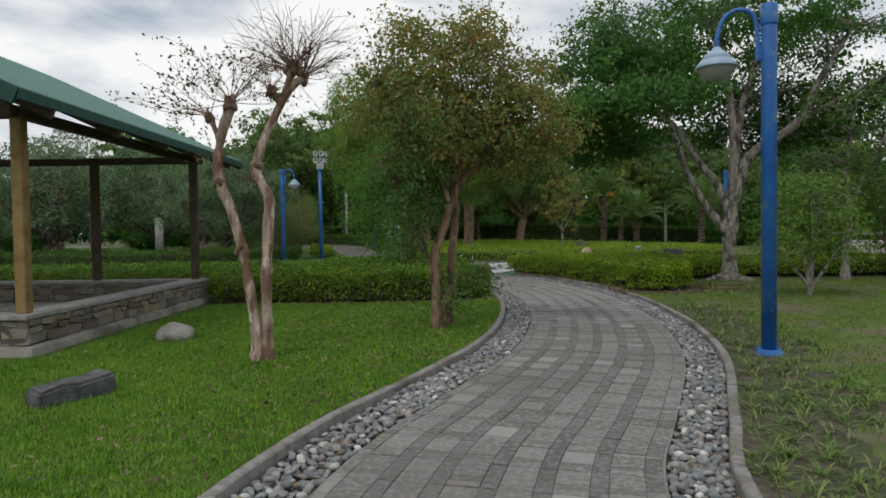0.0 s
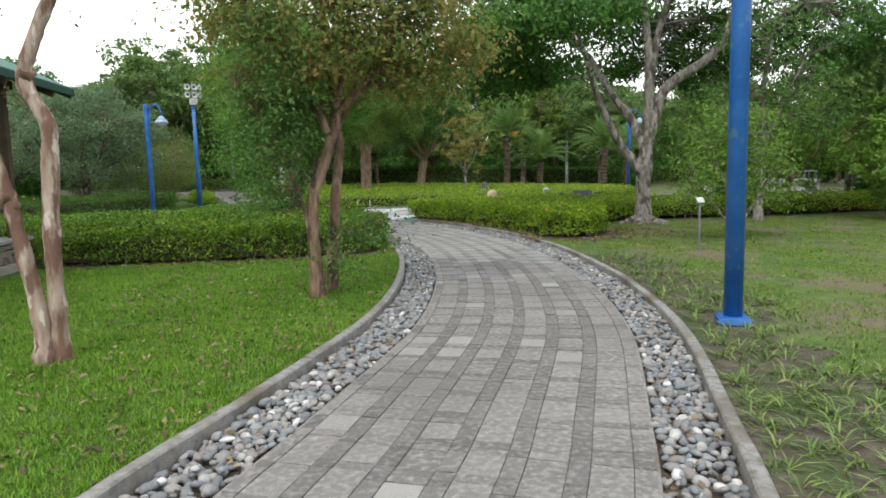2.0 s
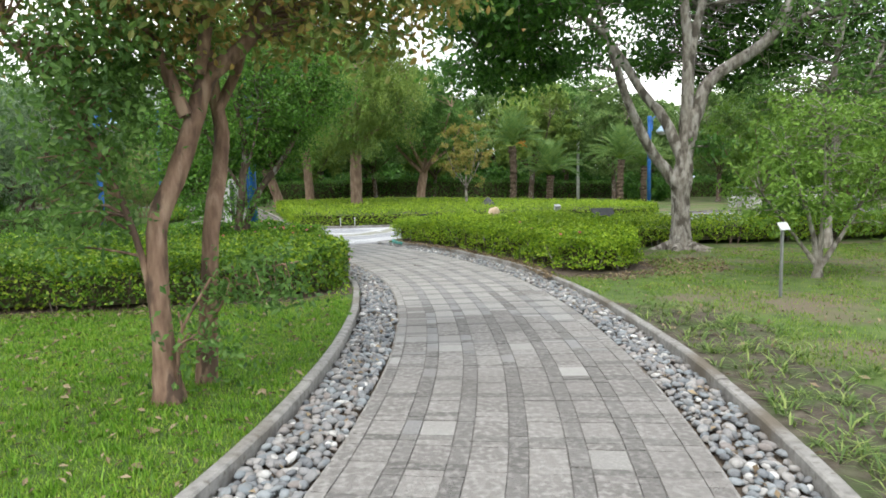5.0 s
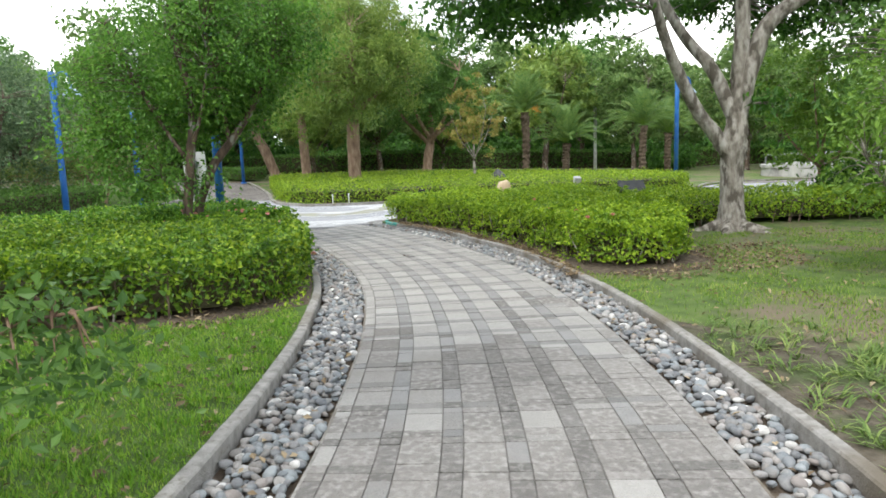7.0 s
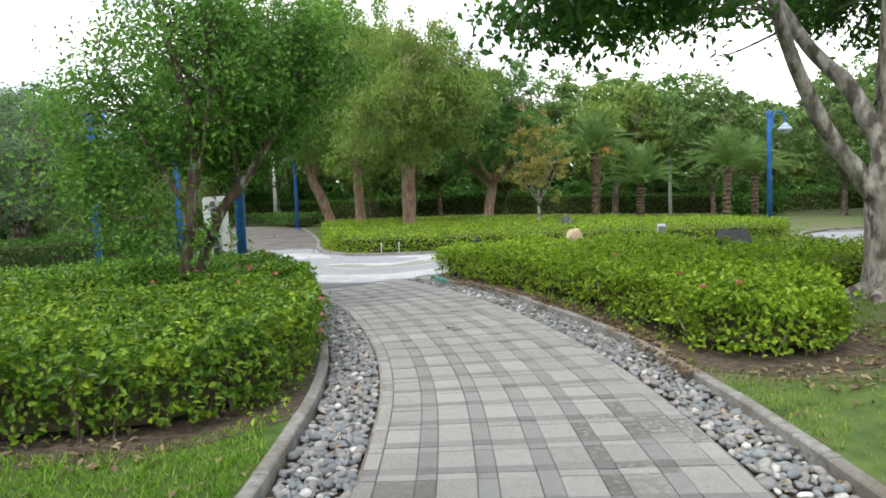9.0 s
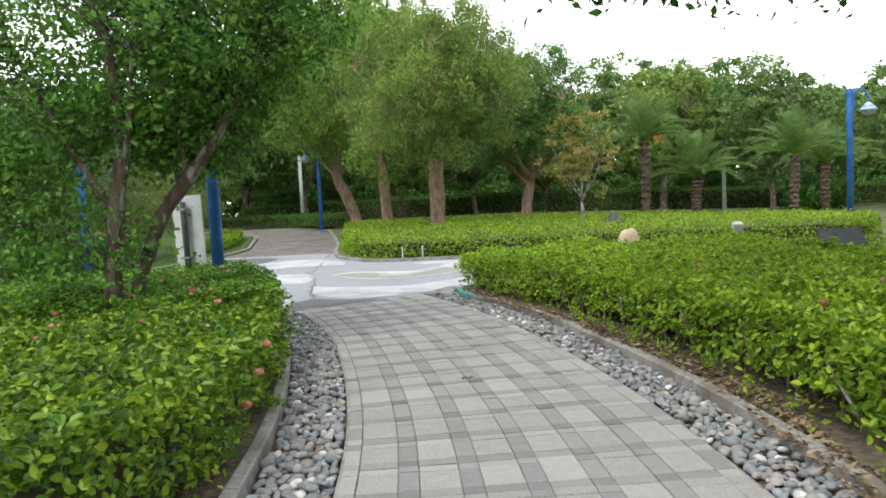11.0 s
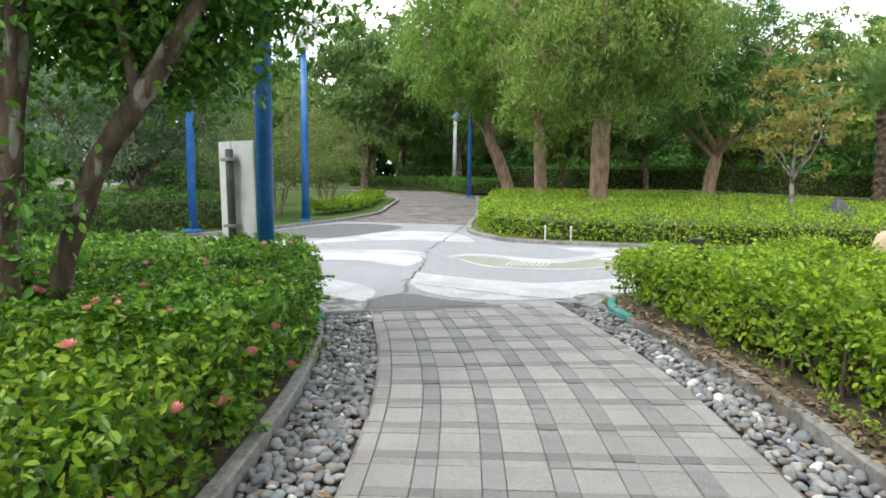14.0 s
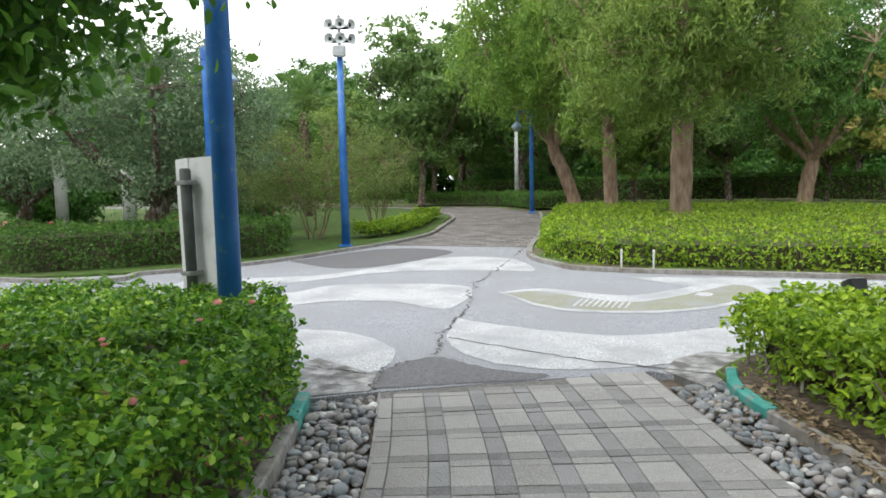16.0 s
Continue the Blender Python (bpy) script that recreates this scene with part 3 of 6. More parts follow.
left_k, right_k = kerb_line(-1, 0.02), kerb_line(1, 0.02)
slab("lawn_west", [tuple(p) for p in left_k] + [(-1.05, 22.35), (-2.6, 22.5), (-9, 22.4), (-60, 21.5), (-60, -9)], LAWN_Z, 0.14, M_LAWN, "mown green lawn with fallen leaves beside the path", "lawn")
slab("lawn_east", [tuple(p) for p in right_k[::-1]] + [(60, -9), (60, 25.5), (14, 25.2), (6, 24.9), (2.75, 24.2), (2.35, 23.75)], LAWN_Z, 0.14, M_DRY, "worn lawn with bare earth patches beside the path", "lawn")
slab("lawn_far_west", [(-60, 24.6), (-9.5, 25.6), (-7.3, 26.9), (-6.1, 28.6), (-5.5, 31.0), (-5.25, 32.3), (-5.2, 34.5), (-5.8, 36.9), (-7.4, 42.2), (-10.5, 47), (-16, 51), (-60, 56)], LAWN_Z, 0.14, M_LAWN, "green lawn with shrubs beyond the plaza", "lawn")
slab("lawn_far_east", [(-2.0, 35.0), (-1.65, 33.0), (-1.45, 31.8), (-1.0, 30.2), (-0.35, 29.35), (0.45, 28.8), (3.6, 28.75), (13.3, 28.85), (13.6, 30.5), (16.5, 33.3), (24, 34.2), (60, 35), (60, 120), (-40, 120), (-30, 58), (-15, 53.5), (-8, 50), (-4.6, 45), (-3.2, 40)], LAWN_Z, 0.14, M_DRY, "planting bed under trees beyond the plaza", "lawn")
plaza = slab("plaza_pavement", [(-60, 20.5), (-1.25, 21.6), (-0.62, 21.75), (-0.19, 22.08), (1.70, 23.28), (2.15, 23.1), (2.6, 23.2), (60, 23.5), (60, 32), (-60, 32)], 0.0, 0.10, M_PLAZA, "grey exposed-aggregate plaza paving with pale wave shapes", "pavement")
slab("path_onward", [(-60, 32), (60, 32), (60, 62), (-60, 62)], 0.0, 0.10, M_BRICK, "brown paved path curving away behind shrubs", "path")
for outline in ([(-1.2, 22.35), (-0.62, 21.8), (-0.2, 22.1), (-0.36, 22.5), (-1.1, 22.8)], [(1.78, 23.3), (2.12, 22.95), (2.35, 23.5), (2.6, 24.0), (2.1, 24.05), (1.85, 23.7)]):
    slab("concrete_apron", outline, 0.009, 0.1, M_APRON, "rough worn concrete apron between stones and plaza", "apron")


def inlay(name, ctrl, material, z, label=""):
    c = smooth_path([(*p, 0) for p in (ctrl + [ctrl[0]])], 60)[:-1]
    c[:, :2] += rng.normal(size=(59, 2)) * (0.012 if len(ctrl) > 4 else 0.003)
    bm = bmesh.new()
    f = bm.faces.new([bm.verts.new((p[0], p[1], z)) for p in c])
    bm.normal_update()
    if f.normal.z < 0:
        f.normal_flip()
    bmesh.ops.triangulate(bm, faces=bm.faces[:])
    drape(bm)
    return part(name, bm, material, plaza, label)


inlay("wave", [(-2.6, 23.6), (-1.5, 23.85), (-0.6, 23.3), (-0.45, 22.5), (-1.2, 22.6)], M_PLAZA_W, 0.005, "white aggregate wave")
inlay("wave", [(-0.55, 24.8), (0.15, 24.55), (1.3, 24.45), (2.3, 25.1), (3.4, 25.6), (3.2, 24.6), (2.2, 24.0), (1.75, 23.5), (1.05, 23.1), (0.3, 23.2), (-0.25, 23.8)], M_PLAZA_W, 0.005, "white aggregate wave")
inlay("wave", [(-4.4, 24.4), (-3.5, 25.7), (-3.1, 26.55), (-1.5, 26.95), (-0.95, 26.5), (-0.85, 25.25), (-1.65, 25.5), (-2.5, 25.35), (-3.3, 24.5)], M_PLAZA_W, 0.005, "white aggregate wave")
inlay("wave", [(-6.0, 26.4), (-3.9, 27.5), (-2.9, 29.9), (-1.5, 30.1), (-0.6, 28.6), (-1.4, 28.5), (-2.9, 28.0), (-4.0, 26.6), (-5.3, 25.2)], M_PLAZA_W, 0.005, "white aggregate wave")
inlay("wave", [(0.9, 28.2), (3.0, 28.45), (8.0, 28.4), (8.0, 27.6), (4.0, 27.7), (2.0, 27.6)], M_PLAZA_W, 0.005, "white aggregate wave")
inlay("wave", [(-0.24, 22.14), (-0.34, 22.75), (-0.1, 23.15), (0.45, 22.95), (0.95, 22.88), (0.5, 22.55)], M_PLAZA_D, 0.006, "dark aggregate patch")
inlay("wave", [(-5.7, 28.9), (-4.7, 31.3), (-3.0, 31.0), (-3.3, 29.0), (-4.1, 28.2)], M_PLAZA_D, 0.006, "dark aggregate patch")
inlay("mosaic_rim", [(-0.58, 26.48), (-0.05, 26.9), (1.08, 26.62), (1.66, 27.2), (2.35, 28.2), (2.85, 27.2), (1.92, 25.83), (0.5, 25.5)], M_PLAZA_W, 0.006, "white rim of the mosaic")
inlay("mosaic_snake", [(-0.45, 26.42), (-0.02, 26.66), (1.1, 26.16), (1.74, 26.73), (2.42, 27.75), (2.7, 27.2), (1.85, 25.92), (0.52, 25.62)], M_PLAZA_G, 0.008, "olive mosaic snake shape")
for k in range(9):
    inlay("snake_stripe", [(0.58 + 0.075 * k, 25.78), (0.61 + 0.075 * k, 25.78), (0.63 + 0.075 * k, 26.2), (0.60 + 0.075 * k, 26.2)], M_PLAZA_W, 0.011)
inlay("snake_eye", [(1.93, 26.82), (2.1, 26.78), (2.16, 26.98), (2.0, 27.04)], M_PLAZA_W, 0.011)
crack = smooth_path([(-0.24, 22.13, 0), (-0.36, 22.75, 0), (-0.15, 23.21, 0), (-0.39, 24.0, 0), (-0.67, 25.56, 0), (-1.05, 26.75, 0), (-1.31, 29.13, 0), (-1.61, 31.8, 0)], 160)
crack[:, 2] += rise(crack[:, 1])
crack[:, 0] += rng.normal(size=160) * 0.03
wid = 0.003 + 0.02 * rng.random(160) ** 2
cv = np.concatenate([crack + np.stack([-wid, 0 * wid, 0 * wid + 0.009], -1), crack + np.stack([wid, 0 * wid, 0 * wid + 0.009], -1)])
ci = np.arange(159)
link("crack", mesh_np("crack", cv, np.stack([ci, ci + 160, ci + 161, ci + 1], -1), M_CRACK), plaza, "ragged dirt-filled crack")
for a, b in (((-0.3, 23.9), (2.3, 23.3)), ((-0.45, 22.5), (-1.9, 22.9))):
    c = smooth_path([(*a, 0), ((a[0] + b[0]) / 2, (a[1] + b[1]) / 2 - 0.12, 0), (*b, 0)], 40)
    c[:, 1] += rng.normal(size=40) * 0.012
    wid = 0.005 + 0.01 * rng.random(40)
    cv = np.concatenate([c + np.stack([0 * wid, -wid, 0 * wid + 0.009], -1), c + np.stack([0 * wid, wid, 0 * wid + 0.009], -1)])
    ci = np.arange(39)
    link("crack", mesh_np("crack", cv, np.stack([ci, ci + 1, ci + 41, ci + 40], -1), M_CRACK), plaza, "ragged dirt-filled crack")

# bed of joint sand under the pavers, and the soil under the gravel
ss = np.linspace(0, LENGTH + 0.0, 160)


def strip(name, d0, d1, z, material, label, s=ss):
    a, b = np.stack(on_path(s, d0), -1), np.stack(on_path(s, d1), -1)
    n = len(s)
    v = np.concatenate([np.column_stack([a, np.full(n, z)]), np.column_stack([b, np.full(n, z)])])
    i = np.arange(n - 1)
    ob = link(name, mesh_np(name, v, np.stack([i, i + n, i + n + 1, i + 1], -1), material))
    return tagged(ob, label, name, kind="structure")


path_bed = strip("path", -HALF, HALF, -0.008, M_JOINT, "sand-jointed path of light and dark grey pavers")
gravel_l = strip("gravel_strip_west", -HALF - KERB_L + 0.05, -HALF, -0.045, M_SOIL, "strip of loose river stones beside the path")
gravel_r = strip("gravel_strip_east", HALF, HALF + KERB_R - 0.05, -0.045, M_SOIL, "strip of loose river stones beside the path")


# ---- hedges ----
def inside(poly, x, y):
    poly = np.asarray(poly)
    r = np.zeros(len(x), bool)
    j = len(poly) - 1
    for i in range(len(poly)):
        xi, yi, xj, yj = *poly[i], *poly[j]
        hit_ = ((yi > y) != (yj > y)) & (x < (xj - xi) * (y - yi) / (yj - yi + 1e-12) + xi)
        r ^= hit_
        j = i
    return r


def scatter(poly, n, box=None):
    """n plan points inside the outline, within the box (x0, y0, x1, y1) if given."""
    p = np.asarray(poly)
    x0, y0, x1, y1 = box or (*p.min(0), *p.max(0))
    got = []
    tot = 0
    while tot < n:
        q = rng.random((n * 2, 2)) * [x1 - x0, y1 - y0] + [x0, y0]
        q = q[inside(poly, q[:, 0], q[:, 1])]
        got.append(q)
        tot += len(q)
    return np.concatenate(got)[:n]


def wavy(x, y, seed=0.0):
    return np.sin(1.9 * x + 0.7 * y + seed) * np.cos(1.3 * y - 0.8 * x + 2 * seed) * 0.6 + np.sin(4.3 * x + seed) * np.sin(3.7 * y + 1.3 * seed) * 0.4


def hedge(name, label, outline, height, material, n_top, n_side, size=(0.045, 0.075), lump=0.06, foot=0.14, stems=120, seed=0.0, near=None, aspect=0.5):
    t = thing(name, label, "hedge")
    poly = np.asarray(outline, float)
    q = scatter(outline, n_top)
    for x0, y0, x1, y1, k in near or ():
        q = np.concatenate([q, scatter(outline, k, (x0, y0, x1, y1))])
    n_top = len(q)
    z = height + lump * wavy(q[:, 0], q[:, 1], seed) - rng.random(n_top) ** 2 * 0.15 + 0.035 * rng.normal(size=n_top)
    gap = np.sin(6.1 * q[:, 0] + seed) * np.sin(5.3 * q[:, 1] + 2 * seed) + 0.7 * np.sin(11.7 * q[:, 0] + 3.1 * q[:, 1]) * np.sin(9.7 * q[:, 1] - 2.3 * q[:, 0])
    keep = (gap > -0.55) | (rng.random(n_top) < 0.3)
    z = z - 0.09 * np.clip(-0.3 - gap, 0, 0.8)
    q, z, n_top = q[keep], z[keep], int(keep.sum())
    z = z + rise(q[:, 1], q[:, 0])
    pts = [np.column_stack([q, z])]
    out = [np.tile([0, 0, 0.7], (n_top, 1))]
    # sides
    nxt = np.roll(poly, -1, axis=0)
    seg = nxt - poly
    ln = np.linalg.norm(seg, axis=1)
    area = 0.5 * np.sum(poly[:, 0] * nxt[:, 1] - nxt[:, 0] * poly[:, 1])
    pick = rng.choice(len(poly), n_side, p=ln / ln.sum())
    f = rng.random(n_side)[:, None]
    p = poly[pick] + seg[pick] * f
    nrm = np.stack([seg[pick][:, 1], -seg[pick][:, 0]], -1) / ln[pick][:, None] * (1 if area > 0 else -1)
    zz = foot + (height - foot) * rng.random(n_side) ** 0.8
    depth = -0.16 * rng.random(n_side) ** 1.5 + 0.11 * wavy(p[:, 0] * 1.6 + p[:, 1] * 0.6, zz * 4 + p[:, 1] * 1.3, seed) + 0.02 * rng.normal(size=n_side)
    depth -= 0.10 * np.maximum(0, (zz - height + 0.15) / 0.15)
    low = zz < foot + (0.2 if near else 0.04) * np.clip(wavy(p[:, 0] * 2.3, p[:, 1] * 2.3, seed + 1), 0, 1)
    p, nrm, depth, zz = p[~low], nrm[~low], depth[~low], zz[~low]
    pts.append(np.column_stack([p + nrm * depth[:, None], zz + rise(p[:, 1], p[:, 0])]))
    out.append(np.column_stack([nrm * 0.8, np.full(len(p), 0.25)]))
    if near:
        x0, y0, x1, y1 = near[0][:4]
        tq = scatter(outline, 1500, (x0, y0, x1, y1))
        tz = height + lump * wavy(tq[:, 0], tq[:, 1], seed) + 0.03 + 0.07 * rng.random(1500) ** 2
        side_ = rng.choice(len(p), 500)
        tc = np.concatenate([np.column_stack([tq, tz]), np.column_stack([p[side_] + nrm[side_] * (depth[side_] + 0.05 + 0.05 * rng.random(500))[:, None], zz[side_]])])
        tc = np.repeat(tc, 8, axis=0) + rng.normal(size=(8 * len(tc), 3)) * [0.024, 0.024, 0.014]
        pts.append(tc)
        out.append(np.tile([0, 0, 0.9], (len(tc), 1)))
    v, fc = leaf_quads(np.concatenate(pts), size, aspect, 0.2, np.concatenate(out), oval=near is not None)
    link("foliage", mesh_np("foliage", v, fc, material), t)
    # dense twiggy core, a little inside the leaves
    c = poly.mean(0)
    bm = bmesh.new()
    mit = []
    m_ = len(poly)
    sg = 1 if area > 0 else -1
    for i in range(m_):
        a, b, d = poly[i - 1], poly[i], poly[(i + 1) % m_]
        e1, e2 = (b - a) / np.linalg.norm(b - a), (d - b) / np.linalg.norm(d - b)
        nn = np.array([e1[1] + e2[1], -e1[0] - e2[0]]) * sg
        nn /= np.linalg.norm(nn) + 1e-9
        mit.append(b - nn * 0.24)
    fce = bm.faces.new([bm.verts.new((x, y, foot + 0.02)) for x, y in mit])
    r = bmesh.ops.extrude_face_region(bm, geom=[fce])
    for g in r["geom"]:
        if isinstance(g, bmesh.types.BMVert):
            g.co.z = height - 0.19
    bmesh.ops.recalc_face_normals(bm, faces=bm.faces[:])
    bmesh.ops.triangulate(bm, faces=bm.faces[:])
    drape(bm)
    part("inner_core", bm, M_TWIG, t, "dark twiggy inside")
    # stems under the leaves
    paths = []
    pick = rng.choice(len(poly), stems, p=ln / ln.sum())
    for k in pick:
        g = poly[k] + seg[k] * rng.random()
        nn = np.array([seg[k][1], -seg[k][0]]) / ln[k] * sg
        g = g - nn * (0.08 + 0.2 * rng.random())
        lean = rng.normal(size=2) * 0.10
        up_ = float(rise(g[1], g[0]))
        paths.append(([(g[0], g[1], 0.03 + up_), (g[0] + lean[0] * 0.4, g[1] + lean[1] * 0.4, 0.2 + up_), (g[0] + lean[0], g[1] + lean[1], height * 0.75 + up_)], [0.013, 0.010, 0.006]))
    v, fc = tubes(paths, 5)
    link("stem_tangle", mesh_np("stem_tangle", v, fc, M_BARK_DARK), t, "bare woody stems")["kind"] = "stuff"
    return t


HEDGE_W = [(-14, 15.7), (-5.6, 15.7), (-4.9, 14.25), (-1.7, 13.95), (0.4, 14.25), (1.0, 14.9), (1.12, 15.8), (0.97, 17.3), (0.66, 18.62), (-2.0, 18.3), (-14, 18.0)]
HEDGE_N = [(-14, 17.9), (-2.0, 18.2), (0.66, 18.52), (0.17, 20.2), (-0.33, 21.3), (-0.85, 22.0), (-2.4, 22.3), (-6, 21.6), (-14, 21.2)]
HEDGE_E = [(2.3, 23.55), (2.6, 22.8), (3.15, 21.45), (3.75, 20.0), (4.2, 18.4), (4.45, 17.0), (4.45, 15.95), (4.95, 15.5), (5.7, 15.6), (6.15, 16.4), (6.6, 17.8), (7.1, 19.2), (9, 19.3), (14, 19.2), (20, 19.4), (20, 20.6), (11, 21.2), (8.4, 23.0), (6, 24.1), (3, 24.0)]
HEDGE_F = [(-1.5, 33.0), (-1.3, 31.8), (-0.8, 30.2), (-0.15, 29.5), (0.5, 29.0), (3.7, 28.95), (12, 29.1), (13.2, 30), (13.2, 34), (9, 37), (4, 40.0), (-1.5, 41.5), (-2.6, 39.5), (-1.9, 35.5)]
slab("mulch_bed_east", [tuple(p) for p in kerb_line(1, -0.012, 120) if 15.3 < p[1] < 23.3] + [(2.5, 23.95), (6.5, 24.0), (7.0, 19.5), (6.9, 18.2), (6.5, 16.2), (5.9, 15.3), (4.9, 15.1)], LAWN_Z + 0.005, 0.06, M_SOIL, "brown mulch bed with dry leaves under the hedge", "bed")
slab("mulch_bed_west", [tuple(p) for p in kerb_line(-1, -0.012, 120) if 14.6 < p[1] < 21.9][::-1] + [(0.7, 14.15), (0.2, 13.95), (-1.7, 13.75), (-4.6, 13.95), (-4.6, 14.6), (0.0, 17.0), (-1.2, 22.1)], LAWN_Z + 0.005, 0.06, M_SOIL, "brown earth bed under the hedge", "bed")
hedge("hedge", "clipped yellow-green hedge beside the path", HEDGE_W, 0.63, M_HEDGE, 16000, 22000, (0.035, 0.07), stems=140, seed=0.3, lump=0.11, foot=0.08, near=[(-4.5, 13.5, 1.3, 18.7, 36000)], aspect=0.58)
west = hedge("hedge", "clipped dark green hedge dotted with coral flowers", HEDGE_N, 0.645, M_HEDGE_FLOWER, 12000, 24000, (0.03, 0.064), stems=90, seed=0.9, lump=0.09, foot=0.06, near=[(-3.5, 17.8, 0.8, 22.4, 50000)], aspect=0.6)
east = hedge("hedge", "clipped yellow-green hedge on leggy stems beside the path", HEDGE_E, 0.61, M_HEDGE_LIME, 26000, 30000, (0.035, 0.07), foot=0.12, stems=300, seed=1.7, lump=0.12, near=[(2.2, 15.4, 7.5, 24, 42000)], aspect=0.58)
hedge("hedge", "low bright yellow-green hedge beyond the plaza", HEDGE_F, 0.58, M_HEDGE_LIME, 30000, 18000, (0.06, 0.10), seed=2.2, stems=60, foot=0.03)
dark_hedge = hedge("hedge", "dark green bushy hedge edging the far lawn", [(-30, 25.2), (-9.6, 26.0), (-8.0, 27.2), (-6.9, 28.5), (-6.35, 29.3), (-6.4, 30.1), (-7.5, 30.3), (-10.4, 27.4), (-30, 26.8)], 0.86, M_HEDGE_DARK, 14000, 28000, (0.05, 0.10), lump=0.17, seed=3.1, stems=40, foot=0.03)
hedge("hedge", "low lime hedge along the onward path", [(-6.0, 33.0), (-5.75, 34.6), (-6.2, 37), (-7.6, 41.6), (-8.3, 41.2), (-7.0, 37), (-6.6, 34.6), (-6.7, 33.1)], 0.42, M_HEDGE_LIME, 4500, 3500, (0.06, 0.11), lump=0.1, seed=4.1, stems=20)
hedge("hedge", "dark clipped hedge where the path bends away", [(-15, 54), (-8, 50.6), (-5.0, 45.6), (-3.6, 46), (-6.4, 51.6), (-14, 56)], 0.75, M_HEDGE_DARK, 5000, 5000, (0.1, 0.16), lump=0.1, seed=4.6, stems=20)
hedge("hedge", "long dark trimmed hedge in front of the woods", [(-14, 60), (0, 56.5), (15, 55), (40, 53), (40, 55), (15, 57), (0, 58.5), (-14, 62)], 1.5, M_HEDGE_DARK, 8000, 14000, (0.14, 0.24), lump=0.06, seed=5.1, stems=10)

# coral flower heads in the near hedge
bud_v, bud_f = [(0, 0, -0.02)], []
for k in range(40):
    el, az = math.asin(0.05 + 0.95 * (k + 0.5) / 40), 2.4 * k
    d_ = np.array([math.cos(el) * math.cos(az), math.cos(el) * math.sin(az), 0.7 * math.sin(el)])
    w_ = np.array([-math.sin(az), math.cos(az), 0.0]) * 0.011
    r_ = 0.042 + 0.012 * rng.random()
    bud_v += [d_ * r_ * 0.8 - w_, d_ * r_ * 1.12 + [0, 0, 0.004], d_ * r_ * 0.8 + w_]
    bud_f.append((0, 3 * k + 1, 3 * k + 2, 3 * k + 3))
bud = mesh_np("flower_head", np.array(bud_v), np.array(bud_f), M_PETAL)
for q in np.concatenate([scatter([(-1.2, 18.0), (0.45, 18.2), (0.0, 20.0), (-0.6, 21.4), (-1.6, 21.3), (-1.3, 19.0)], 24), scatter([(-2.0, 16.5), (0.8, 16.6), (0.5, 18), (-1.8, 18)], 6)]):
    link("flower_head", bud, west, "coral flower head", Matrix.Translation((q[0], q[1], 0.70 + 0.09 * wavy(q[0], q[1], 0.9) + 0.04 * rng.random())) @ Matrix.Scale(0.36 + 0.38 * rng.random(), 4))
for k in range(12):
    x, y = on_path(s_at(16.4 + 0.45 * k), -HALF - KERB_L + 0.03)
    link("flower_head", bud, west, "coral flower head", Matrix.Translation((x, y, 0.15 + 0.4 * rng.random())) @ Matrix.Scale(0.8, 4))
for q in scatter([(-16, 25.8), (-10.2, 26.2), (-8.2, 27.6), (-7.6, 28.6), (-8.1, 28.7), (-10.4, 26.9), (-16, 26.3)], 9):
    link("flower_head", bud, dark_hedge, "red flower head", Matrix.Translation((q[0], q[1], 0.9 + 0.1 * rng.random())) @ Matrix.Scale(1.1, 4))
for q in scatter(HEDGE_E, 8, (4.0, 15.5, 6.0, 20)):
    link("flower_head", bud, east, "coral flower head", Matrix.Translation((q[0], q[1], 0.64 + 0.05 * rng.random())) @ Matrix.Scale(0.7, 4))


# ---- street furniture ----
def lamp(at, height, arm_turn, label):
    t = thing("street_lamp", label, "lamp", "blue park lamps", pose(*at, 0, 0, arm_turn))
    part("base_plate", box_bm((0.30, 0.30, 0.07), (0, 0, 0.045), 0.012, taper=0.9), M_BLUE, t)
    part("pole", lathe_bm([(0.085, 0.0), (0.085, height - 0.22), (0.08, height - 0.2)], 20, (0, 0, 0.06)), M_BLUE, t, smooth=True)
    part("cap", lathe_bm([(0.092, 0), (0.096, 0.02), (0.096, 0.22), (0.088, 0.245)], 20, (0, 0, height - 0.22)), M_BLUE, t, smooth=True)
    arm = smooth_path([(-0.12, 0, height - 0.62), (-0.13, 0, height - 0.22), (-0.2, 0, height - 0.04), (-0.36, 0, height + 0.0), (-0.5, 0, height - 0.1), (-0.56, 0, height - 0.3), (-0.565, 0, height - 0.42)], 26)
    v, f = tubes([(arm, np.full(26, 0.027))], 10)
    link("arm", mesh_np("arm", v, f, M_BLUE, smooth=True), t)
    part("bracket", box_bm((0.10, 0.04, 0.16), (-0.09, 0, height - 0.52), 0.008), M_BLUE, t)
    z = height - 0.66
    shade = part("shade", lathe_bm([(0.245, 0.0), (0.25, 0.012), (0.20, 0.075), (0.165, 0.115), (0.17, 0.12), (0.11, 0.18), (0.055, 0.225), (0.04, 0.25)], 28, (-0.565, 0, z)), M_SHADE, t, smooth=True)
    part("bowl", lathe_bm([(0.02, -0.15), (0.09, -0.14), (0.16, -0.095), (0.205, -0.03), (0.215, 0.0)], 28, (-0.565, 0, z)), M_BOWL, shade, "frosted glass bowl", smooth=True)
    return t


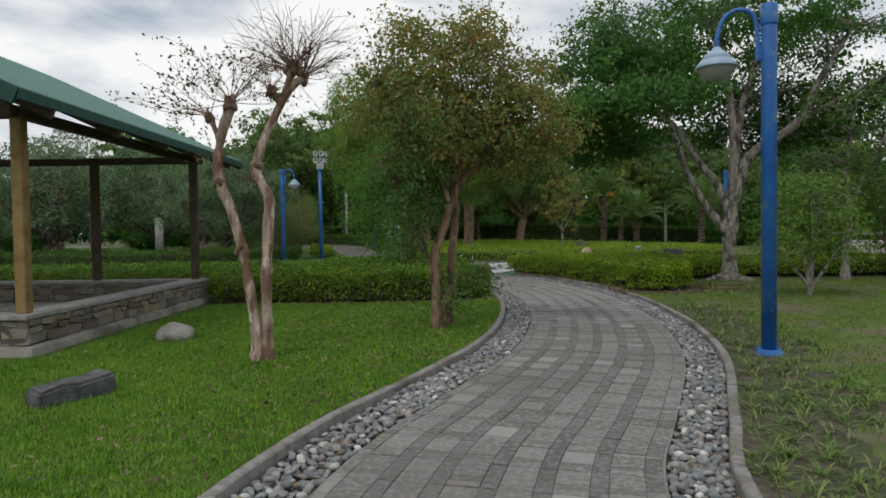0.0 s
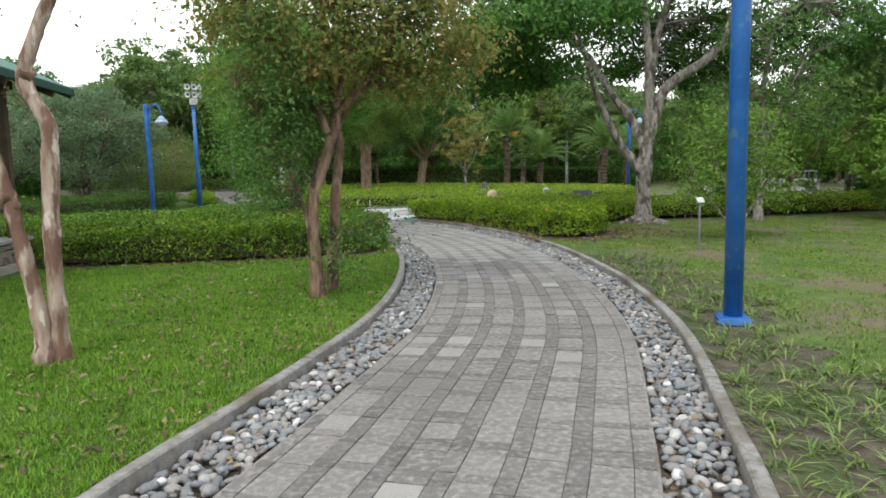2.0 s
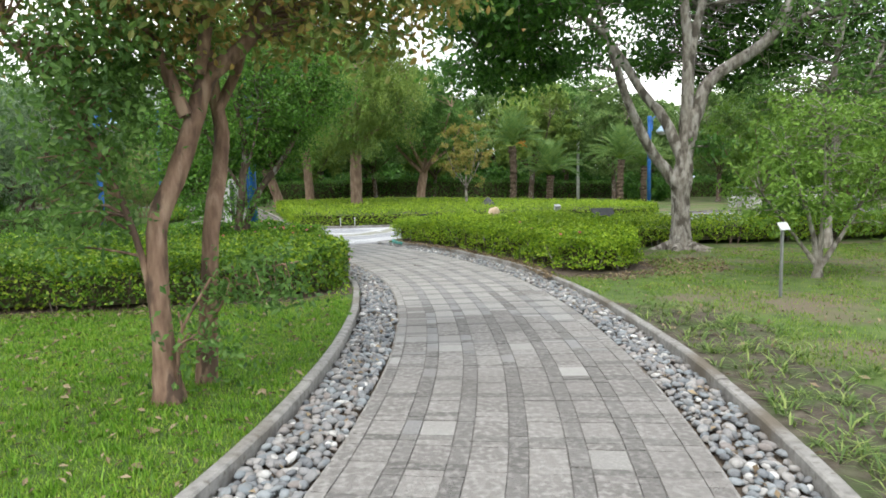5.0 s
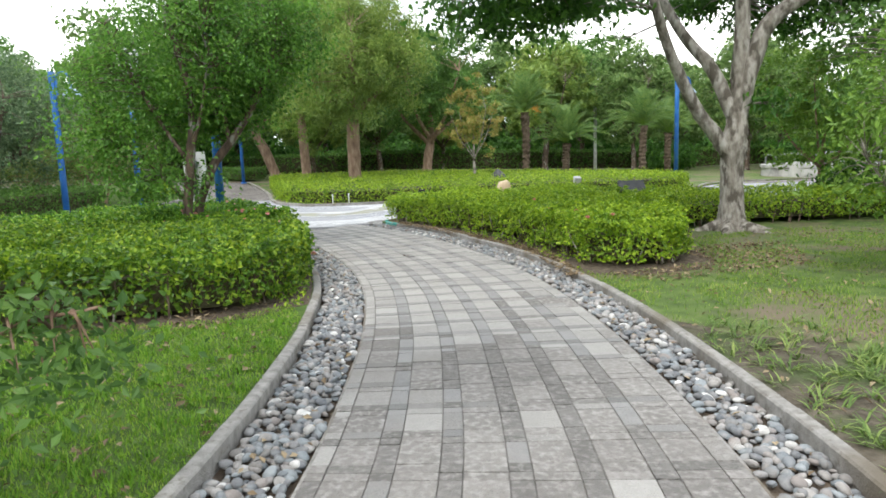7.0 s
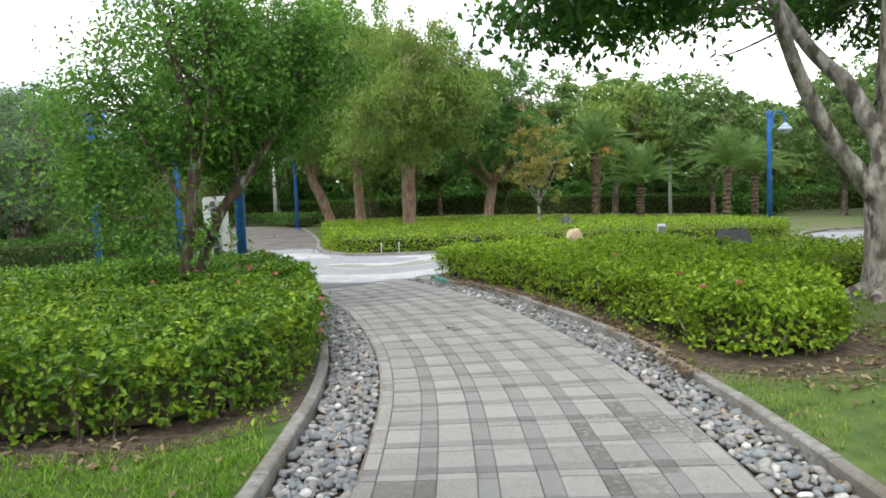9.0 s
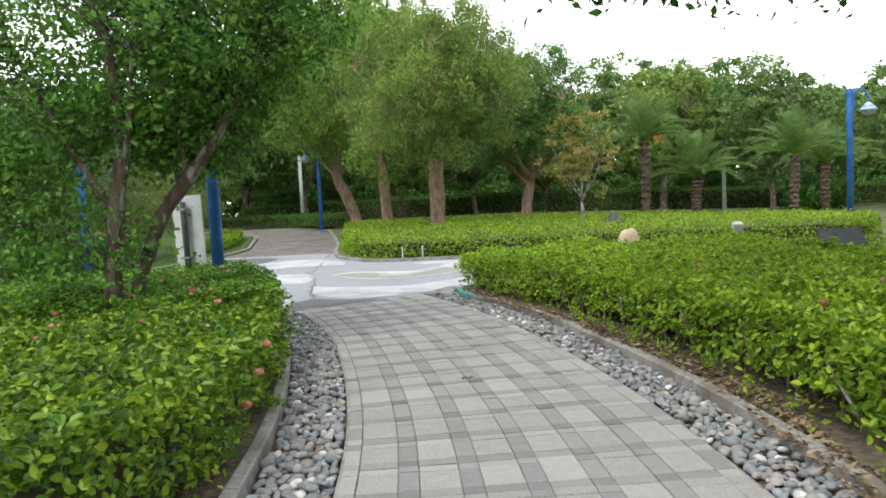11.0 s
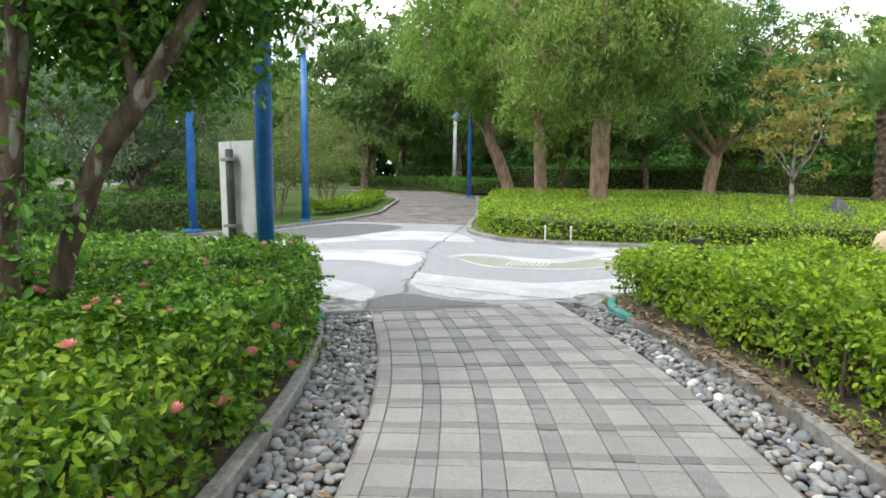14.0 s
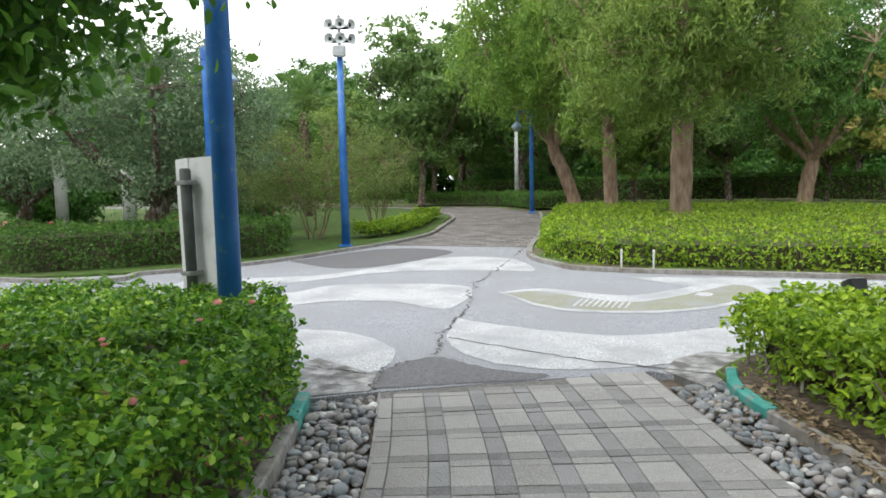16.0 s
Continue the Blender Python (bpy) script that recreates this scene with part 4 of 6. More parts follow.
lamp((3.83, 7.74, LAWN_Z), 4.08, -22, "tall blue metal park lamp with a gooseneck arm")
lamp((-1.12, 21.72, LAWN_Z), 4.08, 190, "blue metal park lamp rising out of the hedge")
lamp((-6.78, 28.05, LAWN_Z + float(rise(28))), 4.08, 165, "blue metal park lamp behind the dark hedge")
lamp((14.4, 33.6, LAWN_Z + float(rise(33.6, 14.4))), 4.2, 180, "blue metal park lamp among palms")
lamp((-4.55, 43.9, LAWN_Z + float(rise(43.9))), 4.08, 20, "blue metal park lamp beside the bend")

def horn_bm():
    """A square flared loudspeaker horn facing -y, with a rounded mouth rim and a driver behind."""
    bm = lathe_bm([(0.05, -0.16), (0.062, -0.15), (0.062, -0.05), (0.04, -0.04), (0.045, 0.0), (0.075, 0.07), (0.135, 0.13), (0.168, 0.15), (0.172, 0.163), (0.158, 0.165), (0.12, 0.135), (0.06, 0.07)], 12)
    for v in bm.verts:
        if v.co.z > 0.04:
            k = max(abs(v.co.x), abs(v.co.y)) + 1e-6
            r = math.hypot(v.co.x, v.co.y)
            sq = min((v.co.z - 0.04) / 0.08, 1.0) * 0.8
            f = 1 - sq + sq * 0.78 * r / k
            v.co.x, v.co.y = v.co.x * f, v.co.y * f
    bmesh.ops.transform(bm, matrix=Matrix.Rotation(radians(90), 4, "X"), verts=bm.verts)
    return bm


MX, MY = -5.78, 31.3
mast_s = thing("loudspeaker_mast", "blue mast carrying white horn loudspeakers and a floodlight", "mast", m=pose(MX, MY, LAWN_Z + float(rise(MY)), 0, 0, 22))
part("pole", lathe_bm([(0.1, 0), (0.085, 2.4), (0.07, 4.37)], 16), M_BLUE, mast_s, smooth=True)
part("base_plate", box_bm((0.3, 0.3, 0.05), (0, 0, 0.025), 0.01), M_BLUE, mast_s)
part("top_tube", lathe_bm([(0.035, 4.35), (0.035, 5.25), (0.025, 5.27)], 10), M_STEEL, mast_s, "thin steel tube")
for z, lean_ in ((4.74, 4), (5.04, -4)):
    part("crossbar", box_bm((0.46, 0.05, 0.05), (0, 0.06, z - 0.05), 0.01), M_BLACK, mast_s, "dark steel crossbar")
    for x, y, yaw in ((-0.17, 0.0, -24), (0.04, -0.04, 4), (0.19, 0.04, 54)):
        head = part("horn", horn_bm(), M_WHITE, mast_s, "white flared horn loudspeaker", smooth=True, m=pose(x, y, z, lean_, 0, yaw) @ Matrix.Scale(0.84, 4))
        part("throat", lathe_bm([(0.05, 0.0), (0.05, 0.01), (0.02, 0.02)], 12, (0, -0.085, 0), Matrix.Rotation(radians(90), 4, "X")), M_BLACK, head, "dark round throat")
box_ = part("floodlight", box_bm((0.30, 0.16, 0.25), (0, -0.1, 4.45), 0.025), M_WHITE, mast_s, "white box floodlight")
part("lens", box_bm((0.22, 0.012, 0.16), (0, -0.183, 4.46), 0.004), M_GLASS, box_, "grey floodlight lens")

sign = thing("sign_board", "white folded sign panel on a dark post, seen from behind", "sign", m=pose(-1.60, 21.96, LAWN_Z, 0, -1.5, -18))
part("panel", box_bm((0.2, 0.025, 1.55), (-0.14, 0, 0.94), 0.006), M_WHITE, sign)
part("panel", box_bm((0.27, 0.025, 1.55), (0.09, 0.04, 0.94), 0.006, Matrix.Rotation(radians(16), 4, "Z")), M_WHITE, sign)
part("post", lathe_bm([(0.042, 0), (0.042, 1.62), (0.034, 1.63)], 16, (0.01, -0.07, 0)), M_GREYPOST, sign, "dark grey-green post", smooth=True)
for z in (0.82, 1.52):
    part("clamp", box_bm((0.15, 0.12, 0.035), (0.0, -0.06, z), 0.006), M_STEEL, sign)

mark = thing("plant_label", "small white plant label on a thin stake", "sign", m=pose(6.42, 12.9, LAWN_Z, 0, 0, 10))
part("stake", box_bm((0.035, 0.03, 0.85), (0, 0, 0.42), 0.004), M_STEEL, mark)
part("plate", box_bm((0.15, 0.015, 0.11), (0, -0.02, 0.88), 0.004, Matrix.Rotation(radians(-35), 4, "X")), M_WHITE, mark)


def spot(at, turn, big=1.0, material=M_BLACK, name="garden_spotlight", label="small black spotlight on a stake in the hedge"):
    t = thing(name, label, "spotlight", m=pose(*at, 0, 0, turn) @ Matrix.Scale(big, 4))
    part("stake", lathe_bm([(0.018, 0), (0.018, 0.62)], 8), material, t)
    tilt = Matrix.Rotation(radians(24), 4, "X")
    head = part("head", box_bm((0.15, 0.12, 0.19), (0, 0, 0.71), 0.014, tilt, taper=1.25), material, t)
    part("lens", box_bm((0.15, 0.12, 0.006), (0, -0.041, 0.802), 0, tilt), M_GLASS, head)
    part("bracket", box_bm((0.175, 0.03, 0.015), (0, 0, 0.615), 0.004), material, t)


spot((3.17, 23.85, LAWN_Z), 205, 0.82)
spot((7.26, 24.5, LAWN_Z), 0, 1.0, M_WHITE, label="small white spotlight on a stake in the hedge")
for x in (0.78, 1.28):
    p = thing("marker_peg", "thin white peg at the foot of the far hedge", "peg", "white pegs", Matrix.Translation((x, 28.86, LAWN_Z + float(rise(28.86)))))
    part("rod", lathe_bm([(0.016, 0), (0.016, 0.26)], 8), M_WHITE, p)
    part("tip", lathe_bm([(0.021, 0.26), (0.021, 0.29), (0.01, 0.31)], 8), M_WHITE, p)


for x, y, hh in ((-17.6, 33.3, 2.4), (-14.1, 32.8, 2.1), (-21.5, 30.5, 2.3)):
    pc = thing("white_pillar", "weathered white round pillar on the far lawn", "pillar", "white pillars", Matrix.Translation(stand(x, y, 0)))
    part("shaft", lathe_bm([(0.19, 0), (0.19, hh), (0.17, hh + 0.02)], 16), M_WALLW, pc, smooth=True)
    part("plinth", box_bm((0.5, 0.5, 0.14), (0, 0, 0.07), 0.015), M_WALLW, pc)
bench = thing("stone_bench", "pale concrete bench on the far lawn", "bench", m=Matrix.Translation(stand(-18.8, 31.8, 0)))
part("seat", box_bm((1.3, 0.5, 0.16), (0, 0, 0.42), 0.02), M_WALLW, bench)
for x in (-0.45, 0.45):
    part("leg", box_bm((0.22, 0.45, 0.34), (x, 0, 0.17), 0.015), M_WALLW, bench)


def boulder(name, label, at, size, material, seed, peak=0.0, category="rock"):
    bm = bmesh.new()
    bmesh.ops.create_icosphere(bm, subdivisions=4, radius=1)
    for v in bm.verts:
        k = 1 + 0.16 * noise.noise(v.co * 1.3 + Vector((seed, 0, 0))) + 0.05 * noise.noise(v.co * 4 + Vector((0, seed, 0)))
        v.co = Vector((v.co.x * size[0], v.co.y * size[1], max(v.co.z, -0.85) * size[2])) * k
        v.co.x *= 1 - peak * max(v.co.z / size[2], 0)
    ob = part(name, bm, material, None, smooth=True, m=Matrix.Translation(at))
    return tagged(ob, label, category)


boulder("boulder", "pale grey rounded boulder lying on the lawn", (-3.92, 9.55, 0.12), (0.27, 0.22, 0.17), M_ROCK, 1.2)
boulder("boulder", "round-topped tan sandstone boulder behind the hedge", (5.35, 24.6, 0.41), (0.225, 0.22, 0.43), M_SAND, 5.0)
blk = box_bm((0.74, 0.28, 0.22), bevel=0.03)
bmesh.ops.subdivide_edges(blk, edges=blk.edges[:], cuts=3, use_grid_fill=True)
for v in blk.verts:
    v.co += Vector((0.5, 0.5, 0.5)) * 0.035 * noise.noise(v.co * 6)
tagged(part("stone_block", blk, M_BASALT, None, m=pose(-3.5, 6.15, 0.12, 0, -3, 62)), "long dark grey stone block lying in the grass", "stone block")
pl = thing("plaque_stone", "dark slanted stone plaque standing in the hedge", "plaque", m=pose(7.7, 22.0, LAWN_Z, 0, 0, -8))
part("slab", box_bm((0.58, 0.05, 0.40), (0, 0, 0.64), 0.01, Matrix.Rotation(radians(-52), 4, "X")), M_SLAB, pl)
part("plinth", box_bm((0.55, 0.3, 0.55), (0, 0.05, 0.27), 0.02), M_BASALT, pl)
pk = boulder("rock", "dark pointed rock in the far hedge", (6.7, 32.0, 0.55), (0.46, 0.3, 0.42), M_SLAB, 8.0, 0.75)

# ---- fountain wall in the distance ----
fb = thing("fountain_basin", "weathered white round basin wall with a rail", "fountain", m=Matrix.Translation(stand(23.4, 36.4, 0.0)))
bm = lathe_bm([(3.0, 0), (3.0, 0.42), (3.06, 0.43), (3.06, 0.55), (2.7, 0.55), (2.7, 0.2)], 48)
part("wall", bm, M_WALLW, fb, smooth=False)
part("pier", box_bm((0.35, 0.35, 0.7), (-2.75, -1.3, 0.35), 0.02), M_WALLW, fb)
ring = [(2.85 * math.cos(a), 2.85 * math.sin(a), 1.0) for a in np.linspace(0, 2 * math.pi, 49)]
v, f = tubes([(ring, np.full(49, 0.03))], 6)
link("rail", mesh_np("rail", v, f, M_STEEL, smooth=True), fb)
for a in np.linspace(0, 2 * math.pi, 17)[:-1]:
    part("rail_post", lathe_bm([(0.025, 0), (0.025, 0.46)], 8, (2.85 * math.cos(a), 2.85 * math.sin(a), 0.54)), M_STEEL, fb)
mast = thing("white_mast", "thin white mast standing in front of the woods", "mast", m=Matrix.Translation(stand(17.5, 51.8, 0)))
part("pole", lathe_bm([(0.12, 0), (0.10, 4.2)], 10), M_WHITE, mast, smooth=True)
part("top_cap", lathe_bm([(0.1, 4.2), (0.1, 4.32)], 10), M_WHITE, mast)
mast2 = copy_thing(mast, Matrix.Translation(stand(-7.7, 52.9, 0)))

# ---- pavilion ----
pav = thing("pavilion", "open pavilion with low stone wall, ochre posts and green roof", "pavilion")
PX, PY0, PY1, PXW = -5.35, 8.45, 14.95, -13.5
for nm, sz, c in (("wall", (0.34, PY1 - PY0, 0.42), (PX - 0.20, (PY0 + PY1) / 2, 0.29)), ("wall", (PX - PXW, 0.34, 0.42), ((PX + PXW) / 2 - 0.03, PY1 - 0.2, 0.29)), ("wall", (1.9, 0.34, 0.42), (PX - 0.98, PY0 + 0.2, 0.29))):
    part(nm, box_bm(sz, c, 0.01), M_MORTAR, pav, "rubble stone wall")
for sz, c in (((0.56, PY1 - PY0 + 0.3, 0.16), (PX - 0.13, (PY0 + PY1) / 2, 0.08)), ((2.1, 0.5, 0.155), (PX - 1.1, PY0 + 0.1, 0.08))):
    part("footing", box_bm(sz, c, 0.02), M_FOOT, pav, "pale concrete footing")
for sz, c in (((0.44, PY1 - PY0 + 0.1, 0.06), (PX - 0.2, (PY0 + PY1) / 2, 0.53)), ((PX - PXW, 0.44, 0.058), ((PX + PXW) / 2 - 0.43, PY1 - 0.2, 0.53)), ((1.6, 0.44, 0.058), (PX - 1.23, PY0 + 0.2, 0.53))):
    part("cap", box_bm(sz, c, 0.012), M_CAP, pav, "grey concrete wall cap")
# rear posts, beams and rafters carry the timber colour with painted-in shade
for x, y, mt in ((PX - 0.2, PY0 + 0.25, M_WOOD), (PX - 0.2, PY1 - 0.2, M_WOOD_SHADE), (PX - 2.4, PY1 - 0.2, M_WOOD_SHADE), (PX - 5.3, PY1 - 0.2, M_WOOD_SHADE), (PX - 5.3, PY0 + 0.25, M_WOOD)):
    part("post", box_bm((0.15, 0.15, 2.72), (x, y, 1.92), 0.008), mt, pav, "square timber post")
part("floor_slab", box_bm((8.0, 6.2, 0.10), (PX - 4.3, (PY0 + PY1) / 2, 0.08)), M_FOOT, pav)
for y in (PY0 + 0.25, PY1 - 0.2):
    part("beam", box_bm((8.2, 0.12, 0.15), (PX - 4.1, y, 3.2), 0.006), M_WOOD_SHADE, pav)
part("beam", box_bm((0.12, PY1 - PY0, 0.15), (PX - 0.2, (PY0 + PY1) / 2, 3.2), 0.006), M_WOOD_SHADE, pav)
RX, RZ, RIDGE, SL = -4.95, 3.14, -9.6, math.tan(radians(25))
RY0, RY1 = 7.75, 16.3
for sgn in (1, -1):
    x0 = RX if sgn > 0 else 2 * RIDGE - RX
    lift_ = abs(RIDGE - RX) * SL
    for nm, dz, th, mt, lb in (("roof_slope", 0.14, 0.06, M_SHINGLE, "green shingle roof slope"), ("soffit", 0.06, 0.05, M_SOFFIT, "pale board soffit")):
        bm = bmesh.new()
        vv = [bm.verts.new(p) for p in ((x0, RY0, RZ + dz), (x0, RY1, RZ + dz), (RIDGE, RY1, RZ + dz + lift_), (RIDGE, RY0, RZ + dz + lift_))]
        fc = bm.faces.new(vv)
        r = bmesh.ops.extrude_face_region(bm, geom=[fc])
        for g in r["geom"]:
            if isinstance(g, bmesh.types.BMVert):
                g.co.z += th
        bmesh.ops.recalc_face_normals(bm, faces=bm.faces[:])
        part(nm, bm, mt, pav, lb)
    part("fascia", box_bm((0.04, RY1 - RY0 + 0.04, 0.13), (x0 + 0.02 * sgn, (RY0 + RY1) / 2, RZ + 0.105), 0.005), M_FASCIA, pav, "dark green fascia board")
    for y in (RY0 - 0.02, RY1 + 0.02):
        bm = box_bm((abs(RIDGE - RX) / math.cos(radians(25)), 0.04, 0.2), ((x0 + RIDGE) / 2, y, RZ + 0.08 + lift_ / 2), 0, Matrix.Rotation(radians(25 * sgn), 4, "Y"))
        part("rake_board", bm, M_FASCIA, pav, "dark green rake board")
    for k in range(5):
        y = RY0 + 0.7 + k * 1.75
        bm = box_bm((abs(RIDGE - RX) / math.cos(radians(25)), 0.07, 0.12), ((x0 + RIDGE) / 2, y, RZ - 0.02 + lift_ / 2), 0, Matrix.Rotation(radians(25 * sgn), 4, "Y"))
        part("rafter", bm, M_WOOD_SHADE, pav)


def stone_face(origin, along, length, z0, z1, out, owner):
    """Irregular coursed stones standing proud of a wall face."""
    z = z0
    while z < z1 - 0.03:
        h = min(0.06 + 0.10 * random.random(), z1 - z)
        if z1 - z - h < 0.05:
            h = z1 - z
        x = 0.0
        while x < length - 0.02:
            w = min(0.12 + 0.34 * random.random(), length - x)
            if length - x - w < 0.08:
                w = length - x
            bm = box_bm((max(w - 0.014, 0.03), 0.05 + 0.04 * random.random(), max(h - 0.012, 0.02)), bevel=0)
            for v in bm.verts:
                v.co.x += random.uniform(-0.032, 0.032)
                v.co.z += random.uniform(-0.02, 0.02)
                v.co.y += random.uniform(-0.012, 0.012)
            bmesh.ops.bevel(bm, geom=bm.edges[:], offset=0.007, segments=1, affect="EDGES")
            p = Vector(origin) + Vector(along) * (x + w / 2) + Vector((0, 0, z + h / 2)) + Vector(out) * 0.004
            part("stone", bm, M_STONE, owner, m=Matrix.Translation(p) @ Matrix.Rotation(math.atan2(along[1], along[0]), 4, "Z") @ Matrix.Rotation(random.uniform(-0.09, 0.09), 4, "Y"))
            x += w
        z += h


walls = [o for o in pav.children if o.name.startswith("wall")]
stone_face((PX - 0.03, PY0, 0), (0, 1, 0), PY1 - PY0, 0.165, 0.495, (1, 0, 0), walls[0])
stone_face((PX - 1.93, PY0 + 0.03, 0), (1, 0, 0), 1.92, 0.165, 0.495, (0, -1, 0), walls[2])
stone_face((PX - 5.3, PY1 - 0.37, 0), (1, 0, 0), 4.9, 0.14, 0.495, (0, -1, 0), walls[1])

# ---- trees ----
# two-stemmed pollarded tree with bare sprays
p1 = thing("pollarded_tree", "two-stemmed tree with smooth pink bark, pollarded, sparse twigs", "tree", m=Matrix.Translation((-2.2, 7.9, LAWN_Z - 0.02)))
stems = [
    [(-0.04, -0.03, 0.0, 0.10), (-0.05, -0.02, 0.35, 0.07), (-0.12, -0.03, 0.9, 0.06), (-0.20, -0.04, 1.37, 0.058), (-0.29, -0.05, 1.77, 0.058), (-0.45, -0.05, 2.22, 0.062), (-0.42, -0.05, 2.65, 0.052), (-0.29, -0.05, 3.06, 0.068)],
    [(0.05, 0.03, 0.0, 0.10), (0.06, 0.03, 0.4, 0.07), (0.07, 0.03, 1.1, 0.065), (0.11, 0.04, 1.72, 0.064), (0.11, 0.05, 1.98, 0.064), (-0.04, 0.06, 2.32, 0.062), (0.09, 0.07, 2.72, 0.052), (0.25, 0.08, 3.06, 0.05), (0.31, 0.08, 3.2, 0.065)],
    [(0.29, 0.08, 3.15, 0.05), (0.45, 0.08, 3.34, 0.045), (0.55, 0.08, 3.4, 0.06)],
    [(0.30, 0.08, 3.16, 0.045), (0.38, 0.07, 3.36, 0.045), (0.42, 0.06, 3.5, 0.06)],
    [(0.28, 0.08, 3.1, 0.04), (0.17, 0.06, 3.24, 0.05)],
    [(-0.42, -0.05, 2.62, 0.04), (-0.48, -0.06, 2.8, 0.03), (-0.53, -0.06, 2.92, 0.045)],
]
paths = []
for c in stems:
    q = smooth_path(c, 7 * len(c))
    q[:, 3] *= 1 + 0.05 * np.sin(np.arange(len(q)) * 0.9) + 0.04 * rng.normal(size=len(q))
    paths.append((q[:, :3], q[:, 3]))
v, f = tubes(paths, 12, 0.05)
link("trunk", mesh_np("trunk", v, f, M_BARK_PINK, smooth=True), p1)
for (x, y, z, r), seed in (((-0.29, -0.05, 3.08, 0.085), 3), ((0.42, 0.08, 3.52, 0.085), 5), ((0.17, 0.06, 3.25, 0.06), 9), ((-0.45, -0.05, 2.18, 0.075), 12), ((-0.20, -0.04, 1.36, 0.07), 15), ((-0.53, -0.06, 2.93, 0.05), 17), ((0.55, 0.08, 3.41, 0.07), 21), ((-0.03, 0.06, 2.34, 0.068), 24)):
    bm = bmesh.new()
    bmesh.ops.create_icosphere(bm, subdivisions=3, radius=r)
    for w in bm.verts:
        w.co *= 1 + 0.7 * noise.noise(w.co * 17 + Vector((seed, 0, 0))) + 0.25 * noise.noise(w.co * 45 + Vector((0, seed, 0)))
        w.co.z *= 1.25
    part("burl", bm, M_BARK_RED, p1, "knobbly pollard burl", smooth=True, m=Matrix.Translation((x, y, z)))
tw, tips = [], []
for (x, y, z), k, ln, bias in (((-0.29, -0.05, 3.1), 24, 0.75, -0.2), ((0.42, 0.08, 3.52), 64, 0.66, 0.0), ((0.55, 0.08, 3.42), 34, 0.6, 0.6), ((0.17, 0.06, 3.28), 16, 0.5, -0.4), ((-0.53, -0.06, 2.95), 12, 0.65, -0.7), ((-0.45, -0.05, 2.3), 4, 0.5, -1.0)):
    for i in range(k):
        d = rng.normal(size=3) * [1, 1, 0.45] + [bias, 0, 0.55]
        d /= np.linalg.norm(d)
        l = ln * (0.55 + 0.7 * rng.random())
        s0 = np.array([x, y, z])
        e = s0 + d * l + np.array([0, 0, 0.12 * l])
        m_ = (s0 + e) / 2 + rng.normal(size=3) * 0.05
        pth = smooth_path([s0, m_, e], 7)
        tw.append((pth, np.linspace(0.007, 0.0022, 7)))
        for b in range(3):
            o = pth[3 + b]
            e2 = o + (d + rng.normal(size=3) * 0.6) * l * 0.3
            tw.append((np.array([o, (o + e2) / 2 + rng.normal(size=3) * 0.01, e2]), [0.003, 0.0025, 0.0018]))
            if x < 0:
                tips += [o, e2, e2]
        if x < 0:
            tips += [e, pth[5]]
v, f = tubes(tw, 3)
link("twig_spray", mesh_np("twig_spray", v, f, M_BARK_RED), p1, "spray of thin bare twigs")["kind"] = "stuff"
tips = np.array(tips)
v, f = leaf_quads(np.concatenate([tips + rng.normal(size=tips.shape) * 0.04 for _ in range(2)]), (0.035, 0.065), 0.55, 0.2, droop=0.5)
link("leafage", mesh_np("leafage", v, f, M_LEAF_PURPLE), p1, "sparse dusky leaves")

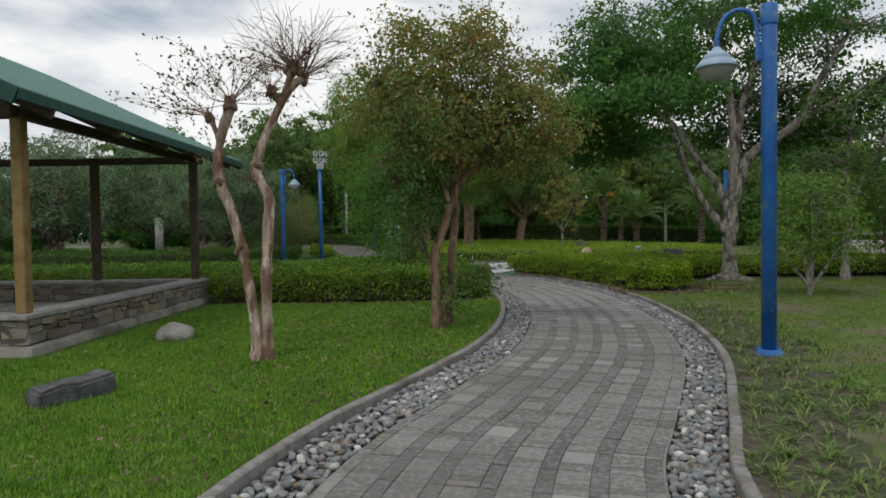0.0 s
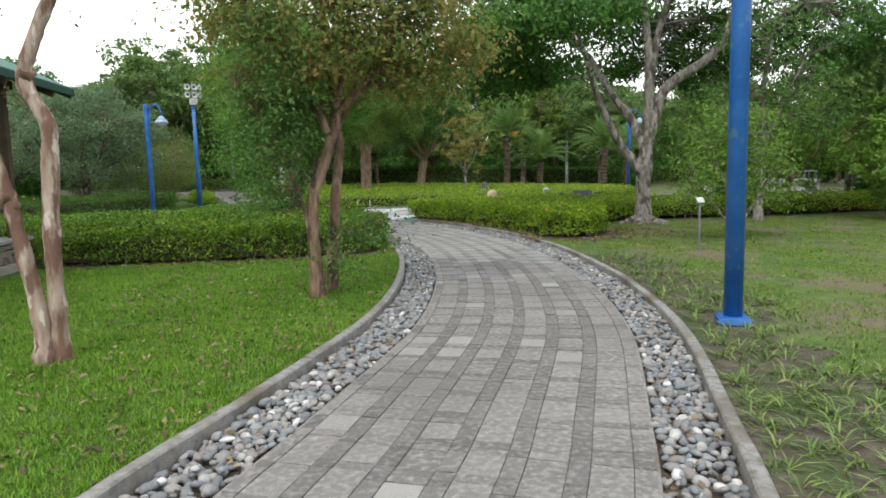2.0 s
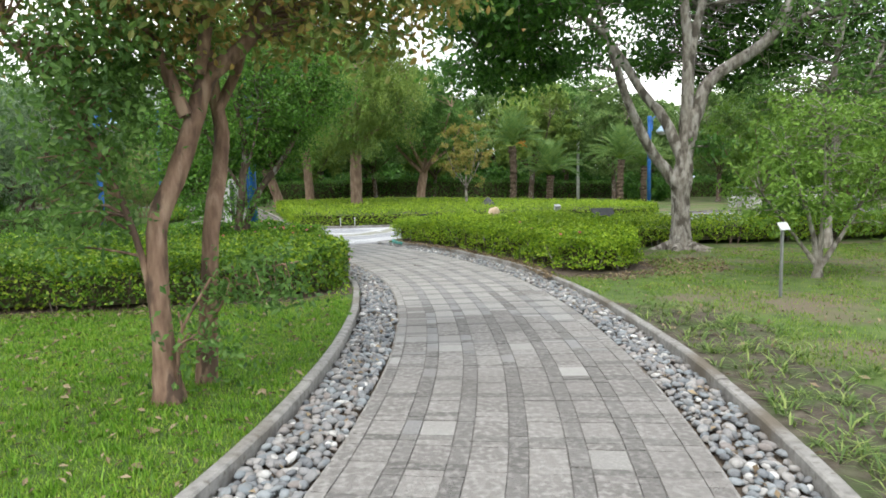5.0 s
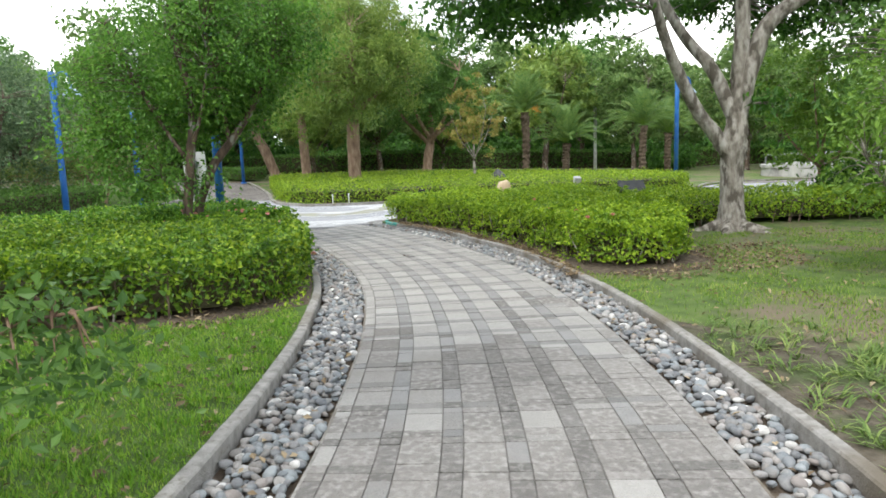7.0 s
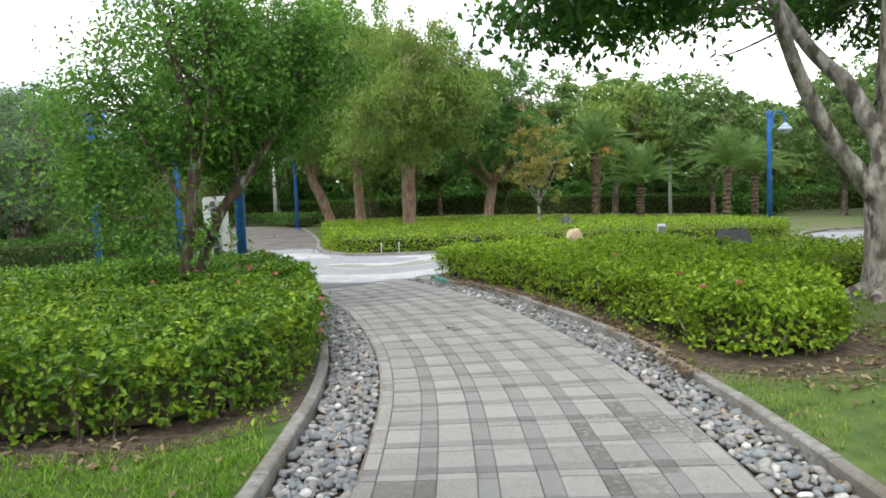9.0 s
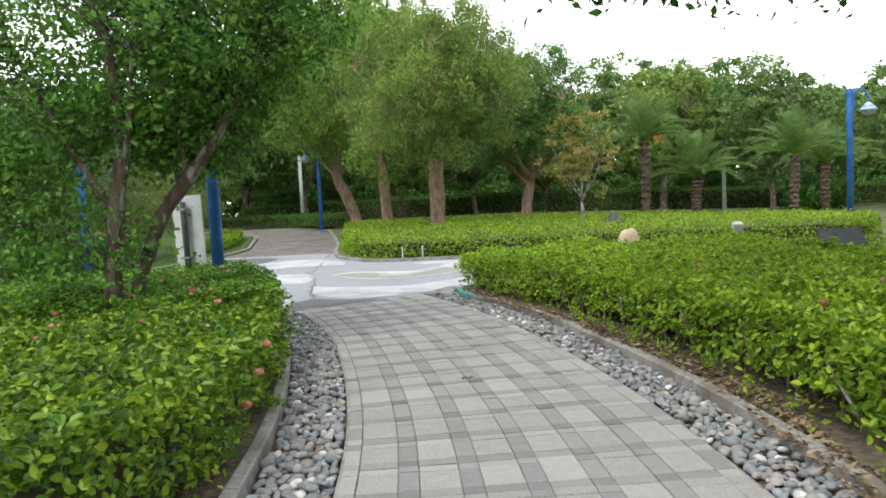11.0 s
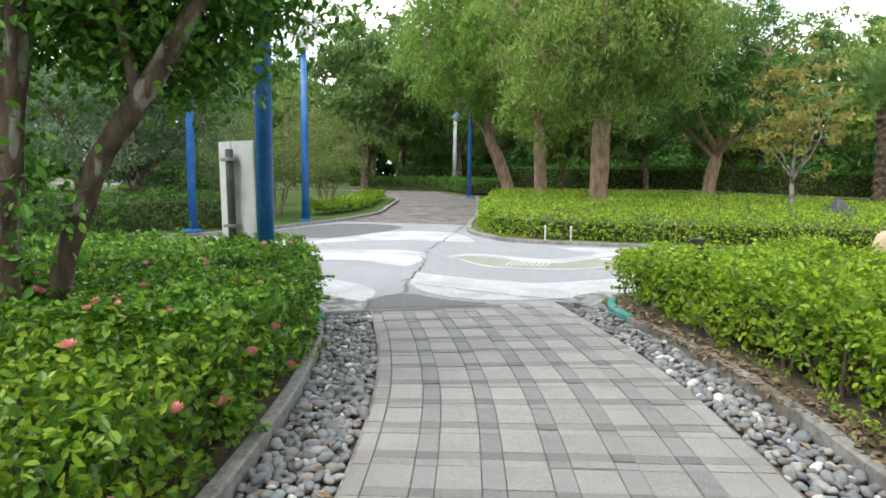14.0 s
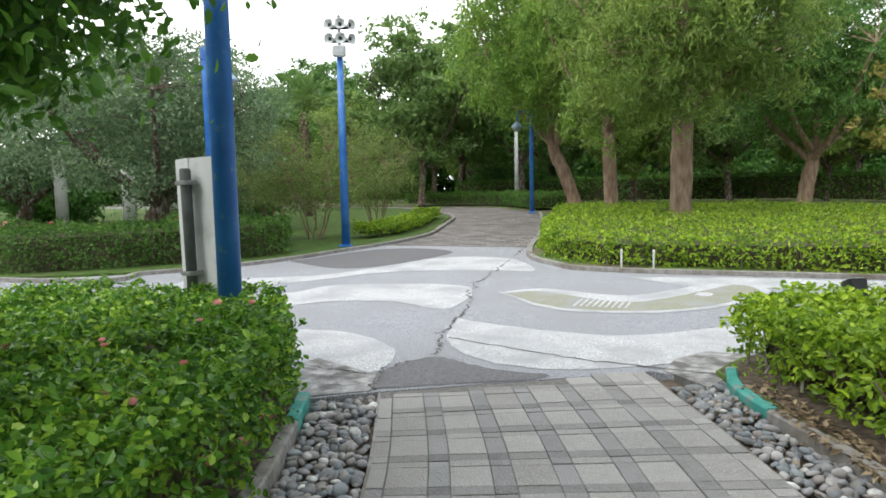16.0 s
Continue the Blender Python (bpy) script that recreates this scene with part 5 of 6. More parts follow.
# bronzing tree leaning over the lawn
tree("bronzing_tree", "small multi-stemmed tree with reddish bark and bronzing leaves", (-0.1, 10.2, LAWN_Z - 0.02), [
    [(0, 0, 0, 0.12), (-0.02, 0, 0.4, 0.078), (-0.02, 0, 1.2, 0.072), (0.12, 0.06, 1.6, 0.07), (0.25, 0.14, 2.0, 0.066), (0.34, 0.18, 2.28, 0.062), (0.64, 0.15, 2.54, 0.05), (0.85, 0.1, 3.0, 0.04), (1.05, 0.1, 3.7, 0.025)],
    [(0.16, 0.42, 0, 0.09), (0.2, 0.44, 0.6, 0.068), (0.25, 0.48, 1.25, 0.064), (0.30, 0.6, 1.6, 0.062), (0.32, 0.68, 1.9, 0.06), (0.29, 0.66, 2.2, 0.052), (0.2, 0.45, 3.2, 0.04), (0.15, 0.2, 4.2, 0.02)],
    [(0.30, 0.66, 2.1, 0.045), (0.5, 0.65, 2.5, 0.035), (0.7, 0.6, 3.2, 0.02)],
    [(0.2, 0.08, 2.0, 0.05), (-0.05, 0.1, 2.6, 0.04), (-0.5, 0.1, 3.2, 0.03), (-0.9, 0.1, 3.8, 0.015)],
    [(0.3, 0.1, 2.3, 0.045), (0.42, -0.05, 2.75, 0.04), (0.5, -0.2, 3.4, 0.02)],
    [(-0.05, 0.02, 0.2, 0.025), (-0.12, -0.05, 1.1, 0.022), (-0.4, -0.1, 1.9, 0.018), (-0.8, -0.2, 2.5, 0.012)],
    [(0.08, -0.03, 0.1, 0.015), (0.12, -0.1, 0.5, 0.012), (0.35, -0.15, 0.9, 0.008)],
    [(0.22, 0.35, 0.5, 0.014), (0.5, 0.3, 0.85, 0.010), (0.9, 0.25, 0.95, 0.005)],
], [(0.1, 0.1, 3.4, 1.15, 1.05, 0.9, 84), (0.9, 0.0, 3.1, 0.8, 0.8, 0.7, 74), (1.55, 0.3, 3.1, 0.7, 0.65, 0.75, 66), (-0.85, 0.2, 3.6, 0.6, 0.65, 0.5, 34), (0.1, 0.0, 4.2, 1.1, 0.9, 0.5, 60), (-0.45, 0.1, 4.6, 0.35, 0.4, 0.35, 18), (0.75, 0.1, 4.65, 0.4, 0.4, 0.4, 22), (1.4, 0.2, 4.0, 0.5, 0.5, 0.45, 24), (0.3, 0.1, 2.75, 1.1, 0.8, 0.4, 36)],
    M_BARK_RED, M_LEAF_BRONZE, 56, 0.19, (0.04, 0.084), 0.55, 0.3, 0.6, 0.011, oval=True,
    extra=[([(-0.42, 0.0, 2.8, 0.55, 0.8, 0.7, 54), (-0.38, -0.1, 1.95, 0.42, 0.45, 0.65, 40), (-0.6, 0.1, 1.4, 0.28, 0.3, 0.3, 12), (0.3, 0.05, 0.55, 0.2, 0.25, 0.35, 8), (0.66, 0.28, 0.85, 0.34, 0.2, 0.16, 12), (-0.3, 0.2, 2.3, 0.55, 0.6, 0.5, 30)], M_LEAF_STEM, 56, 0.16, (0.04, 0.075))])

# large spreading tree
tree("spreading_tree", "large spreading tree with pale grey bark and dense dark leaves", (8.14, 18.72, LAWN_Z - 0.03), [
    [(0, 0, 0, 0.38), (0.0, 0, 0.18, 0.26), (0.0, 0, 0.5, 0.2), (0.0, 0, 1.1, 0.185), (0.02, 0, 1.5, 0.22), (0.06, 0, 1.8, 0.19), (0.1, 0.02, 2.4, 0.15), (0.14, 0.05, 4.1, 0.11), (0.02, 0.1, 5.6, 0.09), (-0.3, 0.1, 7.2, 0.06)],
    [(-0.05, 0, 1.35, 0.15), (-0.35, 0, 1.72, 0.12), (-0.75, -0.05, 2.2, 0.105), (-1.3, -0.2, 3.15, 0.085), (-1.8, -0.3, 4.5, 0.065), (-2.5, -0.5, 6.1, 0.05)],
    [(0.12, 0.02, 2.1, 0.16), (0.28, -0.05, 2.9, 0.15), (0.62, -0.1, 3.6, 0.13), (1.75, -0.3, 4.4, 0.115), (2.35, -0.4, 5.6, 0.09), (3.2, -0.5, 7.0, 0.05)],
    [(1.8, -0.3, 4.45, 0.07), (2.6, -0.6, 4.9, 0.055), (3.8, -0.9, 5.5, 0.03)],
    [(0.14, 0.05, 3.9, 0.10), (0.45, 0.1, 5.1, 0.085), (0.85, 0.2, 6.3, 0.05)],
    [(0.05, 0.0, 1.9, 0.13), (-0.3, 0.2, 2.8, 0.11), (-0.65, 0.5, 3.4, 0.09), (-1.3, 0.9, 4.6, 0.08), (-2.4, 1.2, 5.6, 0.04)],
    [(-1.75, -0.3, 4.4, 0.06), (-2.6, -0.6, 4.75, 0.045), (-3.6, -0.8, 4.6, 0.03), (-4.4, -0.8, 4.1, 0.012)],
    [(0.1, 0.1, 2.6, 0.12), (0.5, 0.6, 3.9, 0.09), (1.0, 1.2, 5.4, 0.05)],
    [(0.1, 0.02, 0.12, 0.13), (0.45, -0.1, 0.03, 0.08), (0.75, -0.15, -0.03, 0.04)],
    [(-0.1, -0.1, 0.12, 0.13), (-0.3, -0.4, 0.03, 0.09), (-0.45, -0.6, -0.03, 0.04)],
    [(0.1, -0.15, 0.12, 0.13), (0.2, -0.5, 0.03, 0.08), (0.4, -0.8, -0.03, 0.03)],
    [(-0.15, 0.05, 0.12, 0.13), (-0.5, 0.05, 0.03, 0.08), (-0.75, 0.15, -0.03, 0.04)],
], [(-3.9, -0.6, 5.9, 1.6, 1.5, 1.3, 84), (-1.8, 1.2, 6.9, 2.4, 2.0, 1.6, 150), (1.2, 1.3, 7.4, 2.7, 2.1, 1.6, 135), (4.0, 0.4, 6.7, 2.2, 2.2, 1.4, 54), (3.8, 2.0, 5.1, 2.0, 1.0, 1.0, 90), (-0.6, 2.2, 5.0, 2.8, 1.2, 1.3, 84), (2.2, 2.3, 4.9, 2.6, 1.2, 1.2, 145), (5.2, -0.2, 5.0, 1.5, 1.5, 0.9, 80), (-2.6, -1.2, 5.9, 1.3, 1.1, 0.9, 60), (-4.2, -2.0, 4.3, 1.0, 0.9, 0.5, 34), (-4.1, -0.6, 3.75, 1.1, 0.9, 0.45, 40), (-3.0, -0.9, 3.9, 0.9, 0.8, 0.4, 26), (0.4, -1.8, 7.2, 2.0, 1.3, 1.0, 60), (0.5, 0, 2.35, 0.25, 0.25, 0.3, 4), (-4.4, -2.6, 4.35, 1.3, 1.0, 0.4, 62), (-3.0, -3.4, 4.6, 1.2, 0.9, 0.5, 50)],
    M_BARK_GREY, M_LEAF_DEEP, 50, 0.24, (0.09, 0.18), 0.5, 0.35, 0.7, 0.022, 0.6, sides=14)

# twin-stemmed tree in the near hedge
tree("hedge_tree", "dark-barked twin-stemmed tree growing out of the hedge", (-0.95, 18.85, LAWN_Z - 0.02), [
    [(-0.08, -0.12, 0, 0.12), (-0.05, -0.14, 0.7, 0.08), (0.02, -0.15, 1.2, 0.078), (0.07, -0.15, 1.6, 0.074), (0.15, -0.13, 2.2, 0.066), (0.08, -0.05, 2.8, 0.055), (-0.1, 0, 3.5, 0.04), (-0.3, 0, 4.3, 0.02)],
    [(0.0, 0.1, 0, 0.12), (0.05, 0.14, 0.7, 0.074), (0.18, 0.18, 1.1, 0.07), (0.36, 0.2, 1.5, 0.068), (0.64, 0.24, 1.85, 0.066), (0.98, 0.3, 2.35, 0.055), (1.28, 0.5, 3.0, 0.042), (1.5, 0.7, 3.9, 0.02)],
    [(0.05, -0.15, 1.5, 0.04), (-0.3, -0.2, 2.1, 0.03), (-0.7, -0.2, 2.9, 0.02), (-1.0, -0.2, 3.6, 0.01)],
    [(0.6, 0.24, 1.82, 0.035), (0.55, 0.1, 2.5, 0.028), (0.4, -0.2, 3.5, 0.015)],
    [(0.08, -0.14, 1.7, 0.035), (0.3, -0.3, 2.2, 0.025), (0.5, -0.5, 2.9, 0.015)],
    [(-0.05, -0.13, 0.9, 0.022), (-0.45, -0.2, 1.4, 0.015), (-0.9, -0.2, 1.9, 0.008)],
], [(0.1, 0, 3.3, 1.35, 1.2, 1.0, 125), (-0.9, -0.1, 2.6, 0.8, 0.8, 0.8, 70), (-1.5, 0.0, 2.2, 0.6, 0.7, 0.7, 28), (1.0, 0.4, 3.4, 1.0, 0.9, 0.8, 84), (1.7, 0.9, 3.7, 0.7, 0.7, 0.7, 44), (0.3, 0, 4.4, 1.1, 1.1, 0.8, 66), (-0.9, -0.2, 1.6, 0.5, 0.4, 0.55, 18), (-0.5, -0.15, 1.1, 0.5, 0.35, 0.3, 11), (0.1, -0.2, 1.1, 0.3, 0.25, 0.25, 5), (-0.25, -0.2, 1.8, 0.5, 0.4, 0.4, 11), (0.5, 0.75, 2.5, 0.75, 0.55, 0.38, 62), (0.25, 0.75, 2.2, 0.6, 0.5, 0.32, 50), (1.15, 0.95, 2.85, 0.55, 0.5, 0.35, 40), (0.5, 1.1, 3.5, 1.0, 0.9, 0.9, 84), (0.25, 0.1, 2.4, 0.7, 0.5, 0.3, 28)],
    M_BARK_DARK, M_LEAF_HEDGE, 64, 0.2, (0.04, 0.084), 0.55, 0.3, 0.8, 0.010, oval=True)

# small shrubby trees on the right lawn
tree("shrubby_tree", "small open multi-stemmed tree with light green leaves", (7.9, 14.2, LAWN_Z - 0.02), [
    [(0, 0, 0, 0.09), (0.0, 0, 0.25, 0.05), (-0.15, 0, 0.9, 0.03), (-0.5, 0, 1.8, 0.015)],
    [(0.02, 0, 0.15, 0.05), (0.15, 0.1, 0.9, 0.03), (0.3, 0.1, 2.0, 0.012)],
    [(0.02, 0, 0.15, 0.045), (0.4, -0.1, 0.8, 0.025), (0.8, -0.1, 1.5, 0.012)],
    [(0.0, 0, 0.2, 0.04), (-0.35, 0.1, 0.7, 0.022), (-0.85, 0.1, 1.3, 0.012)],
    [(0.0, 0, 0.2, 0.04), (0.0, -0.1, 1.2, 0.022), (-0.1, -0.2, 2.4, 0.01)],
], [(0, 0, 1.9, 0.95, 0.9, 0.9, 95), (0.55, 0, 1.3, 0.7, 0.7, 0.65, 42), (-0.6, 0, 1.35, 0.7, 0.7, 0.65, 42)], M_BARK_GREY, M_LEAF_LIME, 30, 0.17, (0.06, 0.11), 0.45, 0.3, 0.5, 0.009)
tree("slender_tree", "slender grey-barked tree on the worn lawn", (11.0, 18.0, LAWN_Z - 0.02), [
    [(0, 0, 0, 0.16), (0, 0, 0.6, 0.10), (0.1, 0, 1.8, 0.09), (0.0, 0, 3.2, 0.07), (0.3, 0, 5, 0.04)],
    [(0.05, 0, 1.9, 0.06), (0.6, 0, 3.0, 0.05), (1.2, 0, 4.2, 0.03)],
], [(0.3, 0, 4.2, 1.8, 1.7, 1.4, 80), (1.2, 0, 3.0, 1.2, 1.2, 0.9, 36), (-1.0, 0, 2.8, 1.0, 1.0, 0.9, 30)], M_BARK_GREY, M_LEAF_MID, 26, 0.26, (0.10, 0.17), 0.45, 0.3, 0.5, 0.02)


def crown_tree(name, label, at, h, w, trunk_h, r, bark, leaf, clumps, per, size, lean=0.0, flat=0.5, droop=0.6, aspect=0.35, forks=4, category="tree", group="", base=0.0, tall=0.6):
    """A free-standing tree: a stem, forks, and a crown of several lobes."""
    limbs = [[(0, 0, 0, r * 1.5), (0.02, 0, 0.3, r * 1.05), (lean * 0.5, 0, trunk_h * 0.6, r), (lean, 0.05, trunk_h, r * 0.85), (lean * 1.2, 0, trunk_h + 0.3 * (h - trunk_h), r * 0.35)]]
    for k in range(forks):
        a = 2 * math.pi * (k + 0.3 * rng.random()) / forks
        limbs.append([(lean * 0.8, 0, trunk_h * (0.85 + 0.25 * rng.random()), r * 0.5), (lean + 0.2 * w * math.cos(a), 0.2 * w * math.sin(a), trunk_h + 0.22 * (h - trunk_h), r * 0.3), (lean + 0.36 * w * math.cos(a), 0.36 * w * math.sin(a), trunk_h + 0.55 * (h - trunk_h), r * 0.15)])
    mid = trunk_h + base
    hz = (h - mid) / 2
    lobes = [(lean, 0, mid + hz, w * 0.27, w * 0.27, hz * 0.66, clumps // 3)]
    n_l = 17
    for k in range(n_l):
        u = 1 - 2 * (k + 0.5) / n_l
        a = 2.4 * k + 0.5 * rng.random()
        ring_ = math.sqrt(1 - u * u) * (1.08 if u < 0.2 else 0.95)
        big = 0.8 + 0.45 * rng.random()
        lobes.append((lean + 0.33 * w * ring_ * math.cos(a), 0.33 * w * ring_ * math.sin(a), mid + hz * (1 + 0.74 * u) + 0.1 * hz * rng.normal(), w * 0.165 * big, w * 0.165 * big, hz * 0.33 * big, int(clumps * 0.85 / n_l * big) + 1))
    return tree(name, label, at, limbs, lobes, bark, leaf, per, w * (0.031 if tall < 1 else 0.024), size, aspect, flat, droop, r * 0.07, 0.3, 9, category=category, group=group, tall=tall)


g = LAWN_Z - 0.02
crown_tree("willowy_tree", "tall tree with a thick tan trunk and feathery olive-green crown", stand(1.4, 35.6), 8.3, 7.4, 3.2, 0.27, M_BARK_TAN, M_LEAF_WILLOW, 520, 84, (0.10, 0.24), 0.05, 0.2, 1.3, 0.26, base=-0.7, tall=1.2)
crown_tree("willowy_tree", "tan-trunked tree with a feathery light green crown", stand(-0.95, 40.3), 10.2, 6.2, 3.2, 0.22, M_BARK_TAN, M_LEAF_LIGHT, 420, 76, (0.12, 0.26), -0.1, 0.2, 1.3, 0.27, base=-0.6, tall=1.2)
crown_tree("willowy_tree", "leaning tan-trunked tree with a mid-green crown", stand(-3.0, 44.8), 12.2, 9.2, 2.8, 0.27, M_BARK_TAN, M_LEAF_LIGHT, 560, 74, (0.14, 0.30), -0.9, 0.2, 1.1, 0.3, base=-0.2, tall=1.2)
crown_tree("park_tree", "spreading forked tree with dull green leaves", stand(5.5, 47.2), 8.6, 8.2, 2.0, 0.28, M_BARK_TAN, M_LEAF_MID, 420, 48, (0.16, 0.32), 0.3, 0.2, 0.8, 0.3, 5, base=0.4)
crown_tree("sapling", "young tree with yellowing leaves and a thin pale trunk", stand(6.1, 33.6), 4.4, 2.7, 1.2, 0.055, M_BARK_GREY, M_LEAF_GOLD, 75, 26, (0.10, 0.18), 0, 0.3, 0.6, 0.4)
for x, y, h, w in ((-7.7, 33.0, 3.8, 3.7), (-8.4, 37.8, 3.3, 3.6), (-10.9, 35.5, 3.2, 3.2)):
    tree("shrub", "round multi-stemmed shrub with light green leaves", stand(x, y), [[(0.2 * math.cos(a), 0.2 * math.sin(a), 0, 0.02), (0.38 * math.cos(a + 0.5), 0.38 * math.sin(a + 0.5), 0.7, 0.017), (0.26 * w * math.cos(a), 0.26 * w * math.sin(a), 0.6 * h, 0.009)] for a in np.linspace(0, 5.6, 8)],
         [(0, 0, h * 0.6, w * 0.42, w * 0.42, h * 0.38, 120), (0.2 * w, 0, h * 0.42, w * 0.28, w * 0.3, h * 0.25, 40), (-0.22 * w, 0, h * 0.45, w * 0.28, w * 0.3, h * 0.25, 40)], M_BARK_TAN, M_LEAF_SHRUB, 54, 0.2, (0.05, 0.10), 0.45, 0.3, 0.4, 0.010, category="shrub", group="shrubs on the far lawn")
crown_tree("olive_tree", "gnarled dark tree with a broad grey-green crown", stand(-10.0, 29.6), 5.2, 6.4, 1.2, 0.24, M_BARK_DARK, M_LEAF_OLIVE, 420, 64, (0.07, 0.14), 0.3, 0.3, 0.2, 0.45, 6)
crown_tree("olive_tree", "gnarled dark tree with a broad grey-green crown", stand(-16.5, 28.5), 5.4, 7.0, 1.2, 0.24, M_BARK_DARK, M_LEAF_OLIVE, 300, 40, (0.10, 0.2), -0.2, 0.3, 0.2, 0.45, 5)
o3 = crown_tree("olive_tree", "dark grey-green tree beyond the pavilion", stand(-20.5, 34), 6.5, 8.5, 1.0, 0.26, M_BARK_DARK, M_LEAF_OLIVE, 300, 40, (0.12, 0.24), 0.2, 0.3, 0.2, 0.45, 5)
copy_thing(o3, pose(-27, 28, g + float(rise( 28)), 0, 0, 120))
copy_thing(o3, pose(-23, 22, g + float(rise( 22)), 0, 0, 220))
copy_thing(o3, pose(-16, 37, g + float(rise( 37)), 0, 0, 60))


def palm(at, h, turn, label, fruit=False):
    t = thing("palm", label, "palm", "feather palms", pose(*at, 0, 0, turn))
    n_ = 26
    z = np.linspace(0, h, n_)
    v, f = tubes([(np.column_stack([0.05 * np.sin(z), 0.04 * np.cos(z), z]), 0.15 + 0.035 * (np.arange(n_) % 2) + 0.07 * np.clip(z / h - 0.7, 0, 1))], 12, 0.12)
    link("trunk", mesh_np("trunk", v, f, M_BARK_PALM), t, "fibrous palm trunk")
    vs, fs, rach, n = [], [], [], 0
    for k in range(38):
        a = 2.4 * k + 0.3 * rng.normal()
        el = 1.5 - 1.1 * (k / 38) ** 1.1
        ln = 1.75 + 0.5 * rng.random()
        u = np.linspace(0, 1, 12)
        bend = 0.10 + 0.42 * (k / 38) + 0.1 * rng.random()
        r = ln * (u * math.cos(el) + 0.16 * u ** 2)
        zz = h + 0.05 + ln * (u * math.sin(el) - bend * u ** 2.3)
        c = np.column_stack([r * math.cos(a), r * math.sin(a), zz])
        rach.append((c, np.linspace(0.022, 0.004, 12)))
        side = np.array([-math.sin(a), math.cos(a), 0])
        fwd = np.gradient(c, axis=0)
        fwd /= np.linalg.norm(fwd, axis=1)[:, None]
        up_ = np.cross(side, fwd)
        up_ *= np.sign(up_[:, 2:3] + 1e-6)
        m_ = 40
        uu = np.linspace(0.14, 0.995, m_)
        for s_ in (-1, 1):
            p = np.column_stack([np.interp(uu, u, c[:, i]) for i in range(3)])
            fw = np.column_stack([np.interp(uu, u, fwd[:, i]) for i in range(3)])
            uw = np.column_stack([np.interp(uu, u, up_[:, i]) for i in range(3)])
            L = (0.36 * np.sin(math.pi * np.clip(uu, 0.12, 0.93)) ** 0.5 + 0.06)[:, None]
            d = side * s_ * 0.62 + fw * 0.72 + uw * 0.32 + rng.normal(size=(m_, 3)) * 0.09
            tip = p + d * L - np.array([0, 0, 0.10]) * L
            wv = fw * 0.011
            vs.append(np.stack([p - wv, p + wv, p + d * L * 0.55 + wv, tip], 1).reshape(-1, 3))
            fs.append(n + np.arange(4 * m_).reshape(-1, 4))
            n += 4 * m_
    v, f = tubes(rach, 4)
    link("frond_ribs", mesh_np("frond_ribs", v, f, M_LEAF_LIME), t)["kind"] = "stuff"
    link("frond_crown", mesh_np("frond_crown", np.concatenate(vs), np.concatenate(fs), M_PALM), t)
    if fruit:
        q = rng.normal(size=(60, 3)) * [0.09, 0.09, 0.1] + [0.42, -0.35, h + 0.12]
        v, f = leaf_quads(q, (0.05, 0.09), 0.9, 0.2, oval=True)
        link("fruit_cluster", mesh_np("fruit_cluster", v, f, M_FRUIT), t, "orange date cluster")["kind"] = "stuff"
    return t


palm(stand(9.1, 37.5), 3.1, 0, "feather palm with a fibrous trunk and orange dates", True)
palm(stand(11.1, 37.8), 1.7, 40, "short feather palm with a fibrous trunk")
palm(stand(15.3, 38.9), 2.5, 80, "feather palm with a fibrous trunk")
palm(stand(-14.2, 42.5), 4.5, 10, "tall feather palm behind shrubs")
palm(stand(17.6, 41), 2.2, 130, "feather palm with a fibrous trunk")

for x, y, hh, ww in ((12.6, 22.6, 4.4, 3.6), (15.6, 23.2, 4.8, 4.2), (18.5, 22.6, 4.6, 4.2), (13.8, 16.8, 3.2, 3.2)):
    crown_tree("lime_tree", "low bushy tree with bright yellow-green leaves", stand(x, y), hh, ww, 0.8, 0.08, M_BARK_TAN, M_LEAF_LIME, 150, 34, (0.09, 0.17), 0.1, 0.3, 0.5, 0.45, 5, base=-0.3)

# woods all round
bases = [crown_tree("woodland_tree", "woodland tree with a dull green crown", stand(x, y), h, w, th, 0.2, M_BARK_DARK, lf, 260, 34, (0.26, 0.52), 0.2, 0.2, 0.5, 0.4)
         for x, y, h, w, th, lf in ((-9, 66, 10.5, 9, 2.4, M_LEAF_FAR), (1, 67, 11.5, 9.5, 2.6, M_LEAF_MID), (10.5, 66, 9.5, 8.5, 2.2, M_LEAF_FAR), (14, 52, 8.5, 7.5, 2.2, M_LEAF_WILLOW))]
wood = []
for k in range(13):
    wood.append((-34 + 6.3 * k + rng.normal() * 1.2, 71 + rng.normal() * 3 + 0.02 * k, 0.9 + 0.35 * rng.random()))
for x, y, s in ((20, 62, 0.95), (26, 58, 0.9), (31, 52, 0.95), (25, 46, 0.75), (33, 42, 0.9), (38, 34, 0.95), (30, 37, 0.7), (40, 24, 1.0), (24, 27, 0.7), (29, 20, 0.85), (19, 24.5, 0.55), (-13, 52, 1.0), (-19, 47, 0.56), (-26, 44, 0.66), (-34, 38, 0.75), (-33, 30, 1.0), (-38, 20, 1.0), (-14, 61, 1.2), (-21, 58, 0.92), (-40, 8, 1.0), (-34, -8, 1.0), (-16, -22, 1.0), (2, -26, 1.0), (20, -22, 1.0), (34, -6, 1.0), (36, 10, 1.0), (7.5, 56, 0.8), (19.5, 50, 0.8), (-8.5, 57, 1.0), (3, 55, 0.85), (-1.5, 53, 0.7), (16.5, 18.6, 0.62), (19, 15, 0.7)):
    wood.append((x, y, s))
for i, (x, y, s) in enumerate(wood):
    c = copy_thing(bases[i % 4], pose(*stand(x, y), 0, 0, 47 * i) @ Matrix.Scale(s, 4))
    c.scale = (s, s, s)

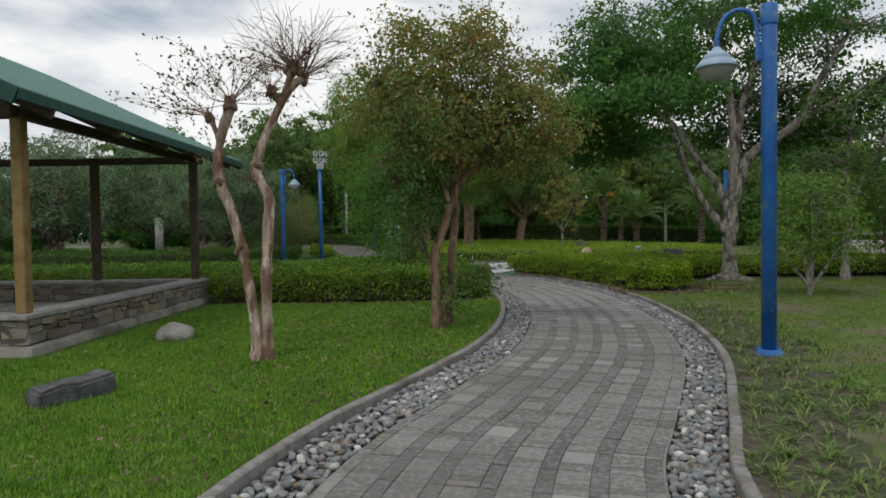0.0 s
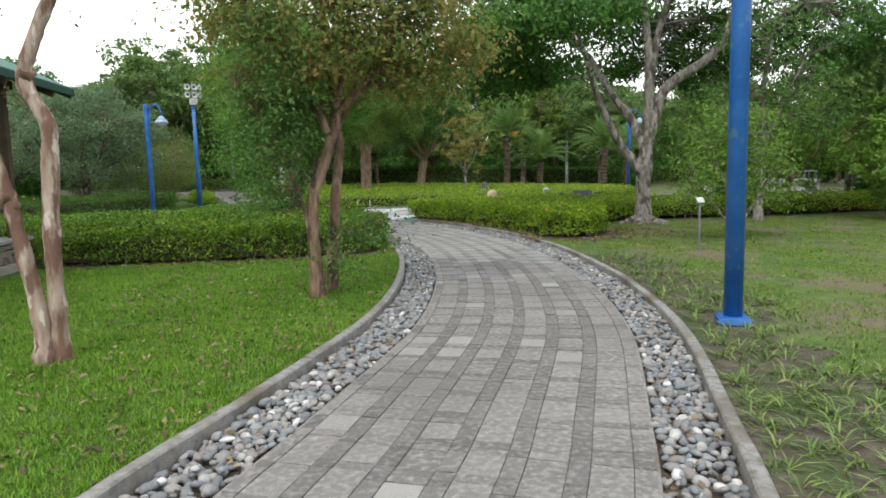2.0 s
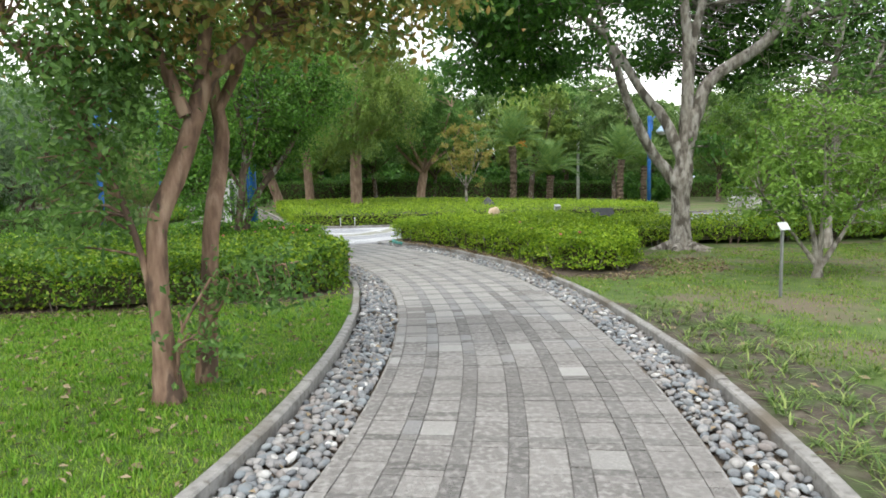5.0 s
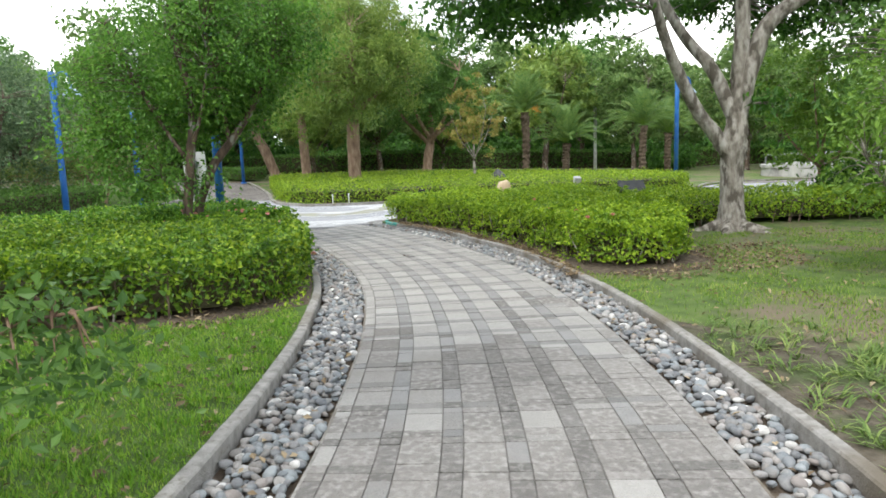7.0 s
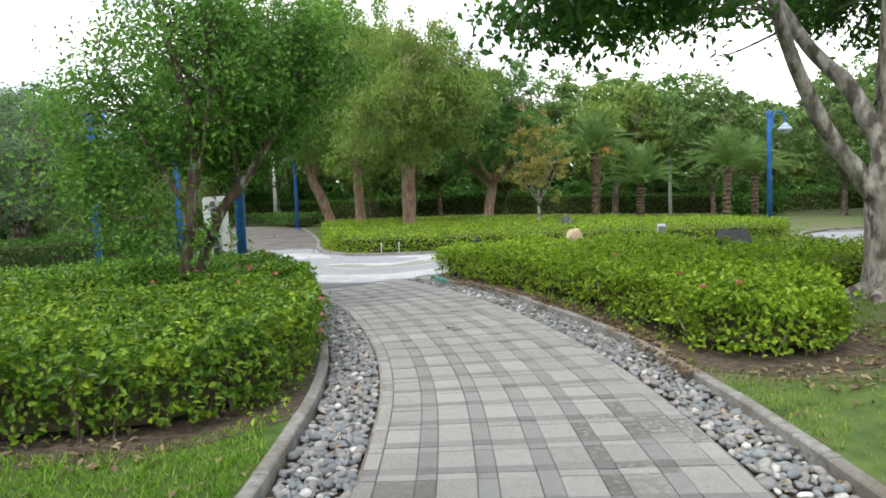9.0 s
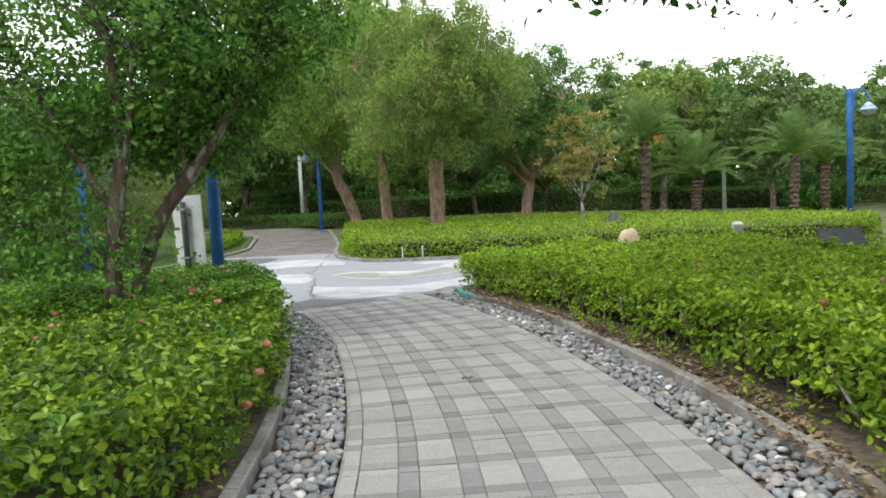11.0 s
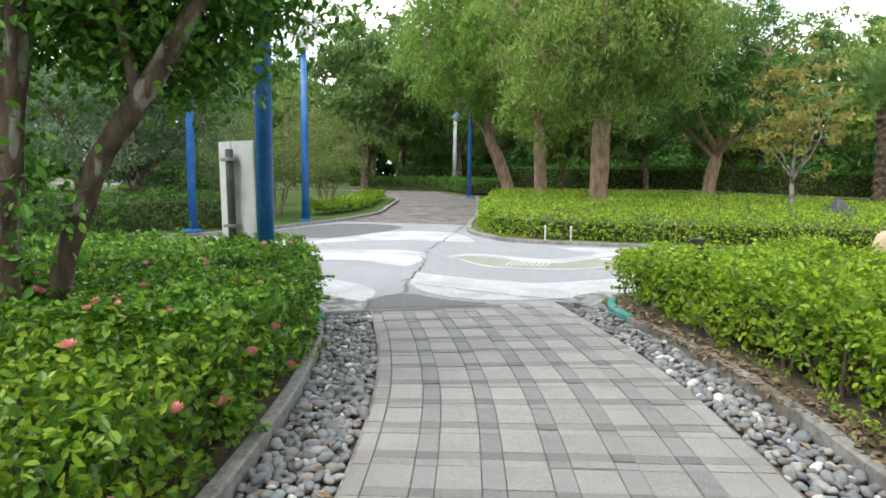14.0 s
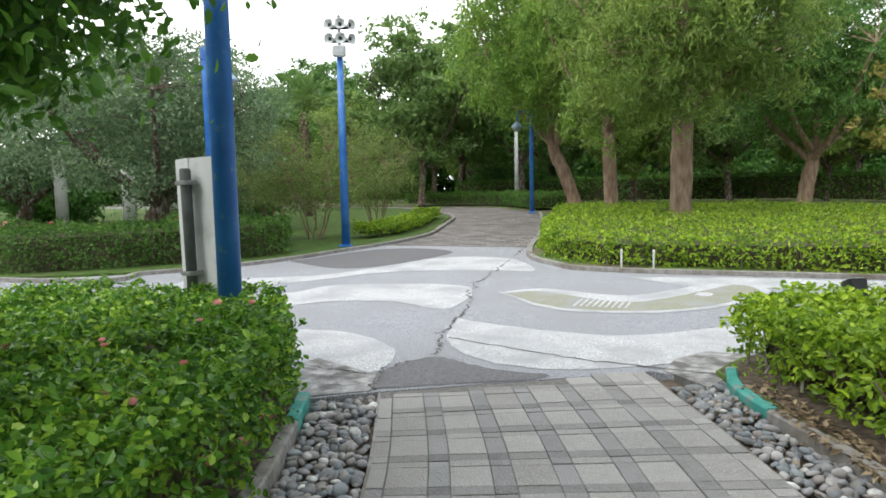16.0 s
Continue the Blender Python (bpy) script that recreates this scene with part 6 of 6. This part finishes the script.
# undergrowth along the edge of the woods
ub = tree("bush", "dark undergrowth bush at the edge of the woods", stand(-12, 64), [[(0, 0, 0, 0.06), (0.2, 0, 0.8, 0.04), (0.4, 0, 1.6, 0.02)], [(0, 0, 0, 0.06), (-0.3, 0.2, 0.8, 0.04), (-0.6, 0.3, 1.5, 0.02)]], [(0, 0, 1.3, 2.2, 1.6, 1.2, 90), (1.4, 0, 1.0, 1.2, 1.0, 0.9, 30), (-1.4, 0.2, 0.9, 1.2, 1.0, 0.8, 30)], M_BARK_DARK, M_LEAF_DEEP, 30, 0.3, (0.2, 0.4), 0.4, 0.3, 0.4, 0.02, 0.15, category="bush", group="undergrowth bushes")
for i, (x, y, s) in enumerate([(-12 + 4.2 * k, 65 + 1.2 * math.sin(k * 2.1), 1.0 + 0.3 * math.sin(k * 3.3)) for k in range(14)] + [(-75 + 7.5 * k, 84 + 4 * math.sin(1.7 * k), 2.6 + 0.5 * math.sin(2.9 * k)) for k in range(21)] + [(52 + 3 * math.sin(k), 72 - 9 * k, 2.4) for k in range(9)] + [(-58 + 3 * math.sin(k), 70 - 9 * k, 2.4) for k in range(9)] + [(34, 46, 1.3), (40, 40, 1.4), (38, 28, 1.3), (33, 24, 1.0), (22, 50, 0.8), (26, 42, 0.8), (30, 32, 0.8), (27, 26, 0.7), (24, 22, 0.6), (-18, 42, 0.8), (-24, 38, 0.8), (-28, 33, 0.8), (-30, 25, 0.8), (18.5, 21.5, 0.55), (14.5, 16, 0.5), (12.5, 21.3, 0.4)]):
    c = copy_thing(ub, pose(*stand(x, y), 0, 0, 70 * i))
    c.scale = (s, s, s)

# ---- grass, weeds and litter ----
def blades(name, label, pts, h, w, material, lean=0.5):
    n = len(pts)
    a = rng.random(n) * 2 * math.pi
    hh = h[0] + (h[1] - h[0]) * rng.random(n)
    d = np.stack([np.cos(a), np.sin(a)], -1)
    ln = (rng.random(n) * lean * hh)[:, None]
    s = np.stack([-d[:, 1], d[:, 0]], -1) * (w * (0.6 + 0.8 * rng.random(n)))[:, None]
    z0 = np.full(n, LAWN_Z - 0.002)
    v = np.stack([np.column_stack([pts - s, z0]), np.column_stack([pts + s, z0]), np.column_stack([pts + d * ln, z0 + hh])], 1).reshape(-1, 3)
    ob = link(name, mesh_np(name, v, np.arange(3 * n).reshape(-1, 3), material))
    return tagged(ob, label, "grass", kind="stuff")


west_lawn = [tuple(p) for p in kerb_line(-1, -0.02, 60)[4:44]] + [(1.0, 14.6), (0.3, 14.1), (-4.9, 14.1), (-5.0, 8.2), (-6.4, 7.9), (-6.4, -2)]
dens = [scatter(west_lawn, 190000, (-6.4, 2.5, 1.4, 9)), scatter(west_lawn, 110000, (-5.2, 9, 1.5, 15)), scatter(west_lawn, 9000, (-6.4, -3, 0, 2.5))]
wide = rng.normal(size=(60000, 2)) * [5.5, 6.0] + [-5.5, 5.0]
full_west = [tuple(p) for p in kerb_line(-1, -0.02, 60)[:44]] + [(1.0, 14.6), (0.3, 14.1), (-4.9, 14.1), (-5.0, 8.2), (-14, 8.2), (-14, 15), (-30, 15), (-30, -9)]
dens.append(wide[inside(full_west, wide[:, 0], wide[:, 1])])
blades("grass", "short mown green grass", np.concatenate(dens), (0.012, 0.038), 0.0044, M_GRASS, 1.3)
tc = scatter(west_lawn, 3400, (-6.0, 2.5, 1.4, 14))
tc = np.repeat(tc, 16, axis=0)
blades("grass", "longer tufts of green grass in the lawn", tc + rng.normal(size=tc.shape) * 0.028, (0.03, 0.075), 0.0055, M_TURF, 1.2)
es = np.linspace(s_at(1.5), s_at(13.2), 60)
far_ = HALF + KERB_R + 0.95 + 0.22 * np.sin(2.1 * es) + 0.15 * rng.normal(size=60)
far_[-8:] -= np.linspace(0, 0.9, 8)
EARTH = list(zip(*on_path(es, np.full(60, HALF + KERB_R - 0.02)))) + list(zip(*on_path(es[::-1], far_[::-1])))
slab("earth_bed", [(float(x), float(y)) for x, y in EARTH], LAWN_Z + 0.006, 0.05, M_EARTH, "bare brown earth bed along the kerb", "bed")
east_lawn = [tuple(p) for p in kerb_line(1, -0.02, 60)[8:52]][::-1] + [(3.2, 1.0), (16, 1.0), (16, 18.5), (8.4, 18.9), (6.6, 17.6), (6.2, 15.7), (4.5, 15.3)]
q = scatter(east_lawn, 210000, (2.2, 2, 15, 18.5))
wide = rng.normal(size=(70000, 2)) * [6, 6] + [11, 9]
full_east = [tuple(p) for p in kerb_line(1, -0.02, 60)[:52]][::-1] + [(30, -9), (30, 18.5), (8.4, 18.9), (6.6, 17.6), (6.2, 15.7), (4.5, 15.3)]
q = np.concatenate([q, wide[inside(full_east, wide[:, 0], wide[:, 1])]])
patch = wavy(q[:, 0] * 1.1, q[:, 1] * 1.1, 0.8) + 0.5 * wavy(q[:, 0] * 2.7, q[:, 1] * 2.7, 2.0)
keep = (patch > -0.08) | (rng.random(len(q)) < 0.16)
keep &= ~inside(EARTH, q[:, 0], q[:, 1]) | (rng.random(len(q)) < 0.10)
blades("grass", "thin patchy grass over bare earth", q[keep], (0.016, 0.048), 0.0048, M_GRASS_DRY, 1.1)

# strap-leaved weeds by the lamp
tu = [(np.array(on_path(s, HALF + KERB_R + 0.05 + 1.12 * rng.random() ** 1.1))) for s in rng.uniform(s_at(2.6), s_at(13.0), 760)]
vs, fs, n = [], [], 0
for c in tu:
    for _ in range(rng.integers(4, 10)):
        a, L, lift = rng.random() * 6.28, 0.07 + 0.11 * rng.random(), 0.015 + 0.075 * rng.random()
        d, w_ = np.array([math.cos(a), math.sin(a), 0]), np.array([-math.sin(a), math.cos(a), 0]) * (0.004 + 0.004 * rng.random())
        o = np.array([c[0], c[1], LAWN_Z]) + d * 0.01 + rng.normal(size=3) * [0.015, 0.015, 0]
        m1, e = o + d * L * 0.4 + [0, 0, lift * 0.75], o + d * L + [0, 0, lift]
        vs += [o - w_ * 0.6, o + w_ * 0.6, m1 + w_, m1 - w_, e + w_ * 0.1, e - w_ * 0.1]
        fs += [(n, n + 1, n + 2, n + 3), (n + 3, n + 2, n + 4, n + 5)]
        n += 6
tagged(link("weeds", mesh_np("weeds", np.array(vs), np.array(fs), M_TUFT)), "strap-leaved weeds in bare earth beside the kerb", "weeds", kind="stuff")

# low shoots at the foot of the hedges
sp = np.concatenate([np.stack(on_path(rng.uniform(s_at(15.4), s_at(22.6), 80), HALF + KERB_R + 0.06 + 0.26 * rng.random(80)), -1), np.stack(on_path(rng.uniform(s_at(14.3), s_at(20.5), 90), -HALF - KERB_L - 0.04 - 0.25 * rng.random(90)), -1)])
sp = np.repeat(sp, 7, axis=0) + rng.normal(size=(170 * 7, 2)) * 0.035
v, f = leaf_quads(np.column_stack([sp, LAWN_Z + 0.02 + 0.11 * rng.random(len(sp))]), (0.03, 0.065), 0.5, 0.5)
tagged(link("shoots", mesh_np("shoots", v, f, M_HEDGE_LIME)), "low green shoots over mulch at the foot of hedges", "shoots", kind="stuff")

# fallen leaves
lp = np.concatenate([scatter(west_lawn, 1500, (-2.6, 4, 1.4, 14)), scatter(west_lawn, 500, (-6, 4, 0, 14)), scatter(east_lawn, 1900, (3, 5, 13, 18.5)), scatter([(4.3, 15.2), (4.45, 17), (4.2, 18.4), (3.7, 20), (3.1, 21.5), (2.5, 23), (2.3, 22.8), (2.9, 21.3), (3.5, 19.8), (3.95, 18.2), (4.15, 16.8), (4.1, 15.3)], 2200), scatter([(-4.6, 13.7), (-1.7, 13.5), (0.5, 13.8), (1.15, 14.8), (1.1, 15.8), (0.5, 14.6), (-1.7, 14.3), (-4.6, 14.5)], 450), scatter([(5.0, 14.6), (7.2, 15.2), (8, 17), (6.3, 17), (6, 15.6), (4.6, 15.3)], 900)])
lz = np.full(len(lp), LAWN_Z + 0.025)
v, f = leaf_quads(np.column_stack([lp, lz]), (0.025, 0.085), 0.45, 1.6)
tagged(link("leaf_litter", mesh_np("leaf_litter", v, f, M_LITTER)), "scattered dry brown fallen leaves", "leaves", kind="stuff")
gs = rng.uniform(s_at(3), LENGTH - 0.6, 420)
gd = np.where(rng.random(420) < 0.5, -1, 1) * (HALF + 0.04 + 0.36 * rng.random(420))
v, f = leaf_quads(np.column_stack([*on_path(gs, gd), np.full(420, 0.012)]), (0.04, 0.08), 0.55, 2.0)
tagged(link("leaf_litter", mesh_np("leaf_litter", v, f, M_LITTER)), "dry leaves caught among river stones", "leaves", kind="stuff")
fallen = thing("dropped_leaf", "crumpled dark dry leaf on the pavers", "leaf", m=Matrix.Translation((2.38, 17.85, 0.006)))
v, f = leaf_quads(np.array([[0, 0, 0.012], [0.04, 0.015, 0.012], [-0.03, 0.01, 0.014]]), (0.08, 0.12), 0.6, 2.0)
link("blade", mesh_np("blade", v * 0.75, f, M_BARK_DARK), fallen)

# ---- kerbs ----
def kerb(side, name, label):
    t = thing(name, label, "kerb", kind="structure")
    s1 = LENGTH - (0.35 if side < 0 else 0.1)
    d00 = HALF + (KERB_L if side < 0 else KERB_R)
    end_ = 0.55 if side < 0 else 0.95
    cuts = np.append(np.arange(0, s1 - end_ - 0.2, 1.15), s1 - end_)
    for i, a in enumerate(cuts):
        b = min(a + 1.147, s1, s1 - end_ - 0.003 if a < s1 - end_ - 0.05 else s1)
        n = 8
        s = np.linspace(a, b, n)
        d0 = d00 + (0.15 * np.clip((s - s1 + 0.55) / 0.5, 0, 1) ** 2 - 0.07 * np.exp(-((s - s1 + 0.9) / 0.6) ** 2) if side > 0 else 0 * s)
        prof = [(d0 - 0.088, -0.09), (d0 - 0.088, 0.060), (d0 - 0.076, 0.071), (d0 - 0.012, 0.073), (d0, 0.064), (d0, -0.09)]
        v = np.concatenate([np.column_stack([*on_path(s, side * d), np.full(n, z + 0.004 * math.sin(2.3 * i))]) for d, z in prof])
        f = []
        for k in range(5):
            for j in range(n - 1):
                q = (k * n + j, (k + 1) * n + j, (k + 1) * n + j + 1, k * n + j + 1)
                f.append(q if side > 0 else q[::-1])
        for j in (0, n - 1):
            f += [(j, n + j, 4 * n + j, 5 * n + j), (n + j, 2 * n + j, 3 * n + j, 4 * n + j)]
        link("kerb_stone", mesh_np("kerb_stone", v, f, M_TEAL if b >= s1 - 0.01 else M_KERB), t, "teal painted kerb end" if b >= s1 - 0.01 else "")
    return t


kerb(-1, "kerb_west", "weathered grey concrete kerb with a teal painted end")
kerb(1, "kerb_east", "weathered grey concrete kerb with a teal painted end")


def edge_kerb(name, ctrl, label, height=0.07):
    c = smooth_path([(*p, 0) for p in ctrl], 12 * len(ctrl))
    tn = np.gradient(c, axis=0)
    tn /= np.linalg.norm(tn, axis=1)[:, None]
    nr = np.stack([tn[:, 1], -tn[:, 0], 0 * tn[:, 0]], -1)
    prof = [(-0.06, -0.05), (-0.06, height), (0.06, height), (0.06, -0.05)]
    n = len(c)
    c[:, 2] += rise(c[:, 1], c[:, 0])
    v = np.concatenate([c + nr * a + np.array([0, 0, b]) for a, b in prof])
    f = [(k * n + j, k * n + j + 1, (k + 1) * n + j + 1, (k + 1) * n + j) for k in range(3) for j in range(n - 1)]
    tagged(link(name, mesh_np(name, v, f, M_KERB)), label, "kerb", kind="structure")


edge_kerb("kerb_far_west", [(-30, 25.1), (-9.45, 25.55), (-7.2, 26.85), (-6.0, 28.6), (-5.4, 31.0), (-5.15, 32.3), (-5.1, 34.5), (-5.7, 36.9), (-7.3, 42.2), (-10, 46.5)], "grey concrete kerb along the far lawn")
edge_kerb("kerb_far_east", [(-4.5, 45), (-3.2, 40), (-2.05, 35), (-1.7, 33), (-1.5, 31.8), (-1.05, 30.2), (-0.4, 29.3), (0.45, 28.74), (3.6, 28.68), (10, 28.74), (13.3, 28.78), (13.75, 30.5), (16.6, 33.15), (24, 34.05), (40, 34.4)], "grey concrete kerb under the far hedge")

# concrete edging between pavers and stones
for side in (-1, 1):
    s = np.linspace(0, LENGTH, 140)
    prof = [(HALF - 0.006, -0.05), (HALF - 0.006, -0.004), (HALF + 0.012, -0.006), (HALF + 0.014, -0.06)]
    v = np.concatenate([np.column_stack([*on_path(s, side * d), np.full(140, z)]) for d, z in prof])
    f = [(k * 140 + j, k * 140 + j + 1, (k + 1) * 140 + j + 1, (k + 1) * 140 + j) for k in range(3) for j in range(139)]
    tagged(link("path_edging", mesh_np("path_edging", v, f, M_KERB)), "thin concrete edging beside the pavers", "edging", kind="structure")

# ---- river stones ----
def pebble_base(seed):
    bm = bmesh.new()
    bmesh.ops.create_icosphere(bm, subdivisions=2, radius=0.5)
    for v in bm.verts:
        v.co *= 1 + 0.22 * noise.noise(v.co * 2.2 + Vector((seed, seed, 0)))
    v = np.array([w.co[:] for w in bm.verts])
    f = np.array([[w.index for w in p.verts] for p in bm.faces])
    bm.free()
    return v, f


pb = [pebble_base(3.7 * k) for k in range(6)]
pm = [mesh_np("river_stone", v, f, M_PEBBLE, smooth=True) for v, f in pb]


def pebbles(side, strip_ob, near):
    w = (KERB_L if side < 0 else KERB_R) - 0.13
    step = 0.053
    spots = []
    s = s_at(-8.5)
    while s < LENGTH - 0.30:
        for d in np.arange(0.03, w, step):
            spots.append((s + rng.normal() * 0.018, HALF + 0.03 + d + rng.normal() * 0.014, 0.0))
        s += step
    extra = [(rng.uniform(s_at(2), LENGTH - 0.4), HALF + 0.06 + (w - 0.06) * rng.random(), 0.022) for _ in range(420)]
    vs, fs, n, count = [], [], 0, 0
    for s, d, lift in spots + extra:
        x, y = on_path(s, side * d)
        big = (0.044 + 0.031 * rng.random()) * (1.0 if rng.random() < 0.88 else 1.3)
        sc = Vector((big * (0.85 + 0.5 * rng.random()), big * (0.7 + 0.3 * rng.random()), big * (0.42 + 0.3 * rng.random())))
        m = Matrix.LocRotScale((x, y, -0.04 + lift + 0.024 * rng.random() + 0.35 * sc.z), Euler((rng.normal() * 0.3, rng.normal() * 0.3, rng.random() * 6.28)), sc)
        k = rng.integers(6)
        if near[0] < y < near[1] and count < 150:
            link("river_stone", pm[k], strip_ob, "", m)
            count += 1
            continue
        mm = np.array(m)
        v, f = pb[k]
        vs.append(v @ mm[:3, :3].T + mm[:3, 3])
        fs.append(f + n)
        n += len(v)
    ob = link("river_stones", mesh_np("river_stones", np.concatenate(vs), np.concatenate(fs), M_PEBBLE, smooth=True), strip_ob)
    ob["kind"] = "stuff"


pebbles(-1, gravel_l, (15.0, 16.4))
pebbles(1, gravel_r, (14.0, 15.4))

# ---- pavers ----
pv = np.array([(x * a, y * a, z) for z, a in ((-0.5, 0.5), (0.42, 0.5), (0.5, 0.488)) for x, y in ((-1, -1), (1, -1), (1, 1), (-1, 1))], float)
pf = np.array([(r * 4 + i, r * 4 + (i + 1) % 4, r * 4 + 4 + (i + 1) % 4, r * 4 + 4 + i) for r in (0, 1) for i in range(4)] + [(8, 9, 10, 11)])
pmesh = [mesh_np("paver", pv, pf, m) for m in (M_PAVE_L, M_PAVE_D, M_PAVE_X, M_PAVE_M, M_PAVE_LW, M_PAVE_DW)]
cols, d = [], -HALF + 0.098
for k in range(11):
    w_ = (0.2182, 0.1130)[k % 2]
    cols.append((d, d + w_, k % 2))
    d += w_
ROW = 0.416
rows_, pieces = [(0.0, 0.09, 1), (0.09, 0.336, 0), (0.336, ROW, 0)], []
s = 0.233
s_end = LENGTH + 0.5
while s < s_end:
    for a, b, dark in rows_:
        for d0, d1, cd in cols:
            pieces.append((s + a, s + b, d0, d1, {(0, 0): 0, (0, 1): 1, (1, 0): 3, (1, 1): 2}[(dark, cd)]))
    for sd in (-1, 1):
        for a, b in ((0.0, 0.09), (0.09, 0.336), (0.336, ROW)):
            e0, e1 = sorted((sd * (HALF - 0.004), sd * (HALF - 0.096) if sd < 0 else d))
            pieces.append((s + a, s + b, e0, e1, 0 if rng.random() < 0.8 else 1))
    s += ROW
vs, fs, mi, n, count = [], [], [], 0, 0
seam_a, seam_b = np.array([-0.13, 21.98]), np.array([1.74, 23.30])
seam_n = np.array([-(seam_b - seam_a)[1], (seam_b - seam_a)[0]])
for s0, s1, d0, d1, tone in pieces:
    sm, dm = (s0 + s1) / 2, (d0 + d1) / 2
    if sm > LENGTH - 0.02:
        x0, y0 = on_path(LENGTH, dm)
        h0 = heading(LENGTH)
        x, y = x0 - math.sin(h0) * (sm - LENGTH), y0 + math.cos(h0) * (sm - LENGTH)
        h = h0
        long = s1 - s0
    else:
        x, y = on_path(sm, dm)
        h = heading(sm)
        xa, ya = on_path(s0, dm)
        xb, yb = on_path(min(s1, LENGTH), dm)
        long = math.hypot(xb - xa, yb - ya) if s1 < LENGTH else s1 - s0
    if np.dot(np.array([x, y]) - seam_a, seam_n) > -0.02:
        continue
    worn = 0.5 + 0.38 * float(wavy(x * 1.3, y * 1.3, 2.0)) + 0.13 * rng.normal()
    if worn < min(max((16.0 - y) / 7.0, -1.0), 0.97) and not (tone == 0 and s1 - s0 > 0.2 and rng.random() < 0.06):
        tone = {0: 4, 1: 5, 2: 5, 3: 5 if rng.random() < 0.6 else 4}[tone]
    m = Matrix.LocRotScale((x, y, -0.018 + 0.0035 * rng.normal() * 0.6), Euler((rng.normal() * 0.004, rng.normal() * 0.004, h + rng.normal() * 0.004)), Vector((d1 - d0 - 0.005, max(long - 0.005, 0.02), 0.036)))
    if 13.4 < y < 17.0 and count < 300:
        link("paver", pmesh[tone], path_bed, "", m)
        count += 1
        continue
    mm = np.array(m)
    vs.append(pv @ mm[:3, :3].T + mm[:3, 3])
    fs.append(pf + n)
    mi.append(np.full(len(pf), tone))
    n += len(pv)
ob = link("pavers", mesh_np("pavers", np.concatenate(vs), np.concatenate(fs), [M_PAVE_L, M_PAVE_D, M_PAVE_X, M_PAVE_M, M_PAVE_LW, M_PAVE_DW], np.concatenate(mi)), path_bed)
ob["kind"] = "stuff"
